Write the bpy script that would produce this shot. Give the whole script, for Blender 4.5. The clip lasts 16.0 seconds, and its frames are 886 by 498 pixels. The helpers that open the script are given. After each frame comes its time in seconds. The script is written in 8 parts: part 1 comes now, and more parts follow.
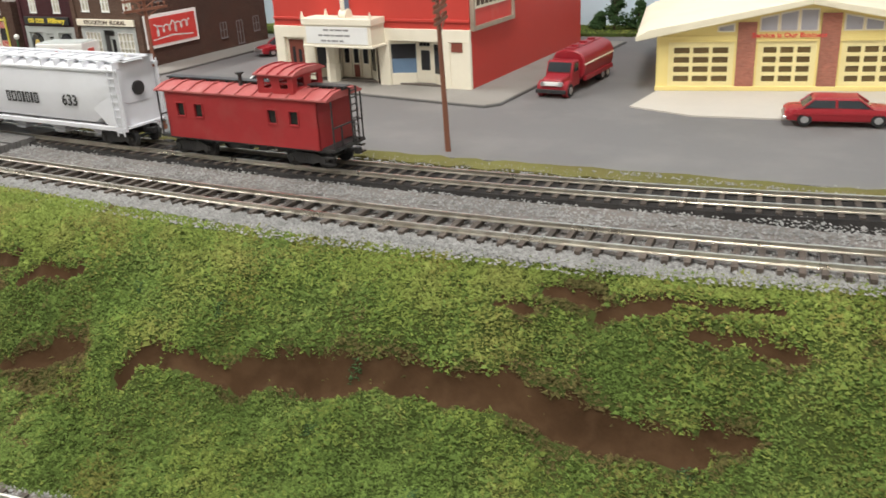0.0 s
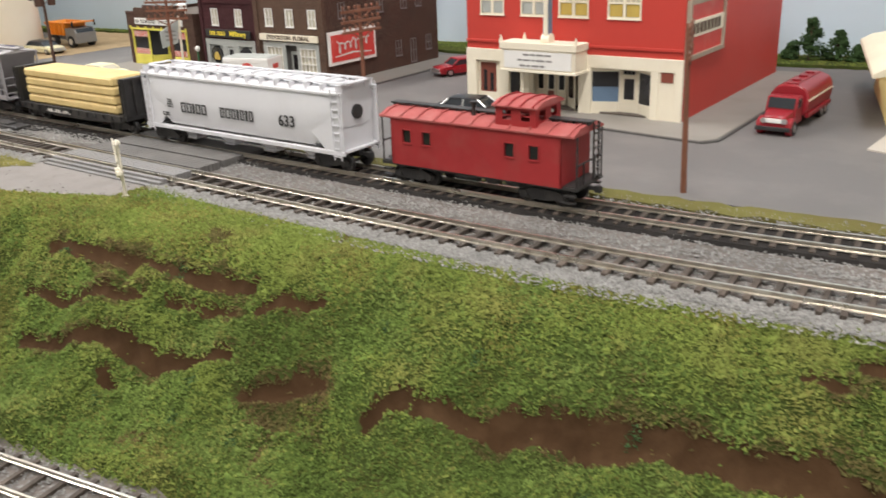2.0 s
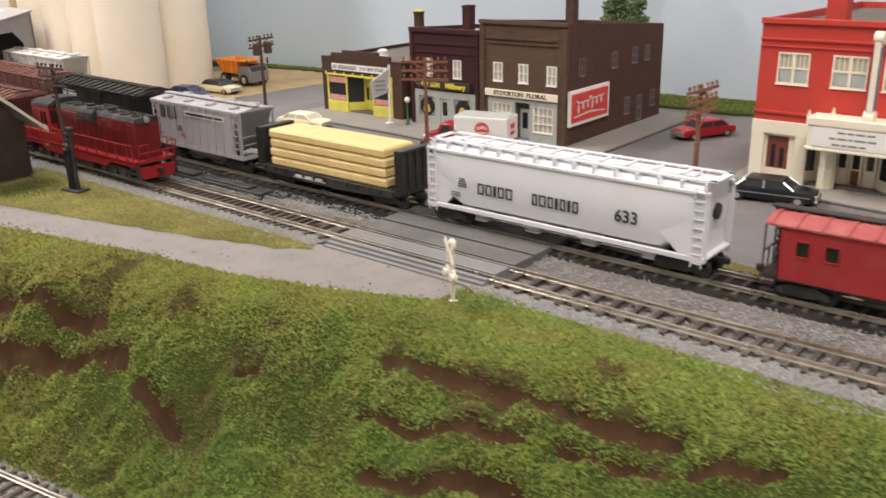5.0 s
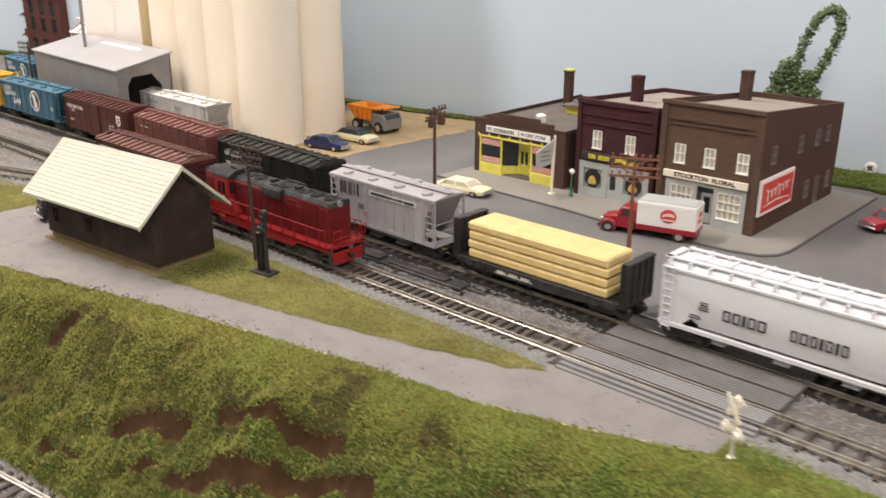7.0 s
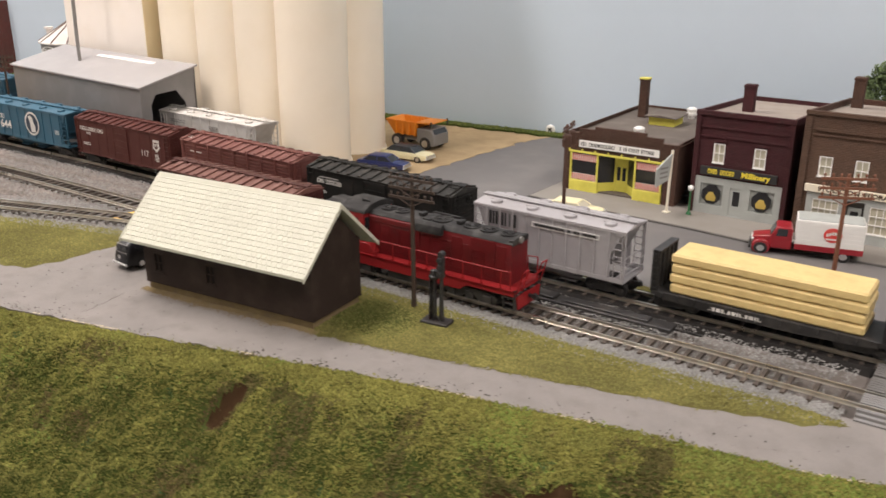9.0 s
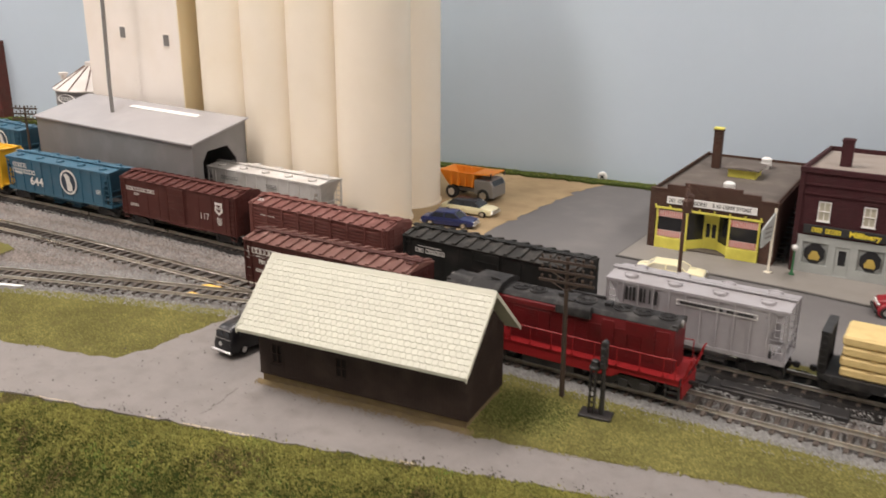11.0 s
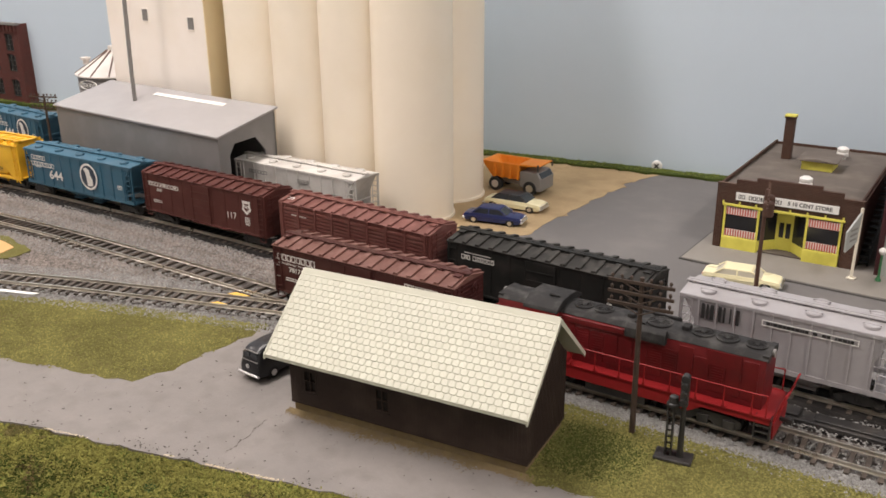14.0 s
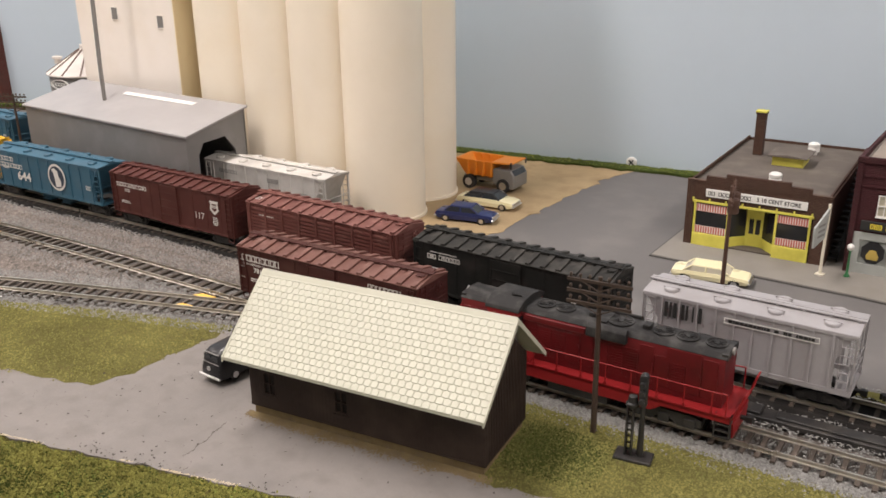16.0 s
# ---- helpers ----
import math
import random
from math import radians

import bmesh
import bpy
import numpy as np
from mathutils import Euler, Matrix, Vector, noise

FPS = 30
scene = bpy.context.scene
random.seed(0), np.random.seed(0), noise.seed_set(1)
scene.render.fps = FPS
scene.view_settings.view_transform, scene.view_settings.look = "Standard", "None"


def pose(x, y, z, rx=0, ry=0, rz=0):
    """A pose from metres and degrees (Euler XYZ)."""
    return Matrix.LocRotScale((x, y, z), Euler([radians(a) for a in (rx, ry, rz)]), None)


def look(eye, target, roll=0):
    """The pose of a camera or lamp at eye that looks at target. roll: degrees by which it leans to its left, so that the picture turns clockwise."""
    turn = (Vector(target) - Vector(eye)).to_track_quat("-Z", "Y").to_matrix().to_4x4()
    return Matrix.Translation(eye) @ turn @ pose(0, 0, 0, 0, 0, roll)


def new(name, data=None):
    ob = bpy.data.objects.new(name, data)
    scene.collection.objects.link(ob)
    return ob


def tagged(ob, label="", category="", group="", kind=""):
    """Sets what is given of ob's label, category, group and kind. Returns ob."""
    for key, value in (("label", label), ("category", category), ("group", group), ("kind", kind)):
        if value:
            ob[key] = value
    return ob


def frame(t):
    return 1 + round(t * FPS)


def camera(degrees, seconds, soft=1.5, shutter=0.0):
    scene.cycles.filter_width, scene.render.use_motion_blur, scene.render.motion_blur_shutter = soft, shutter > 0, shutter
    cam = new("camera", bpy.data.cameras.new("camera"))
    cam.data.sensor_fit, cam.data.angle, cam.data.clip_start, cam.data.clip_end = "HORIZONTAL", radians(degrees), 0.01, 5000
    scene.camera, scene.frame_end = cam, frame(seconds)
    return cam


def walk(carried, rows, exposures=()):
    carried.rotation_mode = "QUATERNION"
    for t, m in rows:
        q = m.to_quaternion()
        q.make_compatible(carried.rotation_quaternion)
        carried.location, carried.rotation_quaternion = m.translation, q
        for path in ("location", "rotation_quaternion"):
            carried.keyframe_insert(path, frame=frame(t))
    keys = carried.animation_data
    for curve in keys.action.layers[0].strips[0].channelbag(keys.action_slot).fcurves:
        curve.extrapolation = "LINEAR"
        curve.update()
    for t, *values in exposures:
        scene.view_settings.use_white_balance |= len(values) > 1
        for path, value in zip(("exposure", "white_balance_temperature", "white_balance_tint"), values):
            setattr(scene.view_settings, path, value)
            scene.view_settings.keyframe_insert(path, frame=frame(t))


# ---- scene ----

cam = camera(53.6, 16.0, 1.6, 0.5)
PATH = [
    (0.0, (0.6483, -0.3822, 0.1349), (0.3704, 0.1002, -0.0887), -3.09),
    (0.5, (0.6348, -0.3841, 0.1361), (0.3469, 0.0935, -0.0854), -2.57),
    (1.0, (0.6125, -0.3886, 0.1380), (0.3100, 0.0813, -0.0806), -2.37),
    (1.5, (0.5937, -0.3913, 0.1397), (0.2767, 0.0693, -0.0781), -2.36),
    (2.0, (0.5732, -0.3957, 0.1431), (0.2399, 0.0554, -0.0701), -2.29),
    (2.5, (0.5541, -0.3973, 0.1483), (0.2101, 0.0481, -0.0597), -2.06),
    (3.0, (0.5325, -0.4029, 0.1532), (0.1767, 0.0351, -0.0509), -1.77),
    (3.5, (0.5144, -0.4100, 0.1611), (0.1484, 0.0218, -0.0378), -1.57),
    (4.0, (0.4816, -0.4186, 0.1523), (0.1110, 0.0095, -0.0460), -1.67),
    (4.5, (0.4428, -0.4231, 0.1616), (0.0753, 0.0070, -0.0382), -1.57),
    (5.0, (0.4007, -0.4278, 0.1721), (0.0368, 0.0046, -0.0295), -1.45),
    (5.5, (0.3621, -0.4342, 0.1846), (0.0014, -0.0000, -0.0188), -1.35),
    (6.0, (0.3342, -0.4349, 0.2118), (-0.0224, 0.0032, 0.0096), -0.66),
    (6.5, (0.3327, -0.4699, 0.2269), (-0.0597, -0.0623, 0.0271), -0.26),
    (7.0, (0.2860, -0.4699, 0.2315), (-0.0967, -0.0543, 0.0297), 0.09),
    (7.5, (0.1969, -0.4975, 0.2198), (-0.1560, -0.0610, 0.0078), 0.20),
    (8.0, (0.1492, -0.5059, 0.2229), (-0.1870, -0.0544, 0.0151), 0.73),
    (8.5, (0.1168, -0.5096, 0.2335), (-0.2151, -0.0526, 0.0308), 0.73),
    (9.0, (0.0801, -0.5368, 0.2306), (-0.2409, -0.0715, 0.0296), 0.27),
    (9.5, (0.0405, -0.5518, 0.2345), (-0.2686, -0.0772, 0.0365), 0.28),
    (10.0, (0.0019, -0.5659, 0.2376), (-0.2949, -0.0828, 0.0413), 0.29),
    (10.5, (-0.0327, -0.5757, 0.2419), (-0.3197, -0.0864, 0.0463), 0.30),
    (11.0, (-0.0515, -0.5577, 0.2532), (-0.3466, -0.0702, 0.0655), 0.26),
    (11.5, (-0.0664, -0.5496, 0.2609), (-0.3765, -0.0746, 0.0654), -0.71),
    (12.0, (-0.0713, -0.5378, 0.2578), (-0.3872, -0.0679, 0.0593), -0.75),
    (12.5, (-0.0781, -0.5352, 0.2600), (-0.3969, -0.0673, 0.0615), -0.65),
    (13.0, (-0.0846, -0.5264, 0.2620), (-0.4045, -0.0580, 0.0663), -0.55),
    (13.5, (-0.0908, -0.5143, 0.2568), (-0.4062, -0.0443, 0.0579), -0.56),
    (14.0, (-0.0968, -0.5060, 0.2538), (-0.4073, -0.0347, 0.0503), -0.51),
    (14.5, (-0.0970, -0.5006, 0.2508), (-0.4045, -0.0277, 0.0463), -0.36),
    (15.0, (-0.0951, -0.4981, 0.2507), (-0.4017, -0.0252, 0.0450), -0.46),
    (15.5, (-0.0885, -0.4955, 0.2505), (-0.3942, -0.0220, 0.0447), -0.55),
    (16.0, (-0.0854, -0.4934, 0.2541), (-0.3896, -0.0189, 0.0482), -0.71),
]
walk(cam, [(t, look(eye, target, roll)) for t, eye, target, roll in PATH], [(0.0, 0.42, 6200, 5), (1.5, 0.37, 6300, 7), (3.5, 0.28, 6540, 11), (6.0, 0.22, 6600, 12), (7.0, 0.23, 6600, 12), (8.0, 0.2, 6620, 13), (8.5, 0.12, 6620, 13), (11.0, -0.12, 6620, 13), (16.0, -0.13, 6620, 13)])

LIGHT_A, LIGHT_B, LIGHT_C, LIGHT_D = 20.4, 16.8, 5.5, 12.6
RAILZ = 5.0
TRAINX, LOCOX = -437.5, -256.5
BACKPTS = [(-1700, -60), (-1300, -18), (-1000, 2), (-800, 6), (-670, 5), (-560, 1.5), (-400, -6), (-200, -14), (0, -16.5), (150, -17.5), (250, -17.5), (400, -14.5), (560, 1), (720, 30)]
SCREW = (-422, 425.5, 6, 6.2)


# ---- world, light and exposure ----
MM = 0.001
world = bpy.data.worlds.new("room_air")
scene.world = world
world.use_nodes = True
world.node_tree.nodes["Background"].inputs[0].default_value = (0.9, 0.95, 1.0, 1)
world.node_tree.nodes["Background"].inputs[1].default_value = 0.05
scene.view_settings.exposure = 0.0


# ---- helpers of the scene ----
class G:
    """Collects faces of one part, in millimetres."""

    def __init__(self):
        self.v, self.f = [], []

    def add(self, vs, fs):
        n = len(self.v)
        self.v += [tuple(p) for p in vs]
        self.f += [tuple(n + i for i in f) for f in fs]
        return self

    def box(self, x0, x1, y0, y1, z0, z1):
        vs = [(x, y, z) for z in (z0, z1) for x, y in ((x0, y0), (x1, y0), (x1, y1), (x0, y1))]
        return self.add(vs, [(3, 2, 1, 0), (4, 5, 6, 7), (0, 1, 5, 4), (1, 2, 6, 5), (2, 3, 7, 6), (3, 0, 4, 7)])

    def prism(self, pts, axis, a, b):
        put = {"x": lambda p, c: (c, p[0], p[1]), "y": lambda p, c: (p[0], c, p[1]), "z": lambda p, c: (p[0], p[1], c)}[axis]
        n = len(pts)
        vs = [put(p, a) for p in pts] + [put(p, b) for p in pts]
        return self.add(vs, [tuple(range(n)), tuple(range(2 * n - 1, n - 1, -1))] + [(i, i + n, (i + 1) % n + n, (i + 1) % n) for i in range(n)])

    def cyl(self, p, q, r, n=12, r2=None):
        p, q = Vector(p), Vector(q)
        r2 = r if r2 is None else r2
        d = (q - p).normalized()
        u = d.orthogonal().normalized()
        w = d.cross(u)
        ring = [(math.cos(2 * math.pi * i / n), math.sin(2 * math.pi * i / n)) for i in range(n)]
        vs = [p + r * (c * u + s * w) for c, s in ring] + [q + r2 * (c * u + s * w) for c, s in ring]
        return self.add(vs, [tuple(range(n)), tuple(range(2 * n - 1, n - 1, -1))] + [(i, i + n, (i + 1) % n + n, (i + 1) % n) for i in range(n)])

    def tube(self, pts, r, n=6):
        for p, q in zip(pts, pts[1:]):
            self.cyl(p, q, r, n)
        return self

    def lathe(self, prof, n=16, at=(0, 0, 0)):
        vs, fs = [], []
        for r, z in prof:
            vs += [(at[0] + r * math.cos(2 * math.pi * i / n), at[1] + r * math.sin(2 * math.pi * i / n), at[2] + z) for i in range(n)]
        for k in range(len(prof) - 1):
            fs += [(k * n + i, k * n + (i + 1) % n, (k + 1) * n + (i + 1) % n, (k + 1) * n + i) for i in range(n)]
        fs += [tuple(range(n - 1, -1, -1)), tuple(range((len(prof) - 1) * n, len(prof) * n))]
        return self.add(vs, fs)

    def loft(self, rings, caps=True):
        n, vs, fs = len(rings[0]), [p for r in rings for p in r], []
        for k in range(len(rings) - 1):
            fs += [(k * n + i, k * n + (i + 1) % n, (k + 1) * n + (i + 1) % n, (k + 1) * n + i) for i in range(n)]
        if caps:
            fs += [tuple(range(n - 1, -1, -1)), tuple(range((len(rings) - 1) * n, len(rings) * n))]
        return self.add(vs, fs)

    def wall(self, x0, x1, z0, z1, y0, y1, holes):
        """A wall along x with rectangular holes (x0, x1, z0, z1) right through it."""
        xs = sorted({x0, x1, *(min(max(h[k], x0), x1) for h in holes for k in (0, 1))})
        zs = sorted({z0, z1, *(min(max(h[k], z0), z1) for h in holes for k in (2, 3))})
        nx, nz = len(xs), len(zs)

        def solid(i, k):
            return 0 <= i < nx - 1 and 0 <= k < nz - 1 and not any(h[0] <= xs[i] and xs[i + 1] <= h[1] and h[2] <= zs[k] and zs[k + 1] <= h[3] for h in holes)

        at = {}
        vs, fs = [], []

        def v(i, k, back):
            if (i, k, back) not in at:
                at[i, k, back] = len(vs)
                vs.append((xs[i], y1 if back else y0, zs[k]))
            return at[i, k, back]

        for i in range(nx - 1):
            for k in range(nz - 1):
                if solid(i, k):
                    for b in (0, 1):
                        fs.append((v(i, k, b), v(i + 1, k, b), v(i + 1, k + 1, b), v(i, k + 1, b)))
                    for (p, q), (r, s), there in (((i, k), (i + 1, k), (i, k - 1)), ((i, k + 1), (i + 1, k + 1), (i, k + 1)), ((i, k), (i, k + 1), (i - 1, k)), ((i + 1, k), (i + 1, k + 1), (i + 1, k))):
                        if not solid(*there):
                            fs.append((v(p, q, 0), v(r, s, 0), v(r, s, 1), v(p, q, 1)))
        return self.add(vs, fs)

    def turned(self, m):
        self.v = [tuple(m @ Vector(p)) for p in self.v]
        return self


def to_mesh(name, g, mat, bev=0.0, smooth=True):
    me = bpy.data.meshes.new(name)
    me.from_pydata([(x * MM, y * MM, z * MM) for x, y, z in g.v], [], g.f)
    bm = bmesh.new()
    bm.from_mesh(me)
    bmesh.ops.recalc_face_normals(bm, faces=bm.faces)
    if bev:
        edges = [e for e in bm.edges if len(e.link_faces) == 2 and e.calc_face_angle(0) > 0.6]
        bmesh.ops.bevel(bm, geom=edges, offset=bev * MM, segments=1, affect="EDGES", clamp_overlap=True)
    bm.to_mesh(me)
    bm.free()
    if smooth:
        me.polygons.foreach_set("use_smooth", [True] * len(me.polygons))
        me.set_sharp_from_angle(angle=radians(32))
    me.materials.append(mat)
    return me


def part(name, g, mat, parent, label="", bev=0.0, at=None):
    ob = new(name, to_mesh(name, g, mat, bev))
    ob.parent = parent
    if at is not None:
        ob.matrix_basis = at
    return tagged(ob, label)


def thing(name, x, y, z, rz, label, category, group="", kind=""):
    ob = new(name)
    ob.empty_display_size = 0.01
    ob.matrix_basis = pose(x * MM, y * MM, z * MM, 0, 0, rz)
    return tagged(ob, label, category, group, kind)


def single(name, g, mat, label, category, kind="", bev=0.0, at=None):
    ob = new(name, to_mesh(name, g, mat, bev))
    if at is not None:
        ob.matrix_basis = at
    return tagged(ob, label, category, "", kind)


def mmpose(x, y, z, rx=0, ry=0, rz=0):
    return pose(x * MM, y * MM, z * MM, rx, ry, rz)


def word(name, text, size, mat, parent, at, label="", depth=0.06, stretch=1.0, bold=0.0):
    """Raised lettering with the built-in font, centred; size is the letter height in millimetres."""
    cu = bpy.data.curves.new(name, "FONT")
    cu.body, cu.size, cu.extrude, cu.offset = text, size * MM / 0.7, depth * MM, bold * MM
    cu.align_x, cu.align_y, cu.resolution_u = "CENTER", "CENTER", 2
    tmp = bpy.data.objects.new(name, cu)
    me = bpy.data.meshes.new_from_object(tmp)
    bpy.data.objects.remove(tmp)
    me.materials.clear()
    me.materials.append(mat)
    ob = new(name, me)
    ob.parent = parent
    ob.matrix_basis = at @ Matrix.Diagonal((stretch, 1, 1, 1))
    return tagged(ob, label)


def blocks(name, widths, height, mat, parent, at, gap=0.35, label="", hollow=True):
    """Plain bars in place of lettering, one for each width."""
    g, total = G(), sum(abs(w) for w in widths) + gap * (len(widths) - 1)
    x = -total / 2
    for w in widths:
        if w > 0:
            if height > 2.5 and w > height * 0.3 and hollow:
                s = height * 0.155
                ring = G().wall(x, x + w, -height / 2, height / 2, -0.05, 0.07, [(x + s, x + w - s, -height / 2 + s, height / 2 - s)] if w > 2.4 * s else [])
                g.add([(p[0], p[2], p[1]) for p in ring.v], ring.f)
            else:
                g.box(x, x + w, -height / 2, height / 2, -0.05, 0.07)
        x += abs(w) + gap
    return part(name, g, mat, parent, label, 0, at)




def front(x, y, z, rz=0):
    """Pose of a plate or of lettering that faces -y (turned by rz)."""
    return Matrix.Translation((x * MM, y * MM, z * MM)) @ pose(0, 0, 0, 0, 0, rz) @ pose(0, 0, 0, 90, 0, 0)


# ---- materials ----
def mat(name, col, rough=0.6, var=0.12, grain=500.0, stain=25.0, dirt=None, dirt_amt=0.0, bump=0.15, metal=0.0, spec=0.5, island=0.0, per_object=0.0):
    m = bpy.data.materials.new(name)
    m.use_nodes = True
    nt = m.node_tree
    b = nt.nodes["Principled BSDF"]
    tc = nt.nodes.new("ShaderNodeTexCoord")
    n1, n2 = nt.nodes.new("ShaderNodeTexNoise"), nt.nodes.new("ShaderNodeTexNoise")
    for n, s, d in ((n1, grain, 4), (n2, stain, 5)):
        n.inputs["Scale"].default_value, n.inputs["Detail"].default_value, n.inputs["Roughness"].default_value = s, d, 0.65
        nt.links.new(tc.outputs["Object"], n.inputs["Vector"])
    mix = nt.nodes.new("ShaderNodeMix")
    mix.data_type = "RGBA"
    lo = [max(0, c * (1 - var)) for c in col[:3]]
    hi = [min(1, c * (1 + var)) for c in col[:3]]
    mix.inputs["A"].default_value, mix.inputs["B"].default_value = (*lo, 1), (*hi, 1)
    add = nt.nodes.new("ShaderNodeMath")
    add.operation = "MULTIPLY_ADD"
    add.inputs[1].default_value = 0.5
    nt.links.new(n1.outputs["Fac"], add.inputs[0])
    half = nt.nodes.new("ShaderNodeMath")
    half.operation = "MULTIPLY_ADD"
    half.inputs[1].default_value, half.inputs[2].default_value = 1.6, -0.55
    nt.links.new(n2.outputs["Fac"], half.inputs[0])
    nt.links.new(half.outputs[0], add.inputs[2])
    nt.links.new(add.outputs[0], mix.inputs["Factor"])
    out = mix.outputs["Result"]
    if dirt is not None:
        ramp = nt.nodes.new("ShaderNodeMapRange")
        ramp.inputs[1].default_value, ramp.inputs[2].default_value, ramp.inputs[4].default_value = 0.48, 0.72, dirt_amt
        n3 = nt.nodes.new("ShaderNodeTexNoise")
        n3.inputs["Scale"].default_value, n3.inputs["Detail"].default_value = stain * 2.7, 6
        nt.links.new(tc.outputs["Object"], n3.inputs["Vector"])
        nt.links.new(n3.outputs["Fac"], ramp.inputs[0])
        m2 = nt.nodes.new("ShaderNodeMix")
        m2.data_type = "RGBA"
        nt.links.new(ramp.outputs[0], m2.inputs["Factor"])
        nt.links.new(out, m2.inputs["A"])
        m2.inputs["B"].default_value = (*dirt[:3], 1)
        out = m2.outputs["Result"]
    for amount, node, socket in ((island, "ShaderNodeNewGeometry", "Random Per Island"), (per_object, "ShaderNodeObjectInfo", "Random")):
        if amount:
            src = nt.nodes.new(node)
            mr = nt.nodes.new("ShaderNodeMapRange")
            mr.inputs[3].default_value, mr.inputs[4].default_value = 1 - amount, 1 + amount
            nt.links.new(src.outputs[socket], mr.inputs[0])
            hsv = nt.nodes.new("ShaderNodeHueSaturation")
            nt.links.new(mr.outputs[0], hsv.inputs["Value"])
            nt.links.new(out, hsv.inputs["Color"])
            out = hsv.outputs["Color"]
    nt.links.new(out, b.inputs["Base Color"])
    rr = nt.nodes.new("ShaderNodeMapRange")
    rr.inputs[3].default_value, rr.inputs[4].default_value = max(0.03, rough - 0.12), min(1, rough + 0.12)
    nt.links.new(n2.outputs["Fac"], rr.inputs[0])
    nt.links.new(rr.outputs[0], b.inputs["Roughness"])
    b.inputs["Metallic"].default_value = metal
    b.inputs["Specular IOR Level"].default_value = spec
    if bump:
        bp = nt.nodes.new("ShaderNodeBump")
        bp.inputs["Strength"].default_value, bp.inputs["Distance"].default_value = bump, 0.0004
        nt.links.new(n1.outputs["Fac"], bp.inputs["Height"])
        nt.links.new(bp.outputs["Normal"], b.inputs["Normal"])
    return m


def brick_mat(name, col, mortar, w=2.6, h=0.85, depth=0.5):
    m = mat(name, col, 0.8, 0.2, 300, 30, (0.05, 0.04, 0.035), 0.35, spec=0.25)
    nt = m.node_tree
    b = nt.nodes["Principled BSDF"]
    old = b.inputs["Base Color"].links[0].from_socket
    tc, br = nt.nodes.new("ShaderNodeTexCoord"), nt.nodes.new("ShaderNodeTexBrick")
    sep, com, add = nt.nodes.new("ShaderNodeSeparateXYZ"), nt.nodes.new("ShaderNodeCombineXYZ"), nt.nodes.new("ShaderNodeMath")
    nt.links.new(tc.outputs["Object"], sep.inputs[0])
    nt.links.new(sep.outputs["X"], add.inputs[0])
    nt.links.new(sep.outputs["Y"], add.inputs[1])
    nt.links.new(add.outputs[0], com.inputs["X"])
    nt.links.new(sep.outputs["Z"], com.inputs["Y"])
    nt.links.new(com.outputs[0], br.inputs["Vector"])
    br.inputs["Scale"].default_value = 1.0
    br.inputs["Brick Width"].default_value, br.inputs["Row Height"].default_value = w * MM, h * MM
    br.inputs["Mortar Size"].default_value, br.inputs["Mortar Smooth"].default_value = 0.12 * MM, 0.3
    br.inputs["Mortar"].default_value = (*mortar, 1)
    nt.links.new(old, br.inputs["Color1"])
    hs = nt.nodes.new("ShaderNodeHueSaturation")
    hs.inputs["Value"].default_value = 0.72
    nt.links.new(old, hs.inputs["Color"])
    nt.links.new(hs.outputs[0], br.inputs["Color2"])
    nt.links.new(br.outputs["Color"], b.inputs["Base Color"])
    bp = nt.nodes.new("ShaderNodeBump")
    bp.inputs["Strength"].default_value, bp.inputs["Distance"].default_value, bp.invert = depth, 0.0003, True
    nt.links.new(br.outputs["Fac"], bp.inputs["Height"])
    nt.links.new(bp.outputs["Normal"], b.inputs["Normal"])
    return m


def glow(name, col, strength):
    m = bpy.data.materials.new(name)
    m.use_nodes = True
    b = m.node_tree.nodes["Principled BSDF"]
    b.inputs["Base Color"].default_value = (*col, 1)
    b.inputs["Emission Color"].default_value = (*col, 1)
    b.inputs["Emission Strength"].default_value = strength
    return m


SKY = mat("painted_sky_wall", (0.56, 0.655, 0.745), 0.55, 0.035, 60, 2.2, (0.53, 0.63, 0.7), 0.5, 0.04, spec=0.3)
ROOM = mat("room_paint", (0.7, 0.68, 0.64), 0.8, 0.05, 40, 2)
CARPET = mat("floor_carpet", (0.16, 0.15, 0.14), 0.95, 0.2, 300, 6)
SOIL = mat("bare_soil", (0.05, 0.028, 0.014), 0.95, 0.3, 420, 40, (0.085, 0.05, 0.026), 0.5, 0.5, spec=0.05)
GRASS_BASE = mat("grass_mat_base", (0.055, 0.076, 0.02), 0.95, 0.45, 800, 26, (0.075, 0.07, 0.024), 0.5, 0.9, spec=0.05)
FOAM = mat("green_ground_foam", (0.092, 0.134, 0.031), 0.95, 0.35, 500, 14, (0.135, 0.172, 0.047), 0.6, 0.3, spec=0.05, island=0.34)
FOAM_OLIVE = mat("olive_ground_foam", (0.107, 0.11, 0.029), 0.95, 0.35, 500, 14, (0.13, 0.12, 0.038), 0.6, 0.3, spec=0.05, island=0.32)
FOAM_STRAW = mat("straw_ground_foam", (0.158, 0.15, 0.04), 0.95, 0.33, 500, 14, (0.12, 0.128, 0.037), 0.6, 0.3, spec=0.05, island=0.34)
FOAM_PALE = mat("yellow_green_foam", (0.13, 0.164, 0.037), 0.95, 0.3, 500, 14, (0.205, 0.19, 0.06), 0.6, 0.3, spec=0.05, island=0.34)
FOAM_BROWN = mat("brown_green_foam", (0.088, 0.078, 0.028), 0.95, 0.35, 500, 14, (0.095, 0.06, 0.03), 0.7, 0.3, spec=0.05, island=0.3)
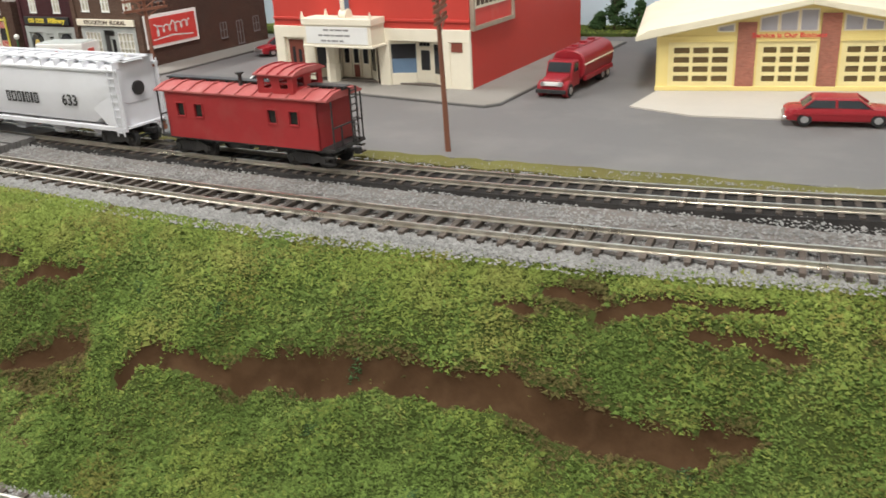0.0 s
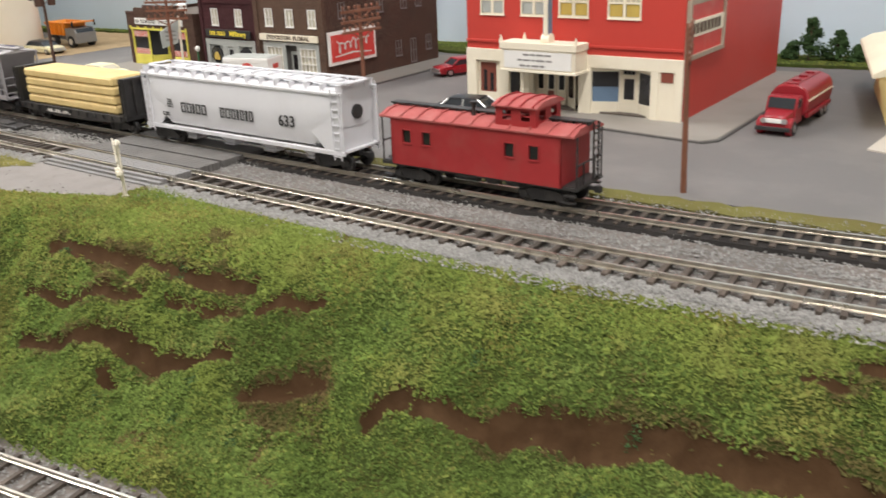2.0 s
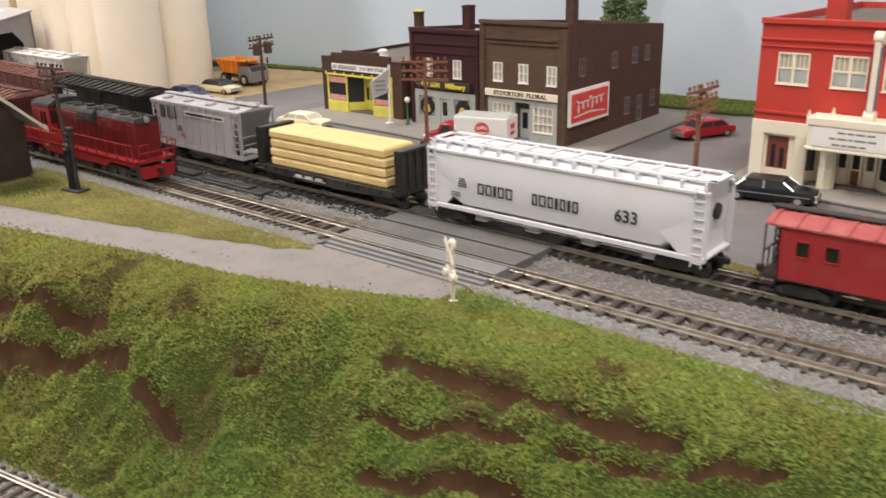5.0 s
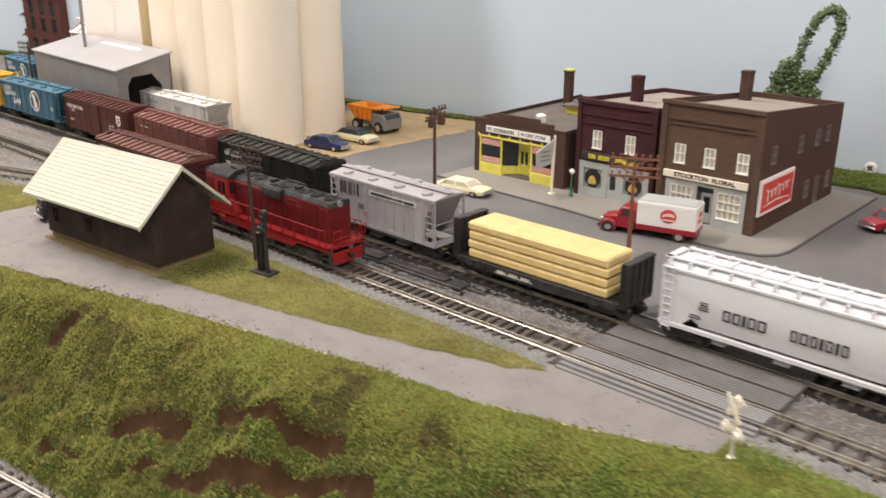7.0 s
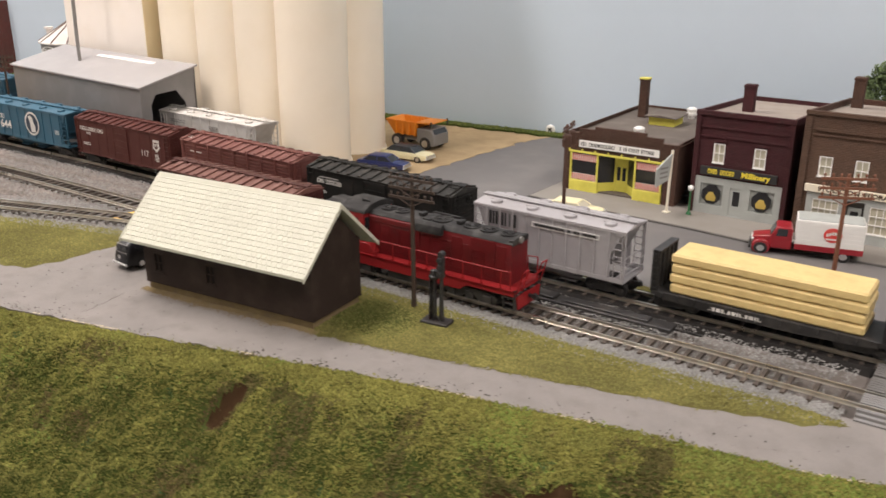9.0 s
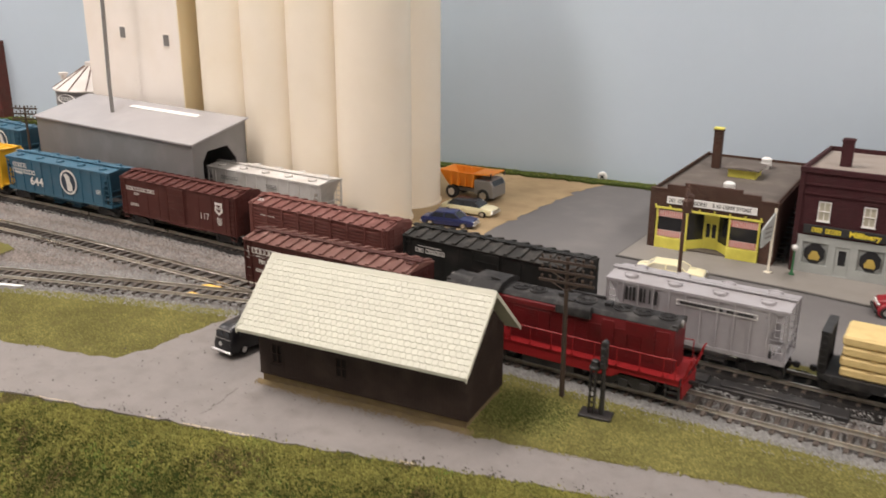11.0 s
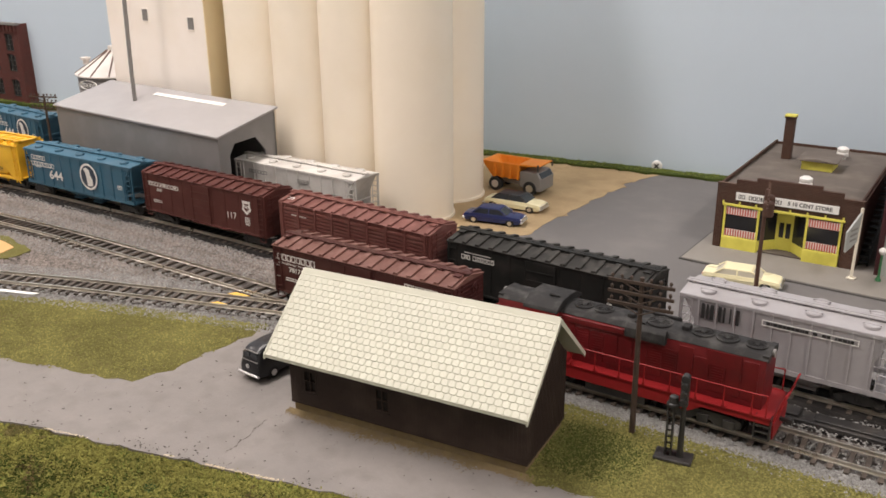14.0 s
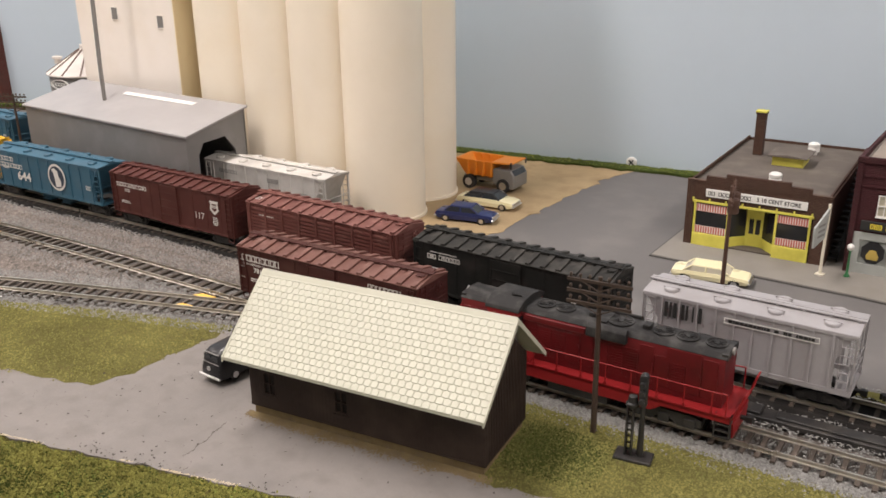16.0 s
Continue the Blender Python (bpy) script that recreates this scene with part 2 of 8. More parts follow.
FOAM_DARK = mat("dark_foliage_foam", (0.042, 0.075, 0.028), 0.95, 0.35, 700, 14, None, 0, 0.2, spec=0.05, island=0.45)
TURF = mat("dry_static_grass", (0.182, 0.168, 0.056), 0.95, 0.35, 700, 18, (0.115, 0.115, 0.04), 0.6, 0.2, spec=0.05, island=0.3)
TURF_BASE = mat("dry_turf_base", (0.135, 0.126, 0.043), 0.95, 0.4, 600, 18, (0.15, 0.12, 0.05), 0.6, 0.7, spec=0.05)
BALLAST = mat("ballast_stone", (0.215, 0.21, 0.2), 0.85, 0.3, 300, 20, None, 0, 0.3, island=0.3)
YARDSTONE = mat("yard_ballast_stone", (0.185, 0.158, 0.14), 0.85, 0.3, 300, 20, None, 0, 0.3, island=0.5)
DARKBED = mat("dark_siding_bed", (0.02, 0.018, 0.017), 0.9, 0.4, 700, 25, (0.06, 0.055, 0.05), 0.4, 0.6, spec=0.2)
BALLAST_BASE = mat("ballast_bed", (0.14, 0.122, 0.11), 0.9, 0.45, 700, 25, (0.2, 0.178, 0.162), 0.6, 0.6)
ASPHALT = mat("grey_street_paint", (0.145, 0.137, 0.134), 0.7, 0.1, 350, 9, (0.185, 0.174, 0.166), 0.7, 0.15)
ROADWAY = mat("painted_grey_roadway", (0.21, 0.191, 0.179), 0.72, 0.16, 900, 26, (0.16, 0.142, 0.13), 0.55, 0.35)
CONCRETE = mat("pavement_concrete", (0.25, 0.232, 0.208), 0.8, 0.1, 400, 14, (0.21, 0.193, 0.17), 0.6, 0.15)
PAD = mat("pale_concrete_apron", (0.48, 0.44, 0.385), 0.8, 0.08, 400, 12, (0.45, 0.41, 0.36), 0.4, 0.15)
KERB_AND_SHADE = mat("dark_kerb_and_recess_shade", (0.1, 0.095, 0.09), 0.8, 0.2)
SAND = mat("tan_sand_lot", (0.42, 0.31, 0.18), 0.95, 0.25, 500, 16, (0.3, 0.21, 0.12), 0.6, 0.4, spec=0.15)
FASCIA = mat("benchwork_fascia", (0.06, 0.09, 0.06), 0.6)
RAIL = mat("nickel_silver_rail", (0.68, 0.64, 0.56), 0.3, 0.15, 300, 30, (0.33, 0.27, 0.2), 0.45, 0.05, metal=0.9)
TIE = mat("brown_tie_plastic", (0.06, 0.046, 0.036), 0.8, 0.3, 400, 20, (0.16, 0.13, 0.11), 0.5, per_object=0.3)
BLACK = mat("black_plastic", (0.022, 0.021, 0.021), 0.5, 0.3, 300, 30, (0.09, 0.08, 0.07), 0.4)
GREYMETAL = mat("grey_crossing_metal", (0.21, 0.205, 0.203), 0.5, 0.15, 300, 30, (0.22, 0.2, 0.18), 0.5)
MAROON = mat("boxcar_brown_paint", (0.062, 0.019, 0.017), 0.5, 0.12, 400, 25, (0.12, 0.06, 0.05), 0.25, spec=0.25)
MAROON_ROOF = mat("weathered_brown_roof", (0.15, 0.07, 0.058), 0.55, 0.25, 300, 40, (0.25, 0.14, 0.12), 0.5, spec=0.25)
OXIDE = mat("oxide_red_paint", (0.15, 0.053, 0.045), 0.55, 0.15, 400, 30, (0.23, 0.12, 0.1), 0.35, spec=0.25)
OXIDE_ROOF = mat("oxide_red_roof", (0.16, 0.066, 0.057), 0.55, 0.2, 300, 40, (0.3, 0.15, 0.13), 0.4, spec=0.25)
PRRBROWN = mat("tuscan_brown_paint", (0.08, 0.024, 0.02), 0.55, 0.12, 400, 25, (0.14, 0.06, 0.05), 0.25, spec=0.25)
CARBLACK = mat("weathered_black_paint", (0.018, 0.018, 0.017), 0.5, 0.25, 400, 25, (0.06, 0.05, 0.045), 0.35, spec=0.12)
CARBLACK_ROOF = mat("dusty_black_roof", (0.034, 0.033, 0.031), 0.6, 0.25, 300, 40, (0.11, 0.1, 0.09), 0.4, spec=0.12)
RED = mat("engine_red_paint", (0.25, 0.015, 0.017), 0.42, 0.1, 300, 20, (0.2, 0.015, 0.015), 0.35, spec=0.25)
DKRED = mat("dull_engine_red", (0.13, 0.0095, 0.0115), 0.46, 0.25, 300, 40, (0.07, 0.012, 0.012), 0.55, spec=0.3)
CABRED = mat("caboose_red_paint", (0.32, 0.03, 0.032), 0.5, 0.15, 300, 25, (0.3, 0.08, 0.07), 0.35, spec=0.25)
ROOFGREY = mat("engine_roof_grey", (0.026, 0.025, 0.025), 0.6, 0.3, 300, 40, (0.12, 0.115, 0.11), 0.5, spec=0.15)
SILVER = mat("silver_grey_paint", (0.35, 0.335, 0.345), 0.5, 0.12, 300, 20, (0.25, 0.23, 0.225), 0.45)
UPSILVER = mat("pale_aluminium_paint", (0.66, 0.66, 0.69), 0.38, 0.06, 300, 15, (0.55, 0.54, 0.54), 0.3)
HOPWHITE = mat("dusty_white_paint", (0.6, 0.58, 0.55), 0.6, 0.12, 300, 25, (0.4, 0.37, 0.33), 0.5)
GNBLUE = mat("sky_blue_car_paint", (0.036, 0.115, 0.175), 0.5, 0.15, 300, 25, (0.09, 0.13, 0.17), 0.35)
DARKBLUE = mat("dark_blue_emblem", (0.03, 0.045, 0.07), 0.5, 0.1)
YELLOWCAR = mat("yellow_car_paint", (0.78, 0.45, 0.03), 0.5, 0.1, 300, 25, (0.6, 0.33, 0.03), 0.3)
LUMBER = mat("lumber_yellow", (0.66, 0.5, 0.22), 0.6, 0.12, 300, 40, (0.52, 0.36, 0.15), 0.45)
WHITE = mat("white_lettering", (0.72, 0.7, 0.66), 0.6, 0.1, 500, 60, (0.45, 0.4, 0.37), 0.4, 0.05)
OFFWHITE = mat("cream_plastic", (0.75, 0.7, 0.58), 0.5, 0.05, 300, 20, (0.65, 0.59, 0.46), 0.35)
BRIGHT = mat("white_plastic", (0.8, 0.79, 0.76), 0.5, 0.05, 300, 20)
GOLD = mat("gold_lettering", (0.65, 0.42, 0.06), 0.5, 0.1)
INK = mat("black_lettering", (0.025, 0.025, 0.025), 0.6, 0.1)
REDINK = mat("red_lettering", (0.5, 0.05, 0.04), 0.6, 0.1)
SIGNRED = mat("sign_red", (0.6, 0.05, 0.04), 0.5, 0.08, 300, 30, (0.6, 0.2, 0.16), 0.3)
EMBLEM = mat("orange_emblem", (0.75, 0.22, 0.03), 0.5, 0.08)
REDWALL = mat("red_plastic_wall", (0.5, 0.055, 0.042), 0.5, 0.06, 200, 12, (0.5, 0.06, 0.045), 0.4, 0.05, spec=0.25)
CREAM = mat("cream_trim", (0.8, 0.74, 0.6), 0.55, 0.05, 300, 20, (0.7, 0.62, 0.47), 0.3)
GARYELLOW = mat("pale_yellow_wall", (0.8, 0.66, 0.26), 0.55, 0.05, 300, 15, (0.75, 0.55, 0.2), 0.3)
GARROOF = mat("cream_roof", (0.74, 0.68, 0.52), 0.6, 0.06, 300, 12, (0.62, 0.56, 0.42), 0.4)
BRICK_DARK = brick_mat("dark_brown_brick", (0.082, 0.039, 0.027), (0.15, 0.105, 0.08), 3.3, 1.3, 0.9)
BRICK_TAN = brick_mat("brown_brick", (0.115, 0.064, 0.043), (0.17, 0.12, 0.09), 3.3, 1.3, 0.9)
BRICK_MAROON = brick_mat("maroon_brick", (0.06, 0.015, 0.019), (0.1, 0.045, 0.045), 3.3, 1.3, 0.9)
BRICK_RED = brick_mat("red_brick", (0.115, 0.03, 0.025), (0.1, 0.055, 0.045))
BRICK_PILLAR = brick_mat("orange_brick_pillar", (0.44, 0.17, 0.12), (0.36, 0.18, 0.13))
FLATROOF = mat("tar_roof", (0.12, 0.1, 0.085), 0.85, 0.2, 400, 18, (0.2, 0.17, 0.14), 0.6)
PALEROOF = mat("pale_tar_roof", (0.33, 0.28, 0.24), 0.85, 0.15, 400, 18, (0.22, 0.18, 0.15), 0.5)
LIME = mat("yellow_green_trim", (0.74, 0.68, 0.12), 0.5, 0.1, 300, 30, (0.5, 0.44, 0.06), 0.35)
GREYTRIM = mat("pale_grey_trim", (0.4, 0.42, 0.4), 0.6, 0.08, 300, 30, (0.27, 0.28, 0.26), 0.35)
DARKWIN = mat("dark_window", (0.02, 0.02, 0.022), 0.15, 0.2, 200, 30, None, 0, 0.0)
BLUEWIN = mat("blue_window_card", (0.13, 0.2, 0.3), 0.4, 0.2, 200, 40, None, 0, 0.0)
TANWIN = mat("amber_window_shade", (0.5, 0.36, 0.08), 0.6, 0.2, 200, 40)
PALEWIN = mat("pale_window_shade", (0.5, 0.47, 0.36), 0.6, 0.15, 200, 40)
DOORRED = mat("brown_red_door", (0.2, 0.05, 0.03), 0.6, 0.15)
SIDING = mat("dark_brown_siding", (0.036, 0.024, 0.019), 0.7, 0.25, 400, 20, (0.09, 0.066, 0.052), 0.4, spec=0.25)
SHINGLE = mat("cream_shingle", (0.52, 0.515, 0.42), 0.5, 0.06, 260, 22, (0.48, 0.47, 0.38), 0.4, 0.4, per_object=0.03, island=0.03)
CONC_SILO = mat("cream_silo_concrete", (0.91, 0.82, 0.68), 0.6, 0.04, 60, 8, (0.87, 0.76, 0.58), 0.4, 0.05)
YELLOWCREAM = mat("yellow_cream_plastic", (0.84, 0.7, 0.44), 0.6, 0.05, 60, 8, (0.8, 0.64, 0.36), 0.4, 0.05)
BOARDTAN = mat("weathered_tan_board", (0.36, 0.29, 0.22), 0.7, 0.2, 300, 30, (0.45, 0.4, 0.34), 0.5)
TOWER = mat("cream_headhouse_concrete", (0.91, 0.84, 0.77), 0.6, 0.03, 60, 8, (0.8, 0.7, 0.57), 0.3, 0.05)
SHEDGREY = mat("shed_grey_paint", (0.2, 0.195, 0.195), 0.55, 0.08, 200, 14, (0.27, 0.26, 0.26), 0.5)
GALV = mat("galvanised_steel", (0.24, 0.23, 0.23), 0.5, 0.12, 200, 30, (0.36, 0.34, 0.32), 0.4, metal=0.15)
BINROOF = mat("white_bin_roof", (0.7, 0.66, 0.62), 0.5, 0.08, 200, 20, (0.45, 0.4, 0.36), 0.4)
POLEBROWN = mat("stained_pole_plastic", (0.19, 0.075, 0.042), 0.7, 0.25, 300, 30)
POLEMID = mat("brown_pole_plastic", (0.085, 0.042, 0.028), 0.7, 0.25, 300, 30)
POLEDARK = mat("dark_pole_plastic", (0.055, 0.035, 0.025), 0.7, 0.25, 300, 30)
ORANGE = mat("orange_plastic", (0.85, 0.27, 0.02), 0.45, 0.08, 300, 20)
GREYPLASTIC = mat("grey_plastic", (0.22, 0.21, 0.2), 0.5, 0.1)
CARYELLOW = mat("pale_yellow_car_paint", (0.82, 0.76, 0.5), 0.3, 0.04, 200, 20, None, 0, 0.0)
CARBLUE = mat("dark_blue_car_paint", (0.02, 0.03, 0.11), 0.3, 0.08, 200, 20, None, 0, 0.0)
CARRED = mat("red_car_paint", (0.3, 0.016, 0.024), 0.3, 0.08, 200, 20, None, 0, 0.0)
CARINK = mat("black_car_paint", (0.009, 0.009, 0.012), 0.32, 0.08, 200, 20, None, 0, 0.0)
TRUCKRED = mat("truck_red_paint", (0.28, 0.016, 0.024), 0.35, 0.08, 200, 20, None, 0, 0.0)
CHROME = mat("chrome", (0.7, 0.7, 0.7), 0.34, 0.05, 200, 20, None, 0, 0.0, metal=1.0)
TYRE = mat("tyre_rubber", (0.018, 0.018, 0.018), 0.7, 0.1)
WINDSCREEN = mat("car_window", (0.03, 0.035, 0.04), 0.08, 0.1, 200, 20, None, 0, 0.0)
GREENPOST = mat("green_lamp_post", (0.03, 0.16, 0.06), 0.5, 0.1)
DULLTRIM = mat("dull_grey_trim", (0.17, 0.15, 0.145), 0.6, 0.1, 300, 30)
CABROOF = mat("dusty_red_roof", (0.36, 0.085, 0.08), 0.6, 0.18, 300, 40, (0.45, 0.2, 0.18), 0.4, spec=0.25)
OLIVE_SHADE = mat("olive_turf_with_depot_shade", (0.075, 0.086, 0.024), 0.95, 0.35, 700, 14, (0.11, 0.11, 0.035), 0.5, 0.2, spec=0.05, island=0.4)
CREAMGLASS = mat("clouded_cream_window", (0.5, 0.46, 0.36), 0.3, 0.1, 200, 20, None, 0, 0.0)
SIGNGOLD = mat("yellow_sign_lettering", (0.82, 0.66, 0.06), 0.5, 0.1)
DOORYELLOW = mat("pale_yellow_door", (0.8, 0.7, 0.36), 0.55, 0.06, 300, 20, (0.7, 0.56, 0.24), 0.35)
TAPE = mat("yellow_tape", (0.8, 0.5, 0.1), 0.6, 0.08)
PAPER = mat("white_paper", (0.82, 0.81, 0.78), 0.7, 0.03)
BARK = mat("twig_brown", (0.12, 0.08, 0.05), 0.8, 0.2)
LAMP = glow("lamp_diffuser", (1.0, 0.96, 0.9), 3.0)
DUST = mat("straw_brown_dust", (0.2, 0.15, 0.08), 0.95, 0.3, 500, 60, (0.16, 0.125, 0.09), 0.6, 0.3, spec=0.1)
SPECK = mat("dark_road_speck", (0.055, 0.045, 0.038), 0.9, 0.3, 300, 30, None, 0, 0.2)
MILLFRAME = mat("dark_mill_frame", (0.035, 0.034, 0.028), 0.7, 0.1)
STRIPE = mat("red_awning_stripe", (0.55, 0.1, 0.07), 0.7, 0.1)
FOAM_DARK2 = mat("mid_green_leaf_foam", (0.12, 0.165, 0.075), 0.95, 0.35, 700, 14, None, 0, 0.2, spec=0.1, island=0.5)
TAPE_SAND = mat("orange_tan_ground", (0.56, 0.34, 0.14), 0.85, 0.1, 300, 20)
SCRATCH = mat("road_scratch", (0.095, 0.08, 0.072), 0.9, 0.2, 300, 30, None, 0, 0.1)
DIMWIN = mat("matt_dark_pane", (0.018, 0.014, 0.012), 0.6, 0.25, 300, 30, (0.03, 0.024, 0.02), 0.5, 0.05, spec=0.2)
ROAD_RIM = mat("pale_cork_edge", (0.56, 0.47, 0.33), 0.9, 0.2, 300, 30, (0.36, 0.27, 0.16), 0.6)
CROSSDARK = mat("dark_crossing_infill", (0.12, 0.115, 0.11), 0.75, 0.2, 300, 20, (0.2, 0.19, 0.18), 0.4)



# ---- room ----
def sky_line(x):
    return 472 + 0.108 * x


single("wall_north", G().box(-2700, 2300, 0, 60, -1000, 1300), SKY, "wall painted plain pale sky blue behind the layout", "wall", "structure", 0, mmpose(0, 472, 0, 0, 0, 6.2))
single("wall_south", G().box(-2760, 2300, -2260, -2200, -1000, 1300), ROOM, "plain painted room wall", "wall", "structure")
single("wall_west", G().box(-2760, -2700, -2200, 200, -1000, 1300), ROOM, "plain painted room wall", "wall", "structure")
single("wall_east", G().box(2240, 2300, -2200, 760, -1000, 1300), ROOM, "plain painted room wall", "wall", "structure")
single("floor", G().box(-2760, 2300, -2260, 800, -1060, -1000), CARPET, "dark carpeted floor of the train room", "floor", "structure")
single("ceiling", G().box(-2760, 2300, -2260, 900, 1300, 1360), ROOM, "plain white ceiling", "ceiling", "structure")


def ceiling_light(x, y, power):
    t = thing("ceiling_light", x, y, 1300, 0, "assumed long white fluorescent ceiling light fixture, out of view", "ceiling light", "ceiling lights")
    part("frame", G().box(-90, 90, -620, 620, -40, -2), BRIGHT, t)
    part("diffuser", G().box(-80, 80, -610, 610, -46, -40.5), LAMP, t)
    la = bpy.data.lights.new("tube_light", "AREA")
    la.shape, la.size, la.size_y, la.energy, la.color = "RECTANGLE", 0.15, 1.2, power, (1.0, 0.925, 0.875)
    ob = new("tube_light", la)
    ob.location = (x * MM, y * MM, 1.245)


# fixtures out of view, placed to suit the shading
ceiling_light(-790, -290, LIGHT_A)
ceiling_light(620, -620, LIGHT_B)
# added fill from the right, softens the silo shadow
ceiling_light(1650, -760, LIGHT_C)
# added to brighten the wall and tower at the left
ceiling_light(-1850, -520, LIGHT_D)

# ---- ground ----
CREST = ([-1800, -900, -509, -370, -207, -42, 44, 117, 210, 280, 354, 450, 540, 700, 1000], [-560, -372, -290, -260, -227, -204, -189, -156, -150, -141, -124, -112, -102, -68, 10])


def low_y(x):
    return np.interp(x, [-1200, -600, -235, -171, 85, 182, 341, 368, 700], [-520, -395, -319, -312, -267, -249, -225, -220, -170])


def crest(x):
    return np.interp(x, *CREST)


def hill_z(x, y):
    """Height of the grassy bank and the low ground at its foot."""
    d = 9.0 * np.log1p(np.exp(np.clip((crest(x) - y - 3) / 9.0, -30, 30)))
    z = -84 * np.tanh(d / 50) ** 1.15
    return np.where(z > -0.12, 0.0, z)


def field(name, x0, x1, y0, y1, step, zf, mat, label, category, kind="structure"):
    nx, ny = int((x1 - x0) / step) + 1, int((y1 - y0) / step) + 1
    xs, ys = np.linspace(x0, x1, nx), np.linspace(y0, y1, ny)
    X, Y = np.meshgrid(xs, ys)
    Z = zf(X, Y)
    me = bpy.data.meshes.new(name)
    idx = np.arange(nx * ny).reshape(ny, nx)
    quads = np.stack([idx[:-1, :-1], idx[:-1, 1:], idx[1:, 1:], idx[1:, :-1]], -1).reshape(-1, 4)
    me.from_pydata((np.stack([X, Y, Z], -1).reshape(-1, 3) * MM).tolist(), [], quads.tolist())
    me.polygons.foreach_set("use_smooth", [True] * len(me.polygons))
    me.materials.append(mat)
    return tagged(new(name, me), label, category, "", kind)


def waves(x, y, size, seed):
    """Smooth random lumps of about the given size, between -1 and 1."""
    r = np.random.RandomState(seed)
    table, turn, out = r.uniform(-1, 1, (64, 64)), r.uniform(0, 6.28), 0
    for scale, amount in ((0.62, 1.0), (0.29, 0.5)):
        u = (x * np.cos(turn) + y * np.sin(turn)) / (size * scale) + 900.3
        v = (y * np.cos(turn) - x * np.sin(turn)) / (size * scale) + 700.7
        i, j = np.floor(u).astype(int), np.floor(v).astype(int)
        f, g = u - i, v - j
        f, g = f * f * (3 - 2 * f), g * g * (3 - 2 * g)
        a, b = table[i % 64, j % 64], table[(i + 1) % 64, j % 64]
        c, d = table[i % 64, (j + 1) % 64], table[(i + 1) % 64, (j + 1) % 64]
        out = out + amount * (a + (b - a) * f + (c - a) * g + (a - b - c + d) * f * g)
    return out


field("ground", -2500, 1500, -700, 760, 20, lambda x, y: hill_z(x, y) - 3.0 - 20.0 * (hill_z(x, y) < -0.3), BALLAST_BASE, "grey ballasted base of the layout", "ground")
single("fascia", G().box(-2500, 1500, -720, -702, -300, -84), FASCIA, "dark green fascia board along the layout edge", "fascia", "structure")
single("benchwork", G().box(-2500, 1500, -700, 400, -300, -100), FASCIA, "wooden benchwork under the layout", "bench", "structure")


def dirt_at(x, y):
    """1 where the bank is bare of grass: a few long scars along the slope."""
    out = np.zeros_like(x)
    ragged = 0.8 * waves(x, y, 24, 5) + 0.5 * waves(x, y, 7, 6)
    for pts, r in SCARS:
        for (xa, ya), (xb, yb) in zip(pts, pts[1:]):
            dx, dy = xb - xa, yb - ya
            s = np.clip(((x - xa) * dx + (y - ya) * dy) / (dx * dx + dy * dy), 0, 1)
            d = np.hypot(x - xa - s * dx, (y - ya - s * dy)) + ragged
            out = np.maximum(out, np.clip((0.62 * r - d) / 3.6 + 0.5, 0, 1))
    return out


SCARS = [
    ([(143, -162), (176, -160), (212, -158), (246, -153), (281, -148)], 3.3),
    ([(290, -153), (319, -141)], 2.6),
    ([(143, -181), (181, -177), (223, -169)], 2.5),
    ([(237, -164), (277, -157)], 1.6),
    ([(156, -197), (189, -193), (216, -183), (231, -182), (250, -182), (267, -177), (285, -170)], 3.8),
    ([(73, -198), (82, -188)], 3.5),
    ([(21, -223), (52, -223)], 3.8),
    ([(299, -176), (329, -161)], 3.1),
    ([(221, -195), (229, -196)], 2.2),
    ([(361, -165), (374, -154)], 3.3),
    ([(379, -155), (415, -151)], 2.3),
    ([(417, -148), (448, -142), (468, -140), (496, -136), (528, -132), (550, -130), (571, -129), (596, -126)], 6.1),
    ([(533, -101), (551, -100)], 2.1),
    ([(554, -103), (576, -97)], 2.3),
    ([(575, -94), (587, -92)], 1.8),
    ([(590, -92), (613, -86)], 2.3),
    ([(586, -101), (610, -96)], 2.2),
    ([(607, -99), (623, -95)], 2.2),
    ([(598, -119), (612, -116)], 2.6),
    ([(307, -172), (333, -161)], 2.9),
    ([(515, -112), (528, -110)], 1.3),
    ([(-174, -263), (-158, -255), (-125, -244)], 5.1),
    ([(-100, -233), (-26, -211)], 3.1),
    ([(-115, -263), (-48, -234), (2, -218)], 6.2),
    ([(-272, -254), (-263, -240)], 4.4),
    ([(-219, -289), (-178, -283)], 2.7),
    ([(-152, -275), (-129, -262)], 2.9),
]


def bank_z(x, y):
    foot = np.clip((low_y(x) + 17 - y) / 7, 0, 1)
    return bank_lumps(x, y) * (1 - foot) - 80.8 * foot


def bank_lumps(x, y):
    z = hill_z(x, y)
    slope = np.clip((crest(x) + 8 - y) / 22, 0, 1)
    return z + slope * (1 + 0.55 * np.clip((140 - x) / 90, 0, 1)) * (5.0 * waves(x, y, 70, 2) + 3.6 * waves(x, y, 30, 3) + 1.5 * waves(x, y, 10, 4) + 0.5 * waves(x, y, 4.5, 9)) - 3.8 * dirt_at(x, y) + 0.2


def road_edge(x):
    return np.interp(x, [-1300, -800, -509, -370, -207, -54, 20, 80, 122, 140], [-470, -352, -277, -245, -203, -171, -160, -143, -127, -120])


def grass_top(x):
    """Where the grass of the bank meets the ballast shoulder."""
    return np.interp(x, [-760, 134, 138, 214, 300, 376, 434, 511, 574, 643, 720, 800], [0, 0, -97, -102, -104, -102, -97, -90, -78, -62, -41, -20])


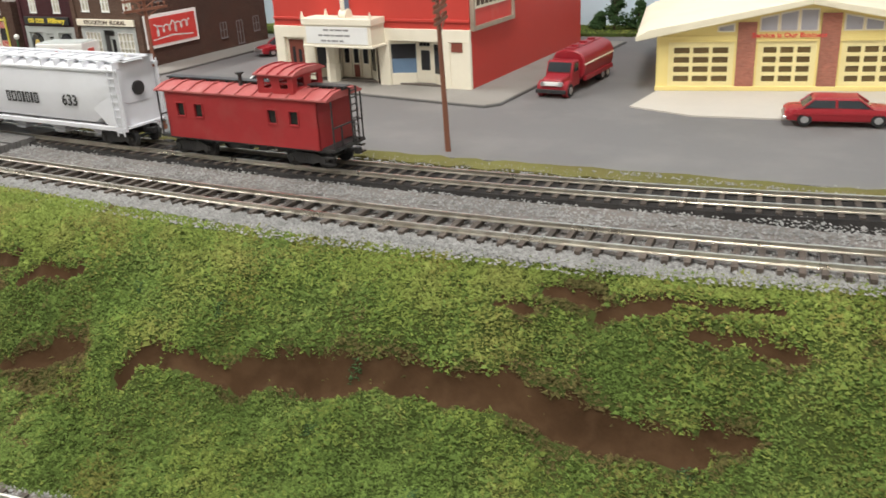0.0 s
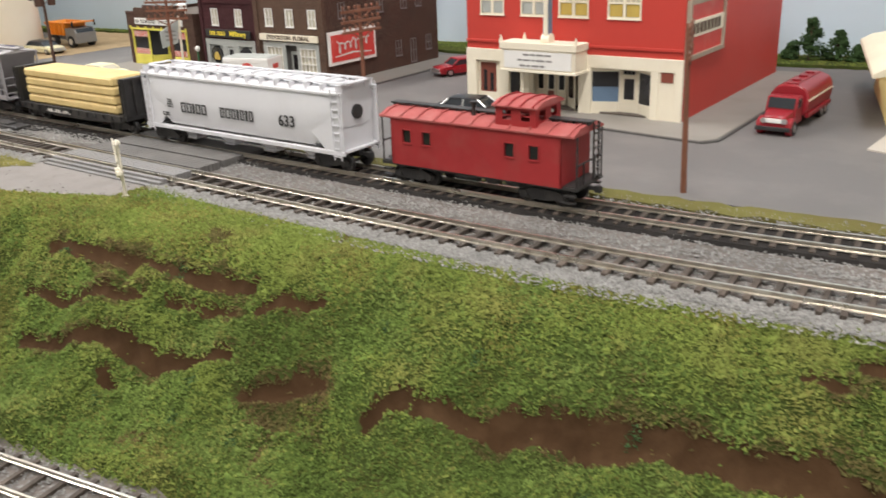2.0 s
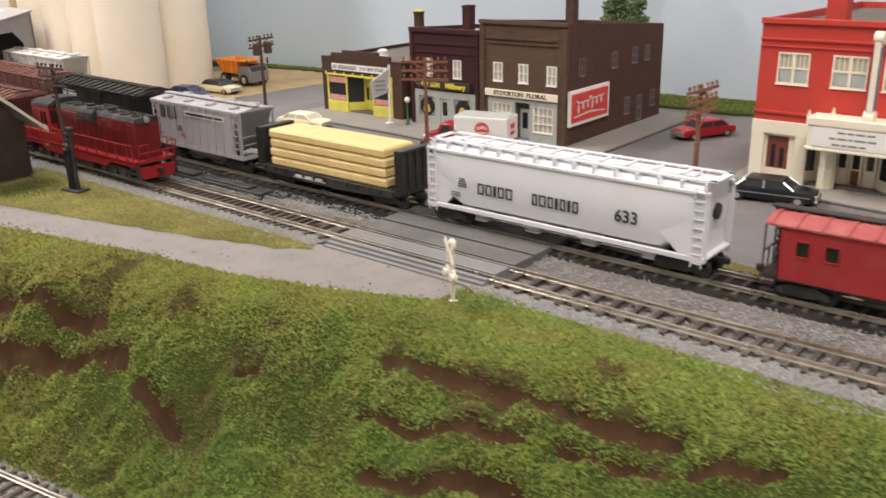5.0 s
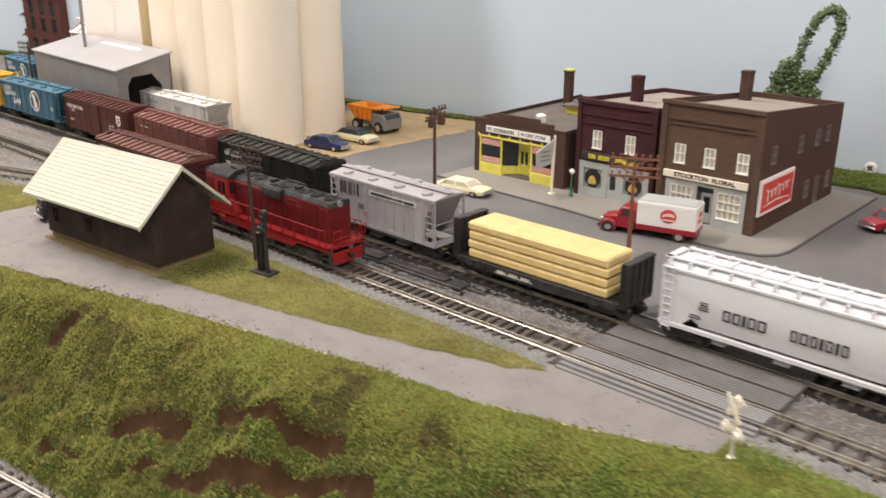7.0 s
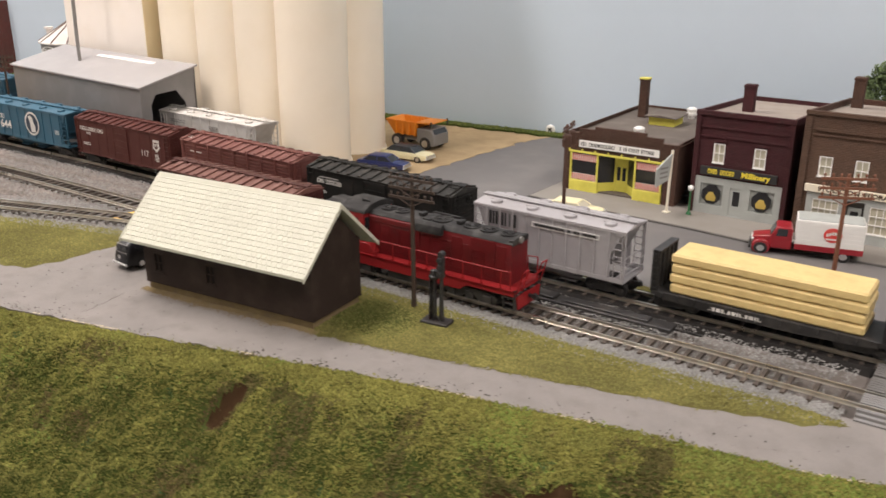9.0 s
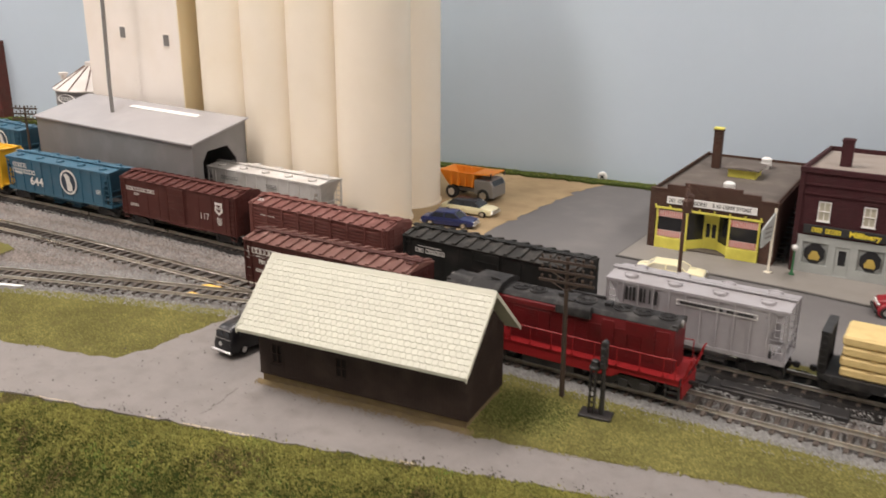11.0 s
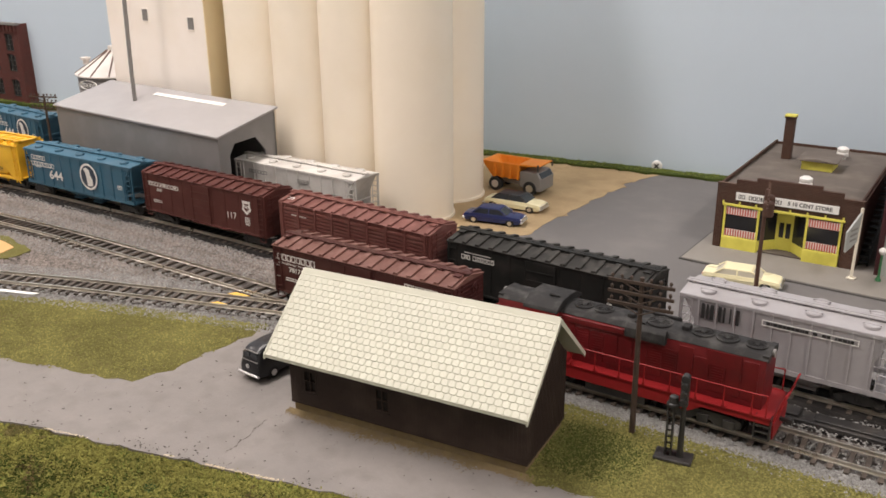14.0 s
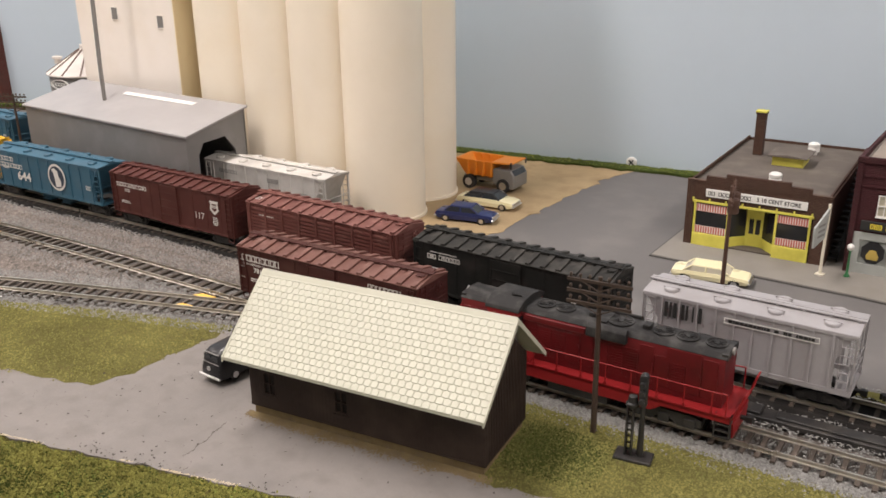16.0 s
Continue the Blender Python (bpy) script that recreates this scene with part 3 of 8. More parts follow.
def bank_surface(x, y):
    z = bank_z(x, y)
    z = np.where(y > crest(x) + 3, np.minimum(z, -0.2), z)
    return np.where((y > road_edge(x) + 4) & (x < 138), -8.0, z)


field("grass_bank", -760, 800, -345, -16, 1.8, bank_surface, SOIL, "brown soil bank that drops from the track to lower ground", "bank")
bank = bpy.data.objects["grass_bank"].data
bank.materials.append(GRASS_BASE)
cx, cy = np.array([p.center[:2] for p in bank.polygons]).T / MM
bank.materials.append(BALLAST_BASE)
stony = (cy < low_y(cx) + 12) | (cy > grass_top(cx))
bank.polygons.foreach_set("material_index", np.where(stony, 2, dirt_at(cx, cy) < 0.12).astype(np.int32))


def tufts(name, xs, ys, zs, sizes, mat, label, category, seed=1, flat=0.8, long=1.0):
    """Many small uneven clumps in one mesh."""
    r = np.random.RandomState(seed)
    n = len(xs)
    base = np.array([(long, 0, 0), (-0.5 * long, 0.87 / long, 0), (-0.5 * long, -0.87 / long, 0), (0.1, 0.05, 1)])
    pts = base[None] * (0.6 + 0.8 * r.rand(n, 4, 1))
    a = r.rand(n) * 6.28
    c, s = np.cos(a)[:, None], np.sin(a)[:, None]
    tilt = r.normal(0, 0.5, (n, 2))
    X, Y, Z = pts[..., 0] * c - pts[..., 1] * s, pts[..., 0] * s + pts[..., 1] * c, pts[..., 2] * flat
    X = X + Z * tilt[:, :1]
    Y = Y + Z * tilt[:, 1:]
    P = np.stack([X, Y, Z], -1) * np.asarray(sizes).reshape(-1, 1, 1) + np.stack([xs, ys, zs], -1)[:, None]
    tri = np.array([(0, 1, 3), (1, 2, 3), (2, 0, 3)])
    F = (tri[None] + 4 * np.arange(n)[:, None, None]).reshape(-1, 3)
    me = bpy.data.meshes.new(name)
    me.vertices.add(4 * n)
    me.vertices.foreach_set("co", (P.reshape(-1) * MM).astype(np.float32))
    me.loops.add(F.size)
    me.loops.foreach_set("vertex_index", F.reshape(-1).astype(np.int32))
    me.polygons.add(len(F))
    me.polygons.foreach_set("loop_start", np.arange(0, F.size, 3, dtype=np.int32))
    me.update(calc_edges=True)
    me.materials.append(mat)
    return tagged(new(name, me), label, category, "", "stuff")


def inside(poly, x, y):
    out = np.zeros(len(x), bool)
    for (xa, ya), (xb, yb) in zip(poly, poly[1:] + poly[:1]):
        hit = ((ya > y) != (yb > y)) & (x < (xb - xa) * (y - ya) / ((yb - ya) or 1e-9) + xa)
        out ^= hit
    return out


rs = np.random.RandomState(11)
n = 1700000
hx, hy = rs.uniform(-600, 800, n), rs.uniform(-345, -25, n)
keep = (hy < np.where(hx > 138, 0, road_edge(hx)) + rs.normal(0, 1.3, n)) & (hy < grass_top(hx) + rs.normal(0, 1.5, n)) & (hy > low_y(hx) + 12 + rs.normal(0, 1.5, n))
bare = np.maximum(dirt_at(hx, hy), 0.9 * dirt_at(hx + 2.5, hy + 2))
thin = np.clip(waves(hx, hy, 55, 21) - 0.55, 0, 1) * (hy < crest(hx) - 6)
keep &= rs.rand(n) > np.maximum(np.where(bare > 0.5, 0.997, bare * 0.9), thin * 0.75)
hx, hy = hx[keep], hy[keep]
near_scar = np.maximum.reduce([dirt_at(hx + a, hy + b) for a, b in ((0, 0), (5, 0), (-5, 0), (0, 4), (0, -4))])
depth = crest(hx) - hy
# paler on the lumps and browner in the hollows of the bank relief
lump = waves(hx, hy, 30, 3)
pale = 0.55 * waves(hx, hy, 60, 31) + 0.45 * lump + 0.4 * waves(hx, hy, 19, 32) + 1.1 * np.clip(1 - depth / 22, 0, 1) - 0.38 + rs.normal(0, 0.4, len(hx))
brown = 0.6 * waves(hx, hy, 48, 33) - 0.5 * lump + 0.4 * waves(hx, hy, 15, 34) + 0.75 * near_scar + 0.36 * np.clip((170 - hx) / 130, 0, 1) - 0.93 + rs.normal(0, 0.17, len(hx))
dry = np.clip((160 - hx) / 360, 0, 0.9) + 0.5 * waves(hx, hy, 40, 35) + rs.normal(0, 0.25, len(hx)) > 0.3
sort = np.where(brown > 0, 2, np.where(pale > 0, np.where(dry & (rs.rand(len(hx)) < np.clip(-hx / 200, 0, 1) + np.clip(1 - depth / 25, 0, 0.7)), 4, 1), np.where(dry, 3, 0)))
for which, m, lab in ((0, FOAM, "clumpy mid-green foam grass covering the bank"), (1, FOAM_PALE, "yellow-green foam grass on the crest and lumps of the bank"), (2, FOAM_BROWN, "thin brownish foam grass round the bare soil and in hollows"), (3, FOAM_OLIVE, "dry olive foam grass on the bank"), (4, FOAM_STRAW, "straw-coloured foam grass along the road")):
    gx, gy = hx[sort == which], hy[sort == which]
    tufts("grass", gx, gy, bank_z(gx, gy) + 0.1 + 0.8 * rs.rand(len(gx)), np.clip(rs.lognormal(-0.72, 0.38, len(gx)), 0.22, 1.25), m, lab, "grass", 3 + which, 1.15, 1.6)
n = 110
dx, dy = rs.uniform(-700, 700, n), rs.uniform(-300, -100, n)
k = (dy < crest(dx) - 4) & (dy > low_y(dx) + 20)
dx, dy = np.repeat(dx[k], 45), np.repeat(dy[k], 45)
dx, dy = dx + rs.normal(0, 1.7, len(dx)), dy + rs.normal(0, 1.4, len(dy))
tufts("weeds", dx, dy, bank_z(dx, dy) + 0.4 + rs.rand(len(dx)), rs.uniform(0.35, 0.8, len(dx)), FOAM_DARK, "darker green weed clumps on the bank", "weeds", 4)

# ---- tracks ----
def smooth_path(pts, step=7.0):
    p = [Vector(q) for q in pts]
    p = [2 * p[0] - p[1]] + p + [2 * p[-1] - p[-2]]
    fine = []
    for a, b, c, d in zip(p, p[1:], p[2:], p[3:]):
        for k in range(40):
            t = k / 40
            fine.append(0.5 * (2 * b + (c - a) * t + (2 * a - 5 * b + 4 * c - d) * t * t + (3 * b - a - 3 * c + d) * t ** 3))
    out, run = [fine[0]], 0.0
    for a, b in zip(fine, fine[1:]):
        run += (b - a).length
        if run >= step:
            out.append(b)
            run = 0.0
    return out


MAIN = smooth_path([(-1500, -120), (-1150, -92), (-936, -79), (-765, -72), (-549, -73), (-300, -75), (0, -77), (250, -78), (400, -75), (523, -66), (612, -55), (720, -38)])
BACK = smooth_path(BACKPTS)
ELEV = smooth_path([(-1700, 150), (-1300, 118), (-1000, 96), (-700, 84), (-540, 78), (-380, 60), (-300, 42)])
FORK = smooth_path([(-430, -77), (-480, -84), (-530, -97), (-613, -122), (-706, -152), (-820, -195), (-1000, -270), (-1250, -380)])
LOW = smooth_path([(x, low_y(x) - 6) for x in (-900, -600, -400, -203, 0, 130, 355, 560, 760)])


def on_track(path, x):
    """Place and heading of a track at x."""
    k = min(range(1, len(path) - 1), key=lambda i: abs(path[i].x - x))
    d = path[k + 1] - path[k - 1]
    d = d if d.x > 0 else -d
    y = path[k].y + (x - path[k].x) * d.y / d.x
    return y, math.degrees(math.atan2(d.y, d.x))


def rail_part(path, off, z, parent):
    prof = [(-1.15, 0), (1.15, 0), (1.15, 0.35), (0.35, 0.7), (0.35, 1.6), (0.62, 1.8), (0.62, 2.4), (-0.62, 2.4), (-0.62, 1.8), (-0.35, 1.6), (-0.35, 0.7), (-1.15, 0.35)]
    rings = []
    for i, p in enumerate(path):
        d = (path[min(i + 1, len(path) - 1)] - path[max(i - 1, 0)]).normalized()
        nrm = Vector((-d.y, d.x))
        rings.append([(*(p + nrm * (off + u)), z + w) for u, w in prof])
    part("rail", G().loft(rings), RAIL, parent, "tarnished nickel rail")


def track(path, z, label, lo=-9999, hi=9999):
    t = thing("railway_track", 0, 0, 0, 0, label, "track", "railway tracks", "")
    for off in (-8.6, 8.6):
        rail_part(path, off, z - 2.4, t)
    return t


TIE_MESH = to_mesh("tie", G().box(-1.25, 1.25, -14.5, 14.5, -1.9, 0), TIE)
TRACKS = [(track(p, z, lab), p, z, skip) for p, z, lab, skip in (
    (MAIN, RAILZ, "main line track with dark ties and tarnished rails", None),
    (BACK, RAILZ, "siding track under the parked freight cars", None),
    (ELEV, RAILZ, "track along the grain elevator", None),
    (FORK, RAILZ, "track branching off behind the depot", None),
    (LOW, -76.0, "lower track at the foot of the grassy bank", None))]


def roadbed(path, half, z0, z1, mat, label):
    rings = []
    for i, p in enumerate(path):
        d = (path[min(i + 1, len(path) - 1)] - path[max(i - 1, 0)]).normalized()
        q = Vector((-d.y, d.x))
        rings.append([(*(p - q * half), z0), (*(p + q * half), z0), (*(p + q * (half - 2.5)), z1), (*(p - q * (half - 2.5)), z1)])
    single("roadbed", G().loft(rings), mat, label, "roadbed", "structure")


def slab(name, poly, z0, z1, mat, label, category, kind="structure", rough=0.0, seed=1):
    r, pts = np.random.RandomState(seed), []
    for (xa, ya), (xb, yb) in zip(poly, poly[1:] + poly[:1]):
        m = max(1, int(math.hypot(xb - xa, yb - ya) / 8)) if rough else 1
        for i in range(m):
            s = i / m
            pts.append((xa + (xb - xa) * s + (r.normal(0, rough) if rough else 0), ya + (yb - ya) * s + (r.normal(0, rough) if rough else 0)))
    return single(name, G().prism(pts, "z", z0, z1), mat, label, category, kind)


ROAD_NEAR = [(-1300, -470), (-800, -352), (-509, -277), (-370, -245), (-207, -203), (-54, -171), (20, -160), (80, -143), (122, -127), (140, -120)]
ROAD_FAR = [(146, -97), (26, -97), (-48, -124), (-156, -147), (-262, -165), (-300, -140), (-425, -116), (-505, -120), (-514, -186), (-523, -206), (-592, -227), (-800, -279), (-1300, -400)]
slab("road", ROAD_NEAR + ROAD_FAR, -2.5, 0.5, ROADWAY, "grey painted gravel road past the depot", "road", rough=0.8)
DEPOT_LAWN = [(28, -104), (9, -115), (-19, -122), (-47, -132), (-111, -147), (-183, -163), (-221, -172), (-262, -178), (-300, -150), (-300, -100), (-120, -98), (0, -97)]
LAWN_W = [(-506, -192), (-516, -215), (-590, -235), (-800, -287), (-800, -225), (-685, -172), (-600, -140), (-500, -113)]
slab("lawn", DEPOT_LAWN, -2.5, 0.56, TURF_BASE, "strip of dry yellow-green turf between road and track", "lawn", rough=1.5)
slab("lawn", LAWN_W, -2.5, 0.56, TURF_BASE, "patch of dry yellow-green turf beyond the depot", "lawn", rough=1.5)
# bed coloured far darker than the other ballast
roadbed(BACK, 18.5, -3, RAILZ - 3.1, DARKBED, "dark roadbed under the siding")
slab("street", [(-330, 20), (-200, 14), (250, 16), (700, 50), (900, 80), (900, 560), (440, 512), (-412, 416), (-430, 362), (-436, 278), (-440, 211), (-442, 158), (-462, 60)], -2.5, 0.4, ASPHALT, "smooth grey painted street and yard", "street")
slab("sand_lot", [(-460, 58), (-440, 158), (-438, 211), (-434, 278), (-428, 362), (-410, 416), (-640, 396), (-640, 240), (-520, 130), (-500, 60)], -2.5, 0.7, SAND, "tan sandy lot beside the silos", "lot", rough=2.5)
slab("verge", [(-2400, sky_line(-2400) - 30), (-640, sky_line(-640) - 22), (-330, sky_line(-330) - 20), (60, sky_line(60) - 75), (140, sky_line(140) - 70), (330, sky_line(330) - 60), (900, sky_line(900) - 60), (900, sky_line(900) - 1), (-2400, sky_line(-2400) - 1)], -2.5, 3.0, GRASS_BASE, "green grassy verge along the foot of the wall", "verge", rough=2.0)
slab("trackside_grass", [(-330, 19), (-200, 13), (20, 14), (20, 4), (-200, 2), (-330, 8)], -2.5, 1.0, TURF_BASE, "thin strip of turf beside the siding", "verge", rough=1.5)
slab("trackside_grass", [(140, 15), (250, 15), (700, 49), (700, 30), (300, 6), (140, 4)], -2.5, 1.0, TURF_BASE, "thin strip of turf beside the siding", "verge", rough=1.5)


def pavement(name, poly, label, mat):
    t = thing(name, 0, 0, 0, 0, label, "pavement", "", "structure")
    part("kerb", G().prism(poly, "z", 0.3, 1.7), KERB_AND_SHADE, t, "dark kerb edge")
    cx, cy = sum(p[0] for p in poly) / len(poly), sum(p[1] for p in poly) / len(poly)
    inner = [(x + math.copysign(1.6, cx - x), y + math.copysign(1.6, cy - y)) for x, y in poly]
    part("paving", G().prism(inner, "z", 1.0, 2.1), mat, t)


pavement("pavement", [(-306, 163), (-221, 158), (-150, 155), (-84, 148), (16, 152), (38, 157), (48, 168), (51, 184), (51, 385), (-300, 385)], "grey concrete pavement in front of the brick shops", CONCRETE)
pavement("pavement", [(160, 164), (224, 158), (360, 144), (384, 142), (392, 152), (394, 420), (160, 420)], "grey concrete pavement round the theatre", CONCRETE)
slab("apron", [(476, 172), (520, 158), (760, 190), (760, 300), (482, 262)], -2, 1.4, PAD, "pale concrete apron in front of the fire station", "apron")


def scatter_in(poly, n, seed, jitter=0.0):
    r = np.random.RandomState(seed)
    P = np.array(poly)
    x, y = r.uniform(P[:, 0].min() - 3, P[:, 0].max() + 3, n), r.uniform(P[:, 1].min() - 3, P[:, 1].max() + 3, n)
    k = inside(poly, x + r.normal(0, jitter, n), y + r.normal(0, jitter, n))
    return x[k], y[k], r


for poly, count, seed in ((DEPOT_LAWN, 42000, 5), (LAWN_W, 36000, 6)):
    x, y, r = scatter_in(poly, count, seed, 1.5)
    tufts("turf", x, y, np.full(len(x), 0.9), r.uniform(0.4, 0.95, len(x)), TURF, "short dry static grass", "turf", seed)
vx = rs.uniform(-1500, 800, 26000)
vy = sky_line(vx) - rs.uniform(0, 78, 26000)
k = (vy > sky_line(vx) - np.interp(vx, [-640, -330, 60, 140, 330, 800], [22, 20, 72, 70, 58, 58]))
tufts("verge_grass", vx[k], vy[k], np.full(k.sum(), 3.2), rs.uniform(0.5, 1.3, k.sum()), FOAM_PALE, "yellow-green foam grass along the foot of the wall", "grass", 8)


def ballast(paths, count, seed, zt, width, x0, x1, label):
    r = np.random.RandomState(seed)
    xs, ys = [], []
    for path in paths:
        m = count // len(paths)
        ks = np.array([(p.x, p.y) for p in path if x0 < p.x < x1])
        i = r.randint(0, len(ks), m)
        w = r.uniform(-width, width, m)
        xs.append(ks[i, 0] + r.uniform(-5, 5, m))
        ys.append(ks[i, 1] + w)
    x, y = np.concatenate(xs), np.concatenate(ys)
    near = np.full(len(x), 99.0)
    for path in (MAIN, BACK, FORK, ELEV):
        px = np.array([p.x for p in path])
        py = np.array([p.y for p in path])
        o = np.argsort(px)
        near = np.minimum(near, np.abs(y - np.interp(x, px[o], py[o])))
    road = (x > 22) & (x < 146) & (zt > -20)
    o = np.argsort([p.x for p in BACK])
    siding = np.abs(y - np.interp(x, np.array([p.x for p in BACK])[o], np.array([p.y for p in BACK])[o])) < 17 + 2 * np.sin(x / 9)
    ok = ~(siding & (zt > -20)) & ~road & (hill_z(x, y) > (-3 if zt > -20 else -200))
    x, y, near = x[ok], y[ok], near[ok]
    z = zt + np.where(near < 11, -1.2, np.where(near < 16, 0.0, -0.9)) if zt > -20 else np.full(len(x), zt)
    tufts("ballast", x, y, z + r.uniform(-0.3, 0.3, len(x)), r.uniform(0.45, 1.0, len(x)), BALLAST, label, "ballast", seed, 0.75)


ballast([MAIN, BACK, FORK], 120000, 9, RAILZ - 3.6, 35, -1100, 660, "loose grey-brown ballast stones along the tracks")
r = np.random.RandomState(29)
x = r.uniform(140, 700, 30000)
o = np.argsort([p.x for p in MAIN])
y = np.interp(x, np.array([p.x for p in MAIN])[o], np.array([p.y for p in MAIN])[o]) - 12 - 13 * r.rand(len(x)) ** 1.2
k = y > grass_top(x) - 4 + r.normal(0, 1.2, len(x))
x, y = x[k], y[k]
tufts("ballast", x, y, np.clip(bank_z(x, y), -4, 0) + 0.3 + r.uniform(0, 1.0, len(x)), r.uniform(0.5, 1.05, len(x)), BALLAST, "grey ballast shoulder above the grassy bank", "ballast", 30, 0.75)
x = r.uniform(-330, 24, 14000)
y = -77 - 12 - 12 * r.rand(len(x)) ** 1.3
tufts("ballast", x, y, 0.4 + r.uniform(0, 0.9, len(x)), r.uniform(0.5, 1.0, len(x)), BALLAST, "grey ballast shoulder beside the depot lawn", "ballast", 31, 0.75)
ballast([LOW], 26000, 10, -80.0, 25, -420, 420, "grey ballast stones on the lower track")

yard = [(-1080, -60), (-1080, -150), (-960, -225), (-720, -170), (-600, -130), (-500, -106), (-430, -95), (-420, -20), (-700, -14), (-1080, -20)]
x, y, r = scatter_in(yard, 95000, 23)
k = np.ones(len(x), bool)
for path in (MAIN, FORK):
    o = np.argsort([p.x for p in path])
    k &= np.abs(y - np.interp(x, np.array([p.x for p in path])[o], np.array([p.y for p in path])[o])) > 13
tufts("ballast", x[k], y[k], np.full(k.sum(), 0.2), r.uniform(0.55, 1.2, k.sum()), YARDSTONE, "loose grey-brown ballast between the yard tracks", "ballast", 24, 0.75)

# planks of the level crossing
xing = thing("level_crossing", 88, 0, 0, 0, "grey ribbed metal level crossing plates between the rails", "crossing")
for y0, y1 in ((-98, -88.5), (-83.5, -70.5), (-66, -48.5), (-46, -28.5), (-23.5, -11), (-6, 16)):
    m = max(2, int((y1 - y0) / 2.6))
    w = (y1 - y0) / m
    for k in range(m):
        ya, yb = y0 + k * w + 0.15, y0 + (k + 1) * w - 0.15
        za = min(RAILZ - 0.3, 0.9 + 4.2 * (k + 0.4) / m) if y0 < -90 else RAILZ - 0.3
        part("plate", G().box(-58, 58, ya, yb, -1, za), GREYMETAL if y0 < -80 else CROSSDARK, xing)



# ---- rolling stock ----
def wheel_mesh():
    return to_mesh("wheel", G().lathe([(0, -1.3), (5.4, -1.3), (5.4, -0.6), (5.0, -0.4), (5.0, 1.2), (3.9, 1.3), (3.5, 0.9), (1.4, 0.9), (1.0, 1.4), (0, 1.4)], 16), BLACK)


WHEEL = wheel_mesh()


def truck(parent, x):
    """A two-axle bogie under a car."""
    g = G()
    for s in (-1, 1):
        y = s * 11.4
        g.prism([(-13, 4.2), (-13, 6.4), (-6, 8.6), (6, 8.6), (13, 6.4), (13, 4.2), (8, 4.2), (4, 3), (-4, 3), (-8, 4.2)], "y", y - 0.9, y + 0.9)
        for k in (-10.2, 10.2):
            g.cyl((k, y - 1.5, 5.2), (k, y + 1.5, 5.2), 1.9, 10)
        for k in (-1.6, 0, 1.6):
            g.cyl((k, y + s * 0.4, 3.8), (k, y + s * 0.4, 7.6), 0.75, 6)
    g.box(-2.6, 2.6, -11, 11, 4.6, 8)
    for k in (-10.2, 10.2):
        g.cyl((k, -10.5, 5), (k, 10.5, 5), 0.9, 6)
    b = part("bogie", g, BLACK, parent, "black sprung bogie", 0, mmpose(x, 0, 0))
    for k in (-10.2, 10.2):
        for s in (-1, 1):
            w = new("wheel", WHEEL)
            w.parent = b
            w.matrix_basis = mmpose(k, s * 8.7, 5.2, -90 * s, 0, 0)


def couplers(parent, half):
    for s in (-1, 1):
        g = G().box(half - 3, half + 3.5, -0.9, 0.9, 8.2, 10)
        g.prism([(half + 3, -1.4), (half + 6, -1.6), (half + 6.6, 0.4), (half + 5, 0.6), (half + 4.8, 2.0), (half + 3, 1.6)], "z", 7.4, 10.6)
        part("coupler", g, BLACK, parent, "", 0, mmpose(0, 0, 0, 0, 0, 0 if s > 0 else 180))


def ladder(parent, x, y, z0, z1, w, mat, face="y", rungs=7, label=""):
    g = G()
    for k in range(rungs):
        z = z0 + (z1 - z0) * (k + 0.5) / rungs
        if face == "y":
            s = math.copysign(1, y)
            g.box(x - w / 2, x + w / 2, *sorted((y + s * 0.5, y + s * 1.1)), z - 0.3, z + 0.3)
        else:
            s = math.copysign(1, x)
            g.box(*sorted((x + s * 0.5, x + s * 1.1)), y - w / 2, y + w / 2, z - 0.3, z + 0.3)
    for o in (-w / 2, w / 2 - 0.5):
        if face == "y":
            s = math.copysign(1, y)
            g.box(x + o, x + o + 0.5, *sorted((y + s * 0.05, y + s * 0.9)), z0, z1)
        else:
            s = math.copysign(1, x)
            g.box(*sorted((x + s * 0.05, x + s * 0.9)), y + o, y + o + 0.5, z0, z1)
    part("ladder", g, mat, parent, label)


def underframe(parent, L, W, mat=None):
    g = G().box(-L / 2 + 2, L / 2 - 2, -3, 3, 8.5, 12).box(-L / 2 + 1, L / 2 - 1, -W / 2 + 2, W / 2 - 2, 11, 12.4)
    g.cyl((-14, -8, 8.5), (0, -8, 8.5), 2.6, 10).box(6, 12, -10, -5, 6.5, 11.5).box(18, 25, -9, -6, 7, 11.5)
    for x in (-20, 8, 20, -34, 34):
        g.box(x - 0.8, x + 0.8, -W / 2 + 1.5, W / 2 - 1.5, 9.2, 11.5)
    g.tube([(-L / 2 + 12, -6, 8), (L / 2 - 12, -6, 8)], 0.45)
    part("underframe", g, mat or BLACK, parent, "black underframe with brake gear")


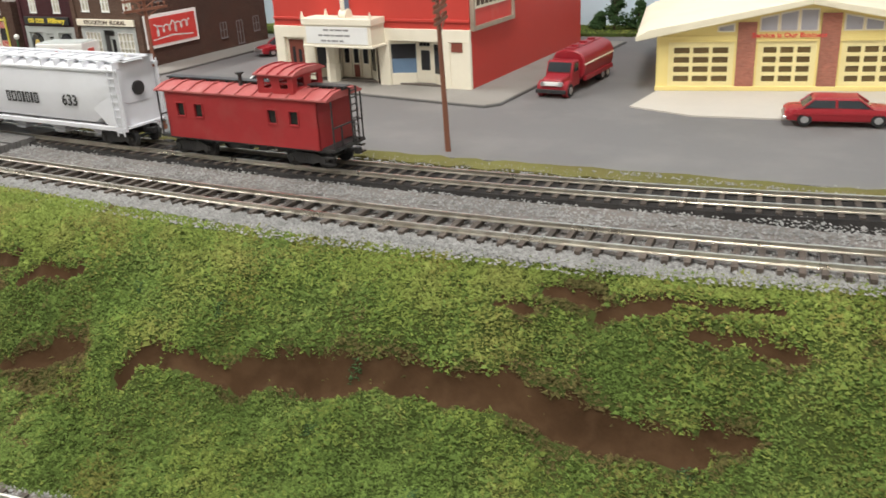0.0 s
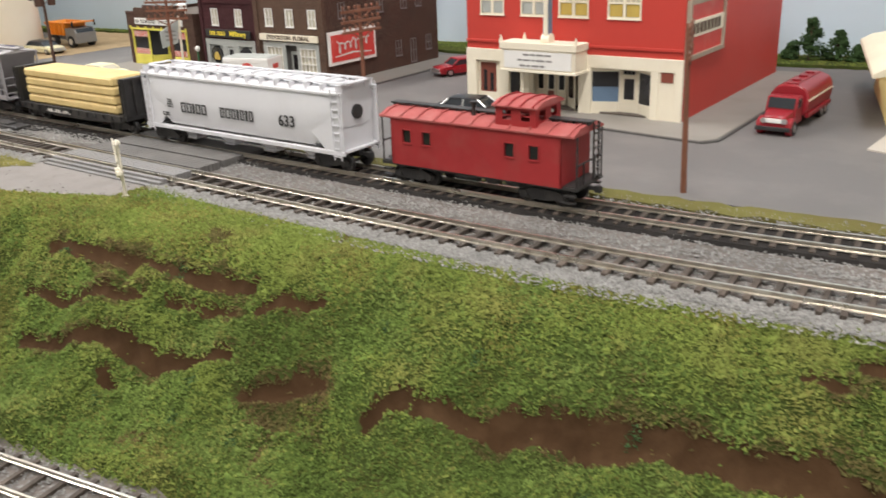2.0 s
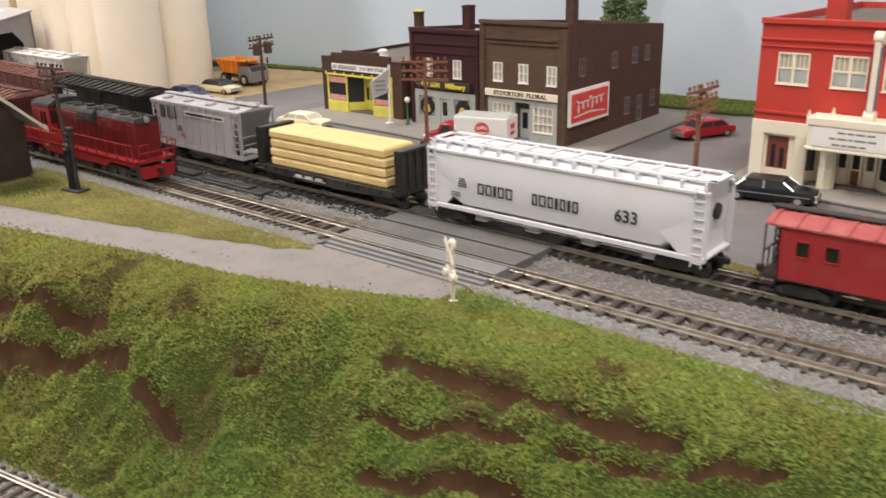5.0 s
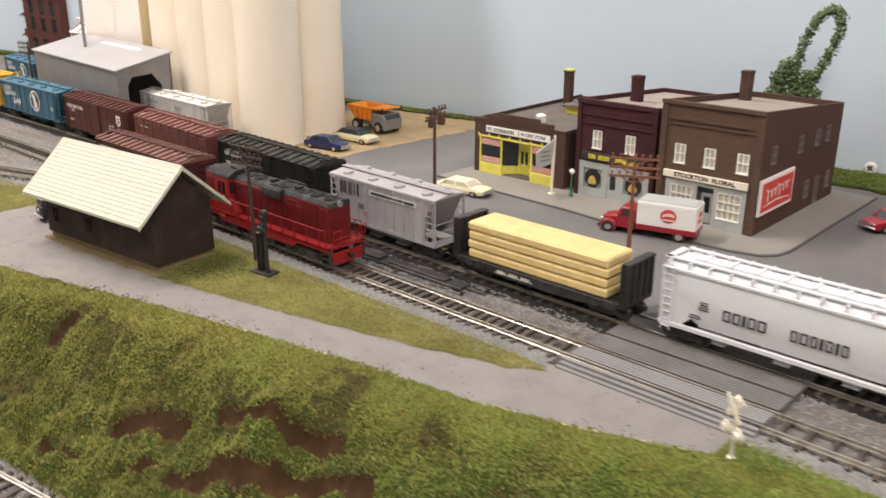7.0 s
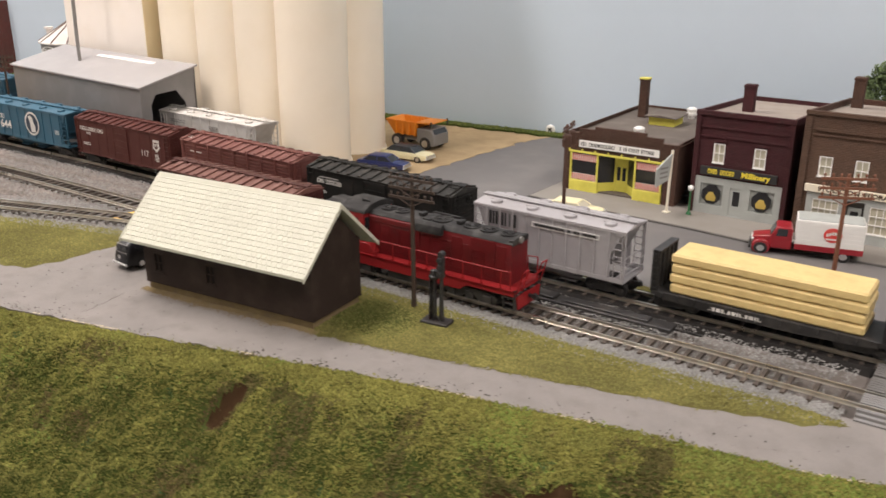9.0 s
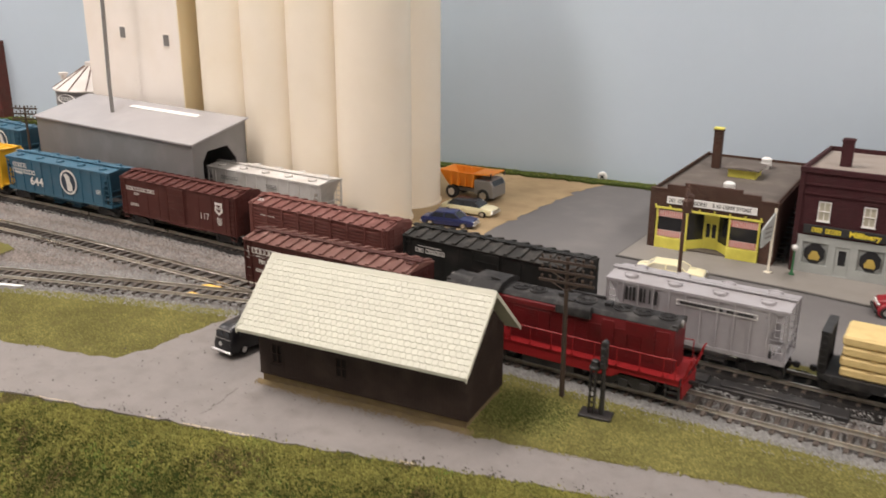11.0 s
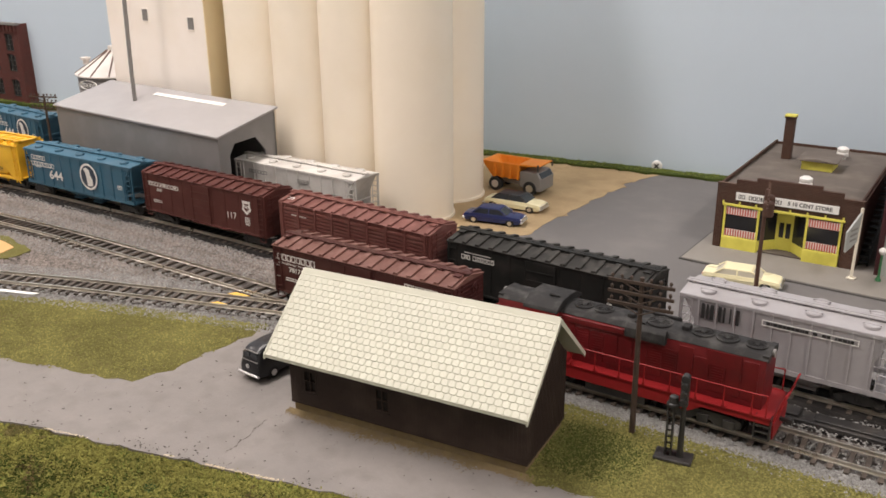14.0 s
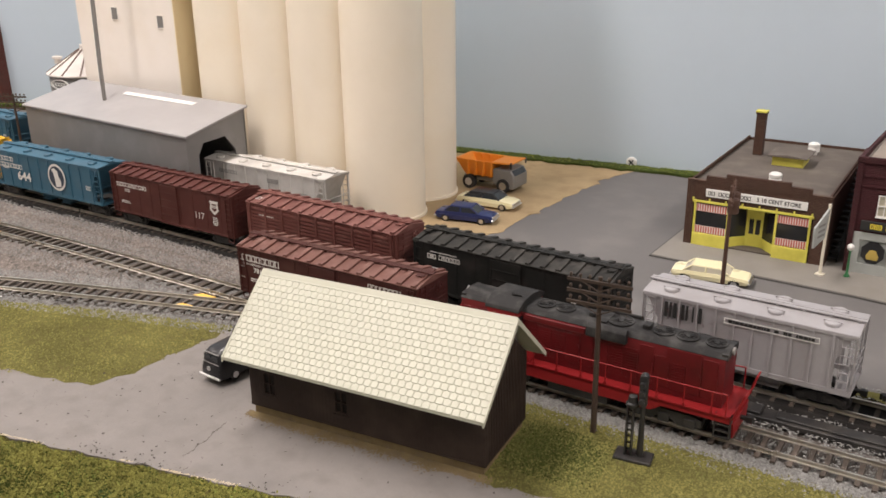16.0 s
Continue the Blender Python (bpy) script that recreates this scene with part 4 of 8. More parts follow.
def boxcar(path, x, L, body, roof, label, group, stock=False, letters=None, ribs=14, flip=False, H=45.0):
    y, a = on_track(path, x)
    t = thing("stock_car" if stock else "boxcar", x, y, RAILZ, a + (180 if flip else 0), label, "freight car", group)
    W, h = 33.0, L / 2
    g = G().box(-h, h, -W / 2, W / 2, 12, H)
    for s in (-1, 1):
        for k in range(11):
            z = 14 + k * (H - 16) / 10.5
            g.box(*sorted((s * h, s * (h + 0.7))), -W / 2 + 1.5, W / 2 - 1.5, z, z + 1.2)
        g.box(*sorted((s * (h - 1.2), s * (h + 0.3))), -W / 2 - 0.35, W / 2 + 0.35, 11.6, H)
    g.box(-h, h, -W / 2 - 0.35, W / 2 + 0.35, 11.4, 13.2).box(-h, h, -W / 2 - 0.5, W / 2 + 0.5, H - 1.4, H)
    part("body", g, body, t, "", 0.15)
    if stock:
        for s in (-1, 1):
            for k in range(11):
                z = 13.6 + k * 2.85
                part("slat", G().box(-h + 1.5, h - 1.5, *sorted((s * W / 2, s * (W / 2 + 1.0))), z, z + 1.75), body, t)
            for k in range(9):
                xx = -h + 4 + k * (L - 8) / 8
                part("post", G().box(xx - 0.8, xx + 0.8, *sorted((s * (W / 2 + 0.5), s * (W / 2 + 1.7))), 12, H), body, t)
            for x0, x1 in ((-h + 4, -20), (20, h - 4)):
                g = G()
                g.prism([(x0, 13), (x0 + 1.8, 13), (x1, H - 2), (x1 - 1.8, H - 2)], "y", *sorted((s * (W / 2 + 0.6), s * (W / 2 + 1.1))))
                part("brace", g, body, t)
    g = G().prism([(-W / 2 - 0.9, H - 0.2), (W / 2 + 0.9, H - 0.2), (W / 2 + 0.9, H + 0.5), (0, H + 4), (-W / 2 - 0.9, H + 0.5)], "x", -h - 0.6, h + 0.6)
    part("roof", g, roof, t, "weathered ribbed roof", 0.1)
    for k in range(ribs):
        xx = -h + 3 + k * (L - 6) / (ribs - 1)
        for s in (-1, 1):
            g = G().prism([(s * 3.2, H + 3.2), (s * (W / 2 + 0.6), H + 0.55), (s * (W / 2 + 0.6), H + 1.9), (s * 3.2, H + 4.75)], "x", xx - 1.7, xx + 1.7)
            part("roof_rib", g, roof, t)
    g = G()
    for k in (-1.9, 0, 1.9):
        g.box(-h - 1.5, h + 1.5, k - 0.8, k + 0.8, H + 4.9, H + 5.5)
    for k in range(10):
        xx = -h + 2 + k * (L - 4) / 9
        g.box(xx - 0.5, xx + 0.5, -2.6, 2.6, H + 3.6, H + 5)
    for s in (-1, 1):
        g.box(*sorted((s * (h - 7), s * (h - 2))), -8, 8, H + 4.3, H + 4.9)
    part("running_board", g, body, t, "plank running board along the roof")
    if not stock:
        for s in (-1, 1):
            door = part("door", G().box(-11, 11, *sorted((s * W / 2, s * (W / 2 + 0.8))), 12.6, H - 1.5), body, t, "", 0.1)
            for k in range(1, 5):
                z = 12.6 + k * (H - 14) / 5
                part("batten", G().box(-10.2, 10.2, *sorted((s * (W / 2 + 0.7), s * (W / 2 + 1.2))), z - 0.4, z + 0.4), body, door)
            for xx in (-10.9, 10.9):
                part("door_edge", G().box(xx - 0.6, xx + 0.6, *sorted((s * W / 2, s * (W / 2 + 1.3))), 12.6, H - 1.5), body, door)
            part("door_rail", G().box(-12, 34, *sorted((s * W / 2, s * (W / 2 + 1.5))), 11.2, 12.4), body, t)
            for k in range(8):
                xx = (-h + 6 + k * (h - 20) / 3.6) if k < 4 else (14 + (k - 4) * (h - 18) / 3.6)
                part("side_seam", G().box(xx - 0.25, xx + 0.25, *sorted((s * W / 2, s * (W / 2 + 0.3))), 13.2, H - 1.4), body, t)
    for s in (-1, 1):
        ladder(t, s * (h - 4.5) if s > 0 else s * (h - 4.5), -W / 2, 12, H, 6, body, "y", 8 if s > 0 else 4)
        ladder(t, s * (h - 4.5), W / 2, 12, H, 6, body, "y", 8 if s < 0 else 4)
        ladder(t, s * h, -s * (W / 2 - 5), 13, H, 6, body, "x", 7)
    g = G()
    rings = [[(h + 3 + e, 3 + q * math.cos(a0), H - 5 + q * math.sin(a0)) for e, q in ((-0.35, 3.1), (0.35, 3.1), (0.35, 3.8), (-0.35, 3.8))] for a0 in [math.pi * k / 7 for k in range(15)]]
    g.loft(rings, False)
    for k in range(3):
        a0 = 2.09 * k
        g.cyl((h + 3, 3, H - 5), (h + 3, 3 + 3.3 * math.cos(a0), H - 5 + 3.3 * math.sin(a0)), 0.3, 5)
    g.cyl((h, 3, H - 5), (h + 3.2, 3, H - 5), 0.6, 6)
    part("brake_wheel", g, body, t, "spoked brake wheel on the car end")
    for sx in (-1, 1):
        for sy in (-1, 1):
            xx = sx * (h - 4.5)
            part("stirrup", G().tube([(xx - 3, sy * (W / 2 - 0.5), 12), (xx - 3, sy * (W / 2 - 0.3), 7.5), (xx + 3, sy * (W / 2 - 0.3), 7.5), (xx + 3, sy * (W / 2 - 0.5), 12)], 0.4), body, t)
    underframe(t, L, W)
    for s in (-1, 1):
        truck(t, s * (h - 19))
    couplers(t, h)
    if letters:
        letters(t, h, W, H)
    return t


def small_print(t, x, y, z, rows, mat, seed, w=9.0, face=0):
    """Rows of unreadable small print as bars."""
    r = random.Random(seed)
    for k in range(rows):
        ws, left = [], w
        while left > 1.2:
            q = min(left, r.uniform(0.8, 2.6))
            ws.append(q)
            left -= q + 0.4
        blocks("small_print", ws, 0.8, mat, t, front(x, y, z - k * 1.5), 0.4)


def word_bars(text, unit=1.0):
    """Widths of bars that stand for the letters of a word."""
    wide, thin = "MWNOQGDRUHA", "IJL1"
    return [unit * (1.25 if c in wide else 0.55 if c in thin else 1.0) * (-1 if c == " " else 1) for c in text]


def south_letters(t, h, W, H):
    y = -W / 2 - 0.15
    blocks("lettering", word_bars("OOOOOOOO", 3.05), 4.7, WHITE, t, front(-h + 21, y, H - 7.2), 0.55, "large white plain lettering bars")
    word("lettering", "GIVES A GREEN LIGHT TO INNOVATIONS", 1.35, WHITE, t, front(-h + 21, y, H - 11.6), "small white slogan", stretch=0.92)
    word("number", "781710", 3.4, WHITE, t, front(-h + 22, y, H - 15.6), "white car number", bold=0.12, stretch=1.1)
    small_print(t, -h + 17, y, H - 22, 2, WHITE, 3, 13)
    blocks("lettering", word_bars("OOOOOOOO", 2.2), 3.0, WHITE, t, front(h - 25, y, H - 5.8), 0.5)
    word("lettering", "SERVES", 3.0, WHITE, t, front(h - 25, y, H - 11.8), "white lettering", bold=0.14, stretch=1.05)
    word("lettering", "THE SOUTH", 3.0, WHITE, t, front(h - 25, y, H - 17.6), "white lettering", bold=0.14, stretch=1.02)
    word("number", "115", 4.4, WHITE, t, front(h - 46, y, H - 18.4), "hand-painted white number", stretch=0.8)
    small_print(t, h - 24, y, H - 22.4, 5, WHITE, 4, 6)
    small_print(t, h - 38, y, H - 28.5, 1, WHITE, 5, 6)
    small_print(t, -4, -W / 2 - 0.95, H - 10, 1, WHITE, 8, 6)
    small_print(t, -4, -W / 2 - 0.95, H - 14, 1, WHITE, 9, 8)
    for z in (H - 9, H - 14, H - 22):
        blocks("grab_iron", [4], 0.4, WHITE, t, front(-h + 3.5, y, z))


def rg_letters(t, h, W, H):
    y = -W / 2 - 0.15
    blocks("lettering", [2.8, 1, 2.2, -1, 3, 2, 2.2, 2.4, 2.4, 2.2], 3.4, WHITE, t, front(-h + 25, y, H - 9), 0.6, "white script lettering bars")
    blocks("lettering", [22], 0.5, WHITE, t, front(-h + 25, y, H - 5.6))
    small_print(t, -h + 17, y, H - 17, 2, WHITE, 13, 10)
    small_print(t, h - 24, y, H - 18, 6, WHITE, 14, 5)
    small_print(t, h - 36, y, H - 21, 5, WHITE, 15, 3)


def prr_letters(t, h, W, H):
    y = -W / 2 - 0.15
    blocks("lettering", word_bars("PENNOYLVANIA", 2.7), 3.6, WHITE, t, front(-h + 27, y, H - 9), 0.7, "white plain lettering bars")
    small_print(t, -h + 22, y, H - 13, 2, WHITE, 23, 7)
    small_print(t, -h + 18, y, H - 24, 2, WHITE, 24, 12)
    word("number", "117", 5.8, WHITE, t, front(h - 40, y, H - 22), "hand-painted white number")
    g = G().prism([(-5, 5.6), (5, 5.6), (4.2, 2.5), (5.3, -2.1), (0, -6.4), (-5.3, -2.1), (-4.2, 2.5)], "z", -0.05, 0.1)
    part("emblem", g, WHITE, t, "white keystone-shaped emblem", 0, front(h - 21, y, H - 12))
    g = G().prism([(-2.8, 3.2), (2.8, 3.2), (2.3, 1.6), (3, -1.2), (0, -3.7), (-3, -1.2), (-2.3, 1.6)], "z", 0.05, 0.16)
    part("emblem", g, PRRBROWN, t, "", 0, front(h - 21, y, H - 12))
    blocks("emblem", [1.2, 1.2, 1.2], 2.6, WHITE, t, front(h - 21, y - 0.12, H - 11.4), 0.4)
    small_print(t, h - 21, y, H - 21, 5, WHITE, 26, 6)


def stock_letters(t, h, W, H):
    y = -W / 2 - 0.7
    blocks("lettering", word_bars("UNITON", 2.0), 2.2, WHITE, t, front(-h + 22, y, H - 8), 0.6)
    blocks("paper_tag", [9], 3.0, PAPER, t, pose((-h + 6) * MM, -10 * MM, (H + 2.4) * MM, 12, 0, 0))


def hopper_wheels(t, L):
    for s in (-1, 1):
        truck(t, s * (L / 2 - 15))
    couplers(t, L / 2)


def two_bay_hopper(path, x, L, paint, label, group, letters=None, roofmat=None, flip=False):
    y, a = on_track(path, x)
    t = thing("covered_hopper", x, y, RAILZ, a + (180 if flip else 0), label, "freight car", group)
    W, h, H = 32.0, L / 2, 47.5
    roofmat = roofmat or paint
    slope = h - 24
    rings = []
    for z, w, l in ((6, 8, 17), (16, W / 2, slope), (24, W / 2, h - 14), (H - 4, W / 2, h - 4), (H, W / 2 - 0.3, h)):
        rings.append([(-l, -w, z), (l, -w, z), (l, w, z), (-l, w, z)])
    part("hopper_body", G().loft(rings), paint, t)
    for s in (-1, 1):
        side = G().box(-h + 10, h - 10, *sorted((s * (W / 2 - 0.2), s * (W / 2 + 0.3))), 15, H)
        part("side_sheet", side, paint, t)
        part("side_sill", G().box(-h, h, *sorted((s * (W / 2 - 1.5), s * (W / 2 + 0.8))), 12.2, 15), paint, t)
        part("top_chord", G().box(-h, h, *sorted((s * (W / 2 - 0.8), s * (W / 2 + 0.9))), H - 1.6, H + 0.2), paint, t)
        for k in range(10):
            xx = -h + 12 + k * (L - 24) / 9
            part("side_rib", G().box(xx - 0.55, xx + 0.55, *sorted((s * (W / 2 + 0.2), s * (W / 2 + 1.2))), 13, H - 1), paint, t)
    for s in (-1, 1):
        part("end_platform", G().box(*sorted((s * (h - 9), s * h)), -W / 2 + 1, W / 2 - 1, 12, 13), paint, t)
        for sy in (-1, 1):
            part("corner_post", G().box(*sorted((s * (h - 1.2), s * h)), sy * (W / 2 - 0.6) - 0.5, sy * (W / 2 - 0.6) + 0.5, 12, H), paint, t)
            ladder(t, s * (h - 5), sy * (W / 2 - 0.2), 13, H, 6, paint, "y", 7)
        for z in (17, 23, 29):
            part("grab_rail", G().tube([(s * (h - 0.6), -W / 2 + 1, z), (s * (h - 0.6), W / 2 - 1, z)], 0.4), paint, t)
    part("roof", G().prism([(-W / 2 - 0.6, H), (W / 2 + 0.6, H), (W / 2 + 0.6, H + 0.5), (0, H + 2.6), (-W / 2 - 0.6, H + 0.5)], "x", -h, h), roofmat, t, "", 0.1)
    g = G().box(-h - 1, h + 1, -2.8, -0.3, H + 3.2, H + 3.9).box(-h - 1, h + 1, 0.3, 2.8, H + 3.2, H + 3.9)
    for k in range(9):
        xx = -h + 3 + k * (L - 6) / 8
        g.box(xx - 0.5, xx + 0.5, -3, 3, H + 2, H + 3.4)
    part("running_board", g, roofmat, t)
    bays = round(L / 32)
    for k in range(bays):
        for s in (-1, 1):
            xx = -h + L * (k + 0.5) / bays
            g = G().lathe([(4.3, 0), (4.3, 1.5), (3.8, 2.0), (0, 2.3)], 16, (xx, s * 9.2, H + 1.0)).box(xx - 4.8, xx + 4.8, s * 9.2 - 0.6, s * 9.2 + 0.6, H + 2.6, H + 3.4)
            part("hatch", g, roofmat, t, "round roof hatch")
    for s in (-1, 1):
        g = G().loft([[(s * 15 - 9, -7, 6), (s * 15 + 9, -7, 6), (s * 15 + 9, 7, 6), (s * 15 - 9, 7, 6)], [(s * 15 - 5, -6, 2.6), (s * 15 + 5, -6, 2.6), (s * 15 + 5, 6, 2.6), (s * 15 - 5, 6, 2.6)]]).box(s * 15 - 6, s * 15 + 6, -8.5, 8.5, 2.6, 3.8)
        part("outlet_gate", g, paint, t)
    part("centre_sill", G().box(-h + 1, h - 1, -2.5, 2.5, 8.4, 12), BLACK, t)
    hopper_wheels(t, L)
    if letters:
        letters(t, h, W, H)
    return t


def msl_letters(t, h, W, H):
    y = -W / 2 - 0.5
    blocks("lettering", [2.0, 1.4, 2.0, -1.0, 1.8, 1.3, -0.6, 1.0, -0.8, 2.0], 9.5, INK, t, front(-h + 25, y - 0.8, H - 7.6), 0.9, "large black plain lettering bars", False)
    blocks("lettering", word_bars("MINNEAPOLIS O OT LOUIS", 1.75), 1.9, INK, t, front(15, y - 0.95, H - 6.6), 0.35)
    blocks("lettering_strip", [51], 3.6, BRIGHT, t, front(15, y - 0.75, H - 6.6), 0.35, "white painted strip")
    small_print(t, -20, y - 0.8, H - 18, 3, INK, 31, 8)
    word("number", "48", 3.6, REDINK, t, front(-16, y - 0.8, H - 25), "red stencilled number")


def gn_letters(t, h, W, H):
    y = -W / 2 - 1.3
    blocks("lettering", word_bars("GREAT", 3.4), 4.6, WHITE, t, front(-h + 24, y, H - 7), 0.6)
    blocks("lettering", word_bars("NORTHERN", 3.4), 4.6, WHITE, t, front(-h + 30, y, H - 13.4), 0.6)
    word("number", "644", 8.4, WHITE, t, front(-h + 50, y - 0.2, H - 22.5), "hand-painted white number", bold=0.3, stretch=1.2)
    g = G().lathe([(0, 0), (13, 0), (13, 0.2), (11, 0.2), (11, 0.1), (0, 0.1)], 28)
    part("emblem", g, WHITE, t, "white round emblem", 0, front(20, y, H - 16))
    part("emblem", G().lathe([(0, 0), (10.8, 0), (10.8, 0.3), (0, 0.3)], 28), DARKBLUE, t, "", 0, front(20, y - 0.05, H - 16))
    part("emblem", G().prism([(-2.2, -9.4), (5.6, -8.8), (6, -2.6), (3.2, 1.8), (2.8, 6.4), (-1.8, 9), (-6.4, 7), (-3.8, 4.2), (-3, 0.8), (-2.4, -4)], "z", 0, 0.2), WHITE, t, "plain white shape in the emblem", 0, front(20, y - 0.4, H - 16))
    small_print(t, h - 17, y, H - 19, 3, WHITE, 33, 7)
    small_print(t, -h + 22, y, H - 15, 2, WHITE, 34, 9)


def dusty_letters(t, h, W, H):
    y = -W / 2 - 1.35
    blocks("lettering", word_bars("OOOOOO", 2.6), 3.4, GREYPLASTIC, t, front(-h + 32, y, H - 8), 0.7, "faded grey plain lettering bars")
    small_print(t, 14, y, H - 8, 3, GREYPLASTIC, 51, 14)
    small_print(t, h - 24, y, H - 16, 4, GREYPLASTIC, 52, 8)


def curved_hopper(path, x, L, paint, label, group, letters=None, lettermat=None):
    """Long round-sided covered hopper with a trough hatch along the roof."""
    y, a = on_track(path, x)
    t = thing("covered_hopper", x, y, RAILZ, a, label, "freight car", group)
    h, H = L / 2, 50.0

    def section(w, z0, z1, n=7):
        pts = [(-w * 0.55, z0), (-w * 0.9, z0 + 3)]
        for k in range(n + 1):
            u = k / n
            pts.append((-w * (0.93 + 0.07 * math.sin(math.pi * u)), z0 + 5 + (z1 - z0 - 9) * u))
        pts += [(-w * 0.86, z1 - 2.2), (-w * 0.6, z1 - 0.4), (0, z1)]
        return pts + [(-p[0], p[1]) for p in pts[-2::-1]]

    rings = []
    for xx, w, z0, z1 in ((-h + 3, 15, 26, H), (-h + 12, 16.2, 20, H), (-h + 26, 16.4, 12, H), (h - 26, 16.4, 12, H), (h - 12, 16.2, 20, H), (h - 3, 15, 26, H)):
        rings.append([(xx, p, z) for p, z in section(w, z0, z1)])
    part("tank_body", G().loft(rings), paint, t)
    for s in (-1, 1):
        part("side_sill", G().box(-h, h, *sorted((s * 14.2, s * 16.6)), 10.8, 13.4), paint, t, "", 0.2)
        part("side_sheet", G().prism([(-h + 1, 13), (-h + 14, 13), (-h + 26, 24), (-h + 14, 40), (-h + 1, 44)], "y", *sorted((s * 15.2, s * 15.9))), paint, t)
        part("side_sheet", G().prism([(h - 1, 13), (h - 14, 13), (h - 26, 24), (h - 14, 40), (h - 1, 44)], "y", *sorted((s * 15.2, s * 15.9))), paint, t)
        part("top_chord", G().box(-h, h, *sorted((s * 13.6, s * 16.4)), H - 4.6, H - 2.9), paint, t, "", 0.2)
        rail = G().box(-h - 1, h + 1, *sorted((s * 8.6, s * 11.8)), H + 1.0, H + 1.7)
        for k in range(15):
            xx = -h + 3 + k * (L - 6) / 14
            rail.box(xx - 0.4, xx + 0.4, *sorted((s * 8, s * 15.5)), H - 3, H + 1.1)
        part("running_board", rail, paint, t, "side running board on the roof")
    for s in (-1, 1):
        part("roof_walk_end", G().box(*sorted((s * (h - 3), s * (h + 1))), -11.5, 11.5, H + 1, H + 1.7), paint, t)
        part("end_platform", G().box(*sorted((s * (h - 10), s * h)), -15, 15, 12, 13), paint, t)
        part("end_bulkhead", G().box(*sorted((s * (h - 4.2), s * (h - 3.4))), -14, 14, 13, H - 3), paint, t)
        part("end_drum", G().cyl((s * (h - 5), 0, 34), (s * (h - 1.5), 0, 34), 4.2, 16), BLACK, t, "dark round vent on the car end")
        for sy in (-1, 1):
            part("corner_post", G().box(*sorted((s * (h - 1.4), s * h)), sy * 15 - 0.6, sy * 15 + 0.6, 12, H - 3), paint, t)
            ladder(t, s * (h - 4.6), sy * 15.9, 8, H - 1, 6, paint, "y", 9)
    part("hatch_trough", G().box(-h + 14, h - 14, -4.6, 4.6, H - 1, H + 1.4), paint, t, "", 0.3)
    for k in range(10):
        xx = -h + 20 + k * (L - 40) / 9
        part("hatch_latch", G().box(xx - 1, xx + 1, -5.4, 5.4, H + 0.8, H + 2.2), paint, t)
    for k in range(4):
        xx = -h + 34 + k * (L - 68) / 3
        g = G().loft([[(xx - 11, -12, 13), (xx + 11, -12, 13), (xx + 11, 12, 13), (xx - 11, 12, 13)], [(xx - 4, -6, 4.6), (xx + 4, -6, 4.6), (xx + 4, 6, 4.6), (xx - 4, 6, 4.6)]]).box(xx - 4.5, xx + 4.5, -7.5, 7.5, 3.4, 4.6)
        part("outlet_gate", g, paint, t)
    part("centre_sill", G().box(-h + 1, h - 1, -2.5, 2.5, 8.4, 12), BLACK, t)
    hopper_wheels(t, L)
    if letters:
        letters(t, h, lettermat)
    return t


def up_letters(t, h, m):
    blocks("lettering", word_bars("UNION", 3.6), 6.6, m, t, front(-h + 52, -16.75, 27), 1.2, "large black plain lettering bars")
    blocks("lettering", word_bars("PACIFIC", 3.6), 6.6, m, t, front(-h + 93, -16.75, 27), 1.2)
    word("number", "633", 6.6, m, t, front(h - 44, -16.75, 27), "black car number", bold=0.2)
    small_print(t, -h + 28, -16.75, 31, 4, m, 41, 6)
    small_print(t, -h + 23, -16.75, 22, 2, m, 42, 8)


def cnw_letters(t, h, m):
    g = G().lathe([(0, 0), (4.6, 0), (4.6, 0.3), (0, 0.3)], 20)
    part("emblem", g, REDINK, t, "small red round emblem", 0, front(h - 42, -16.7, 28))
    blocks("emblem", [9], 2.0, INK, t, front(h - 42, -17.05, 28))
    small_print(t, h - 30, -16.7, 22, 3, INK, 43, 5)


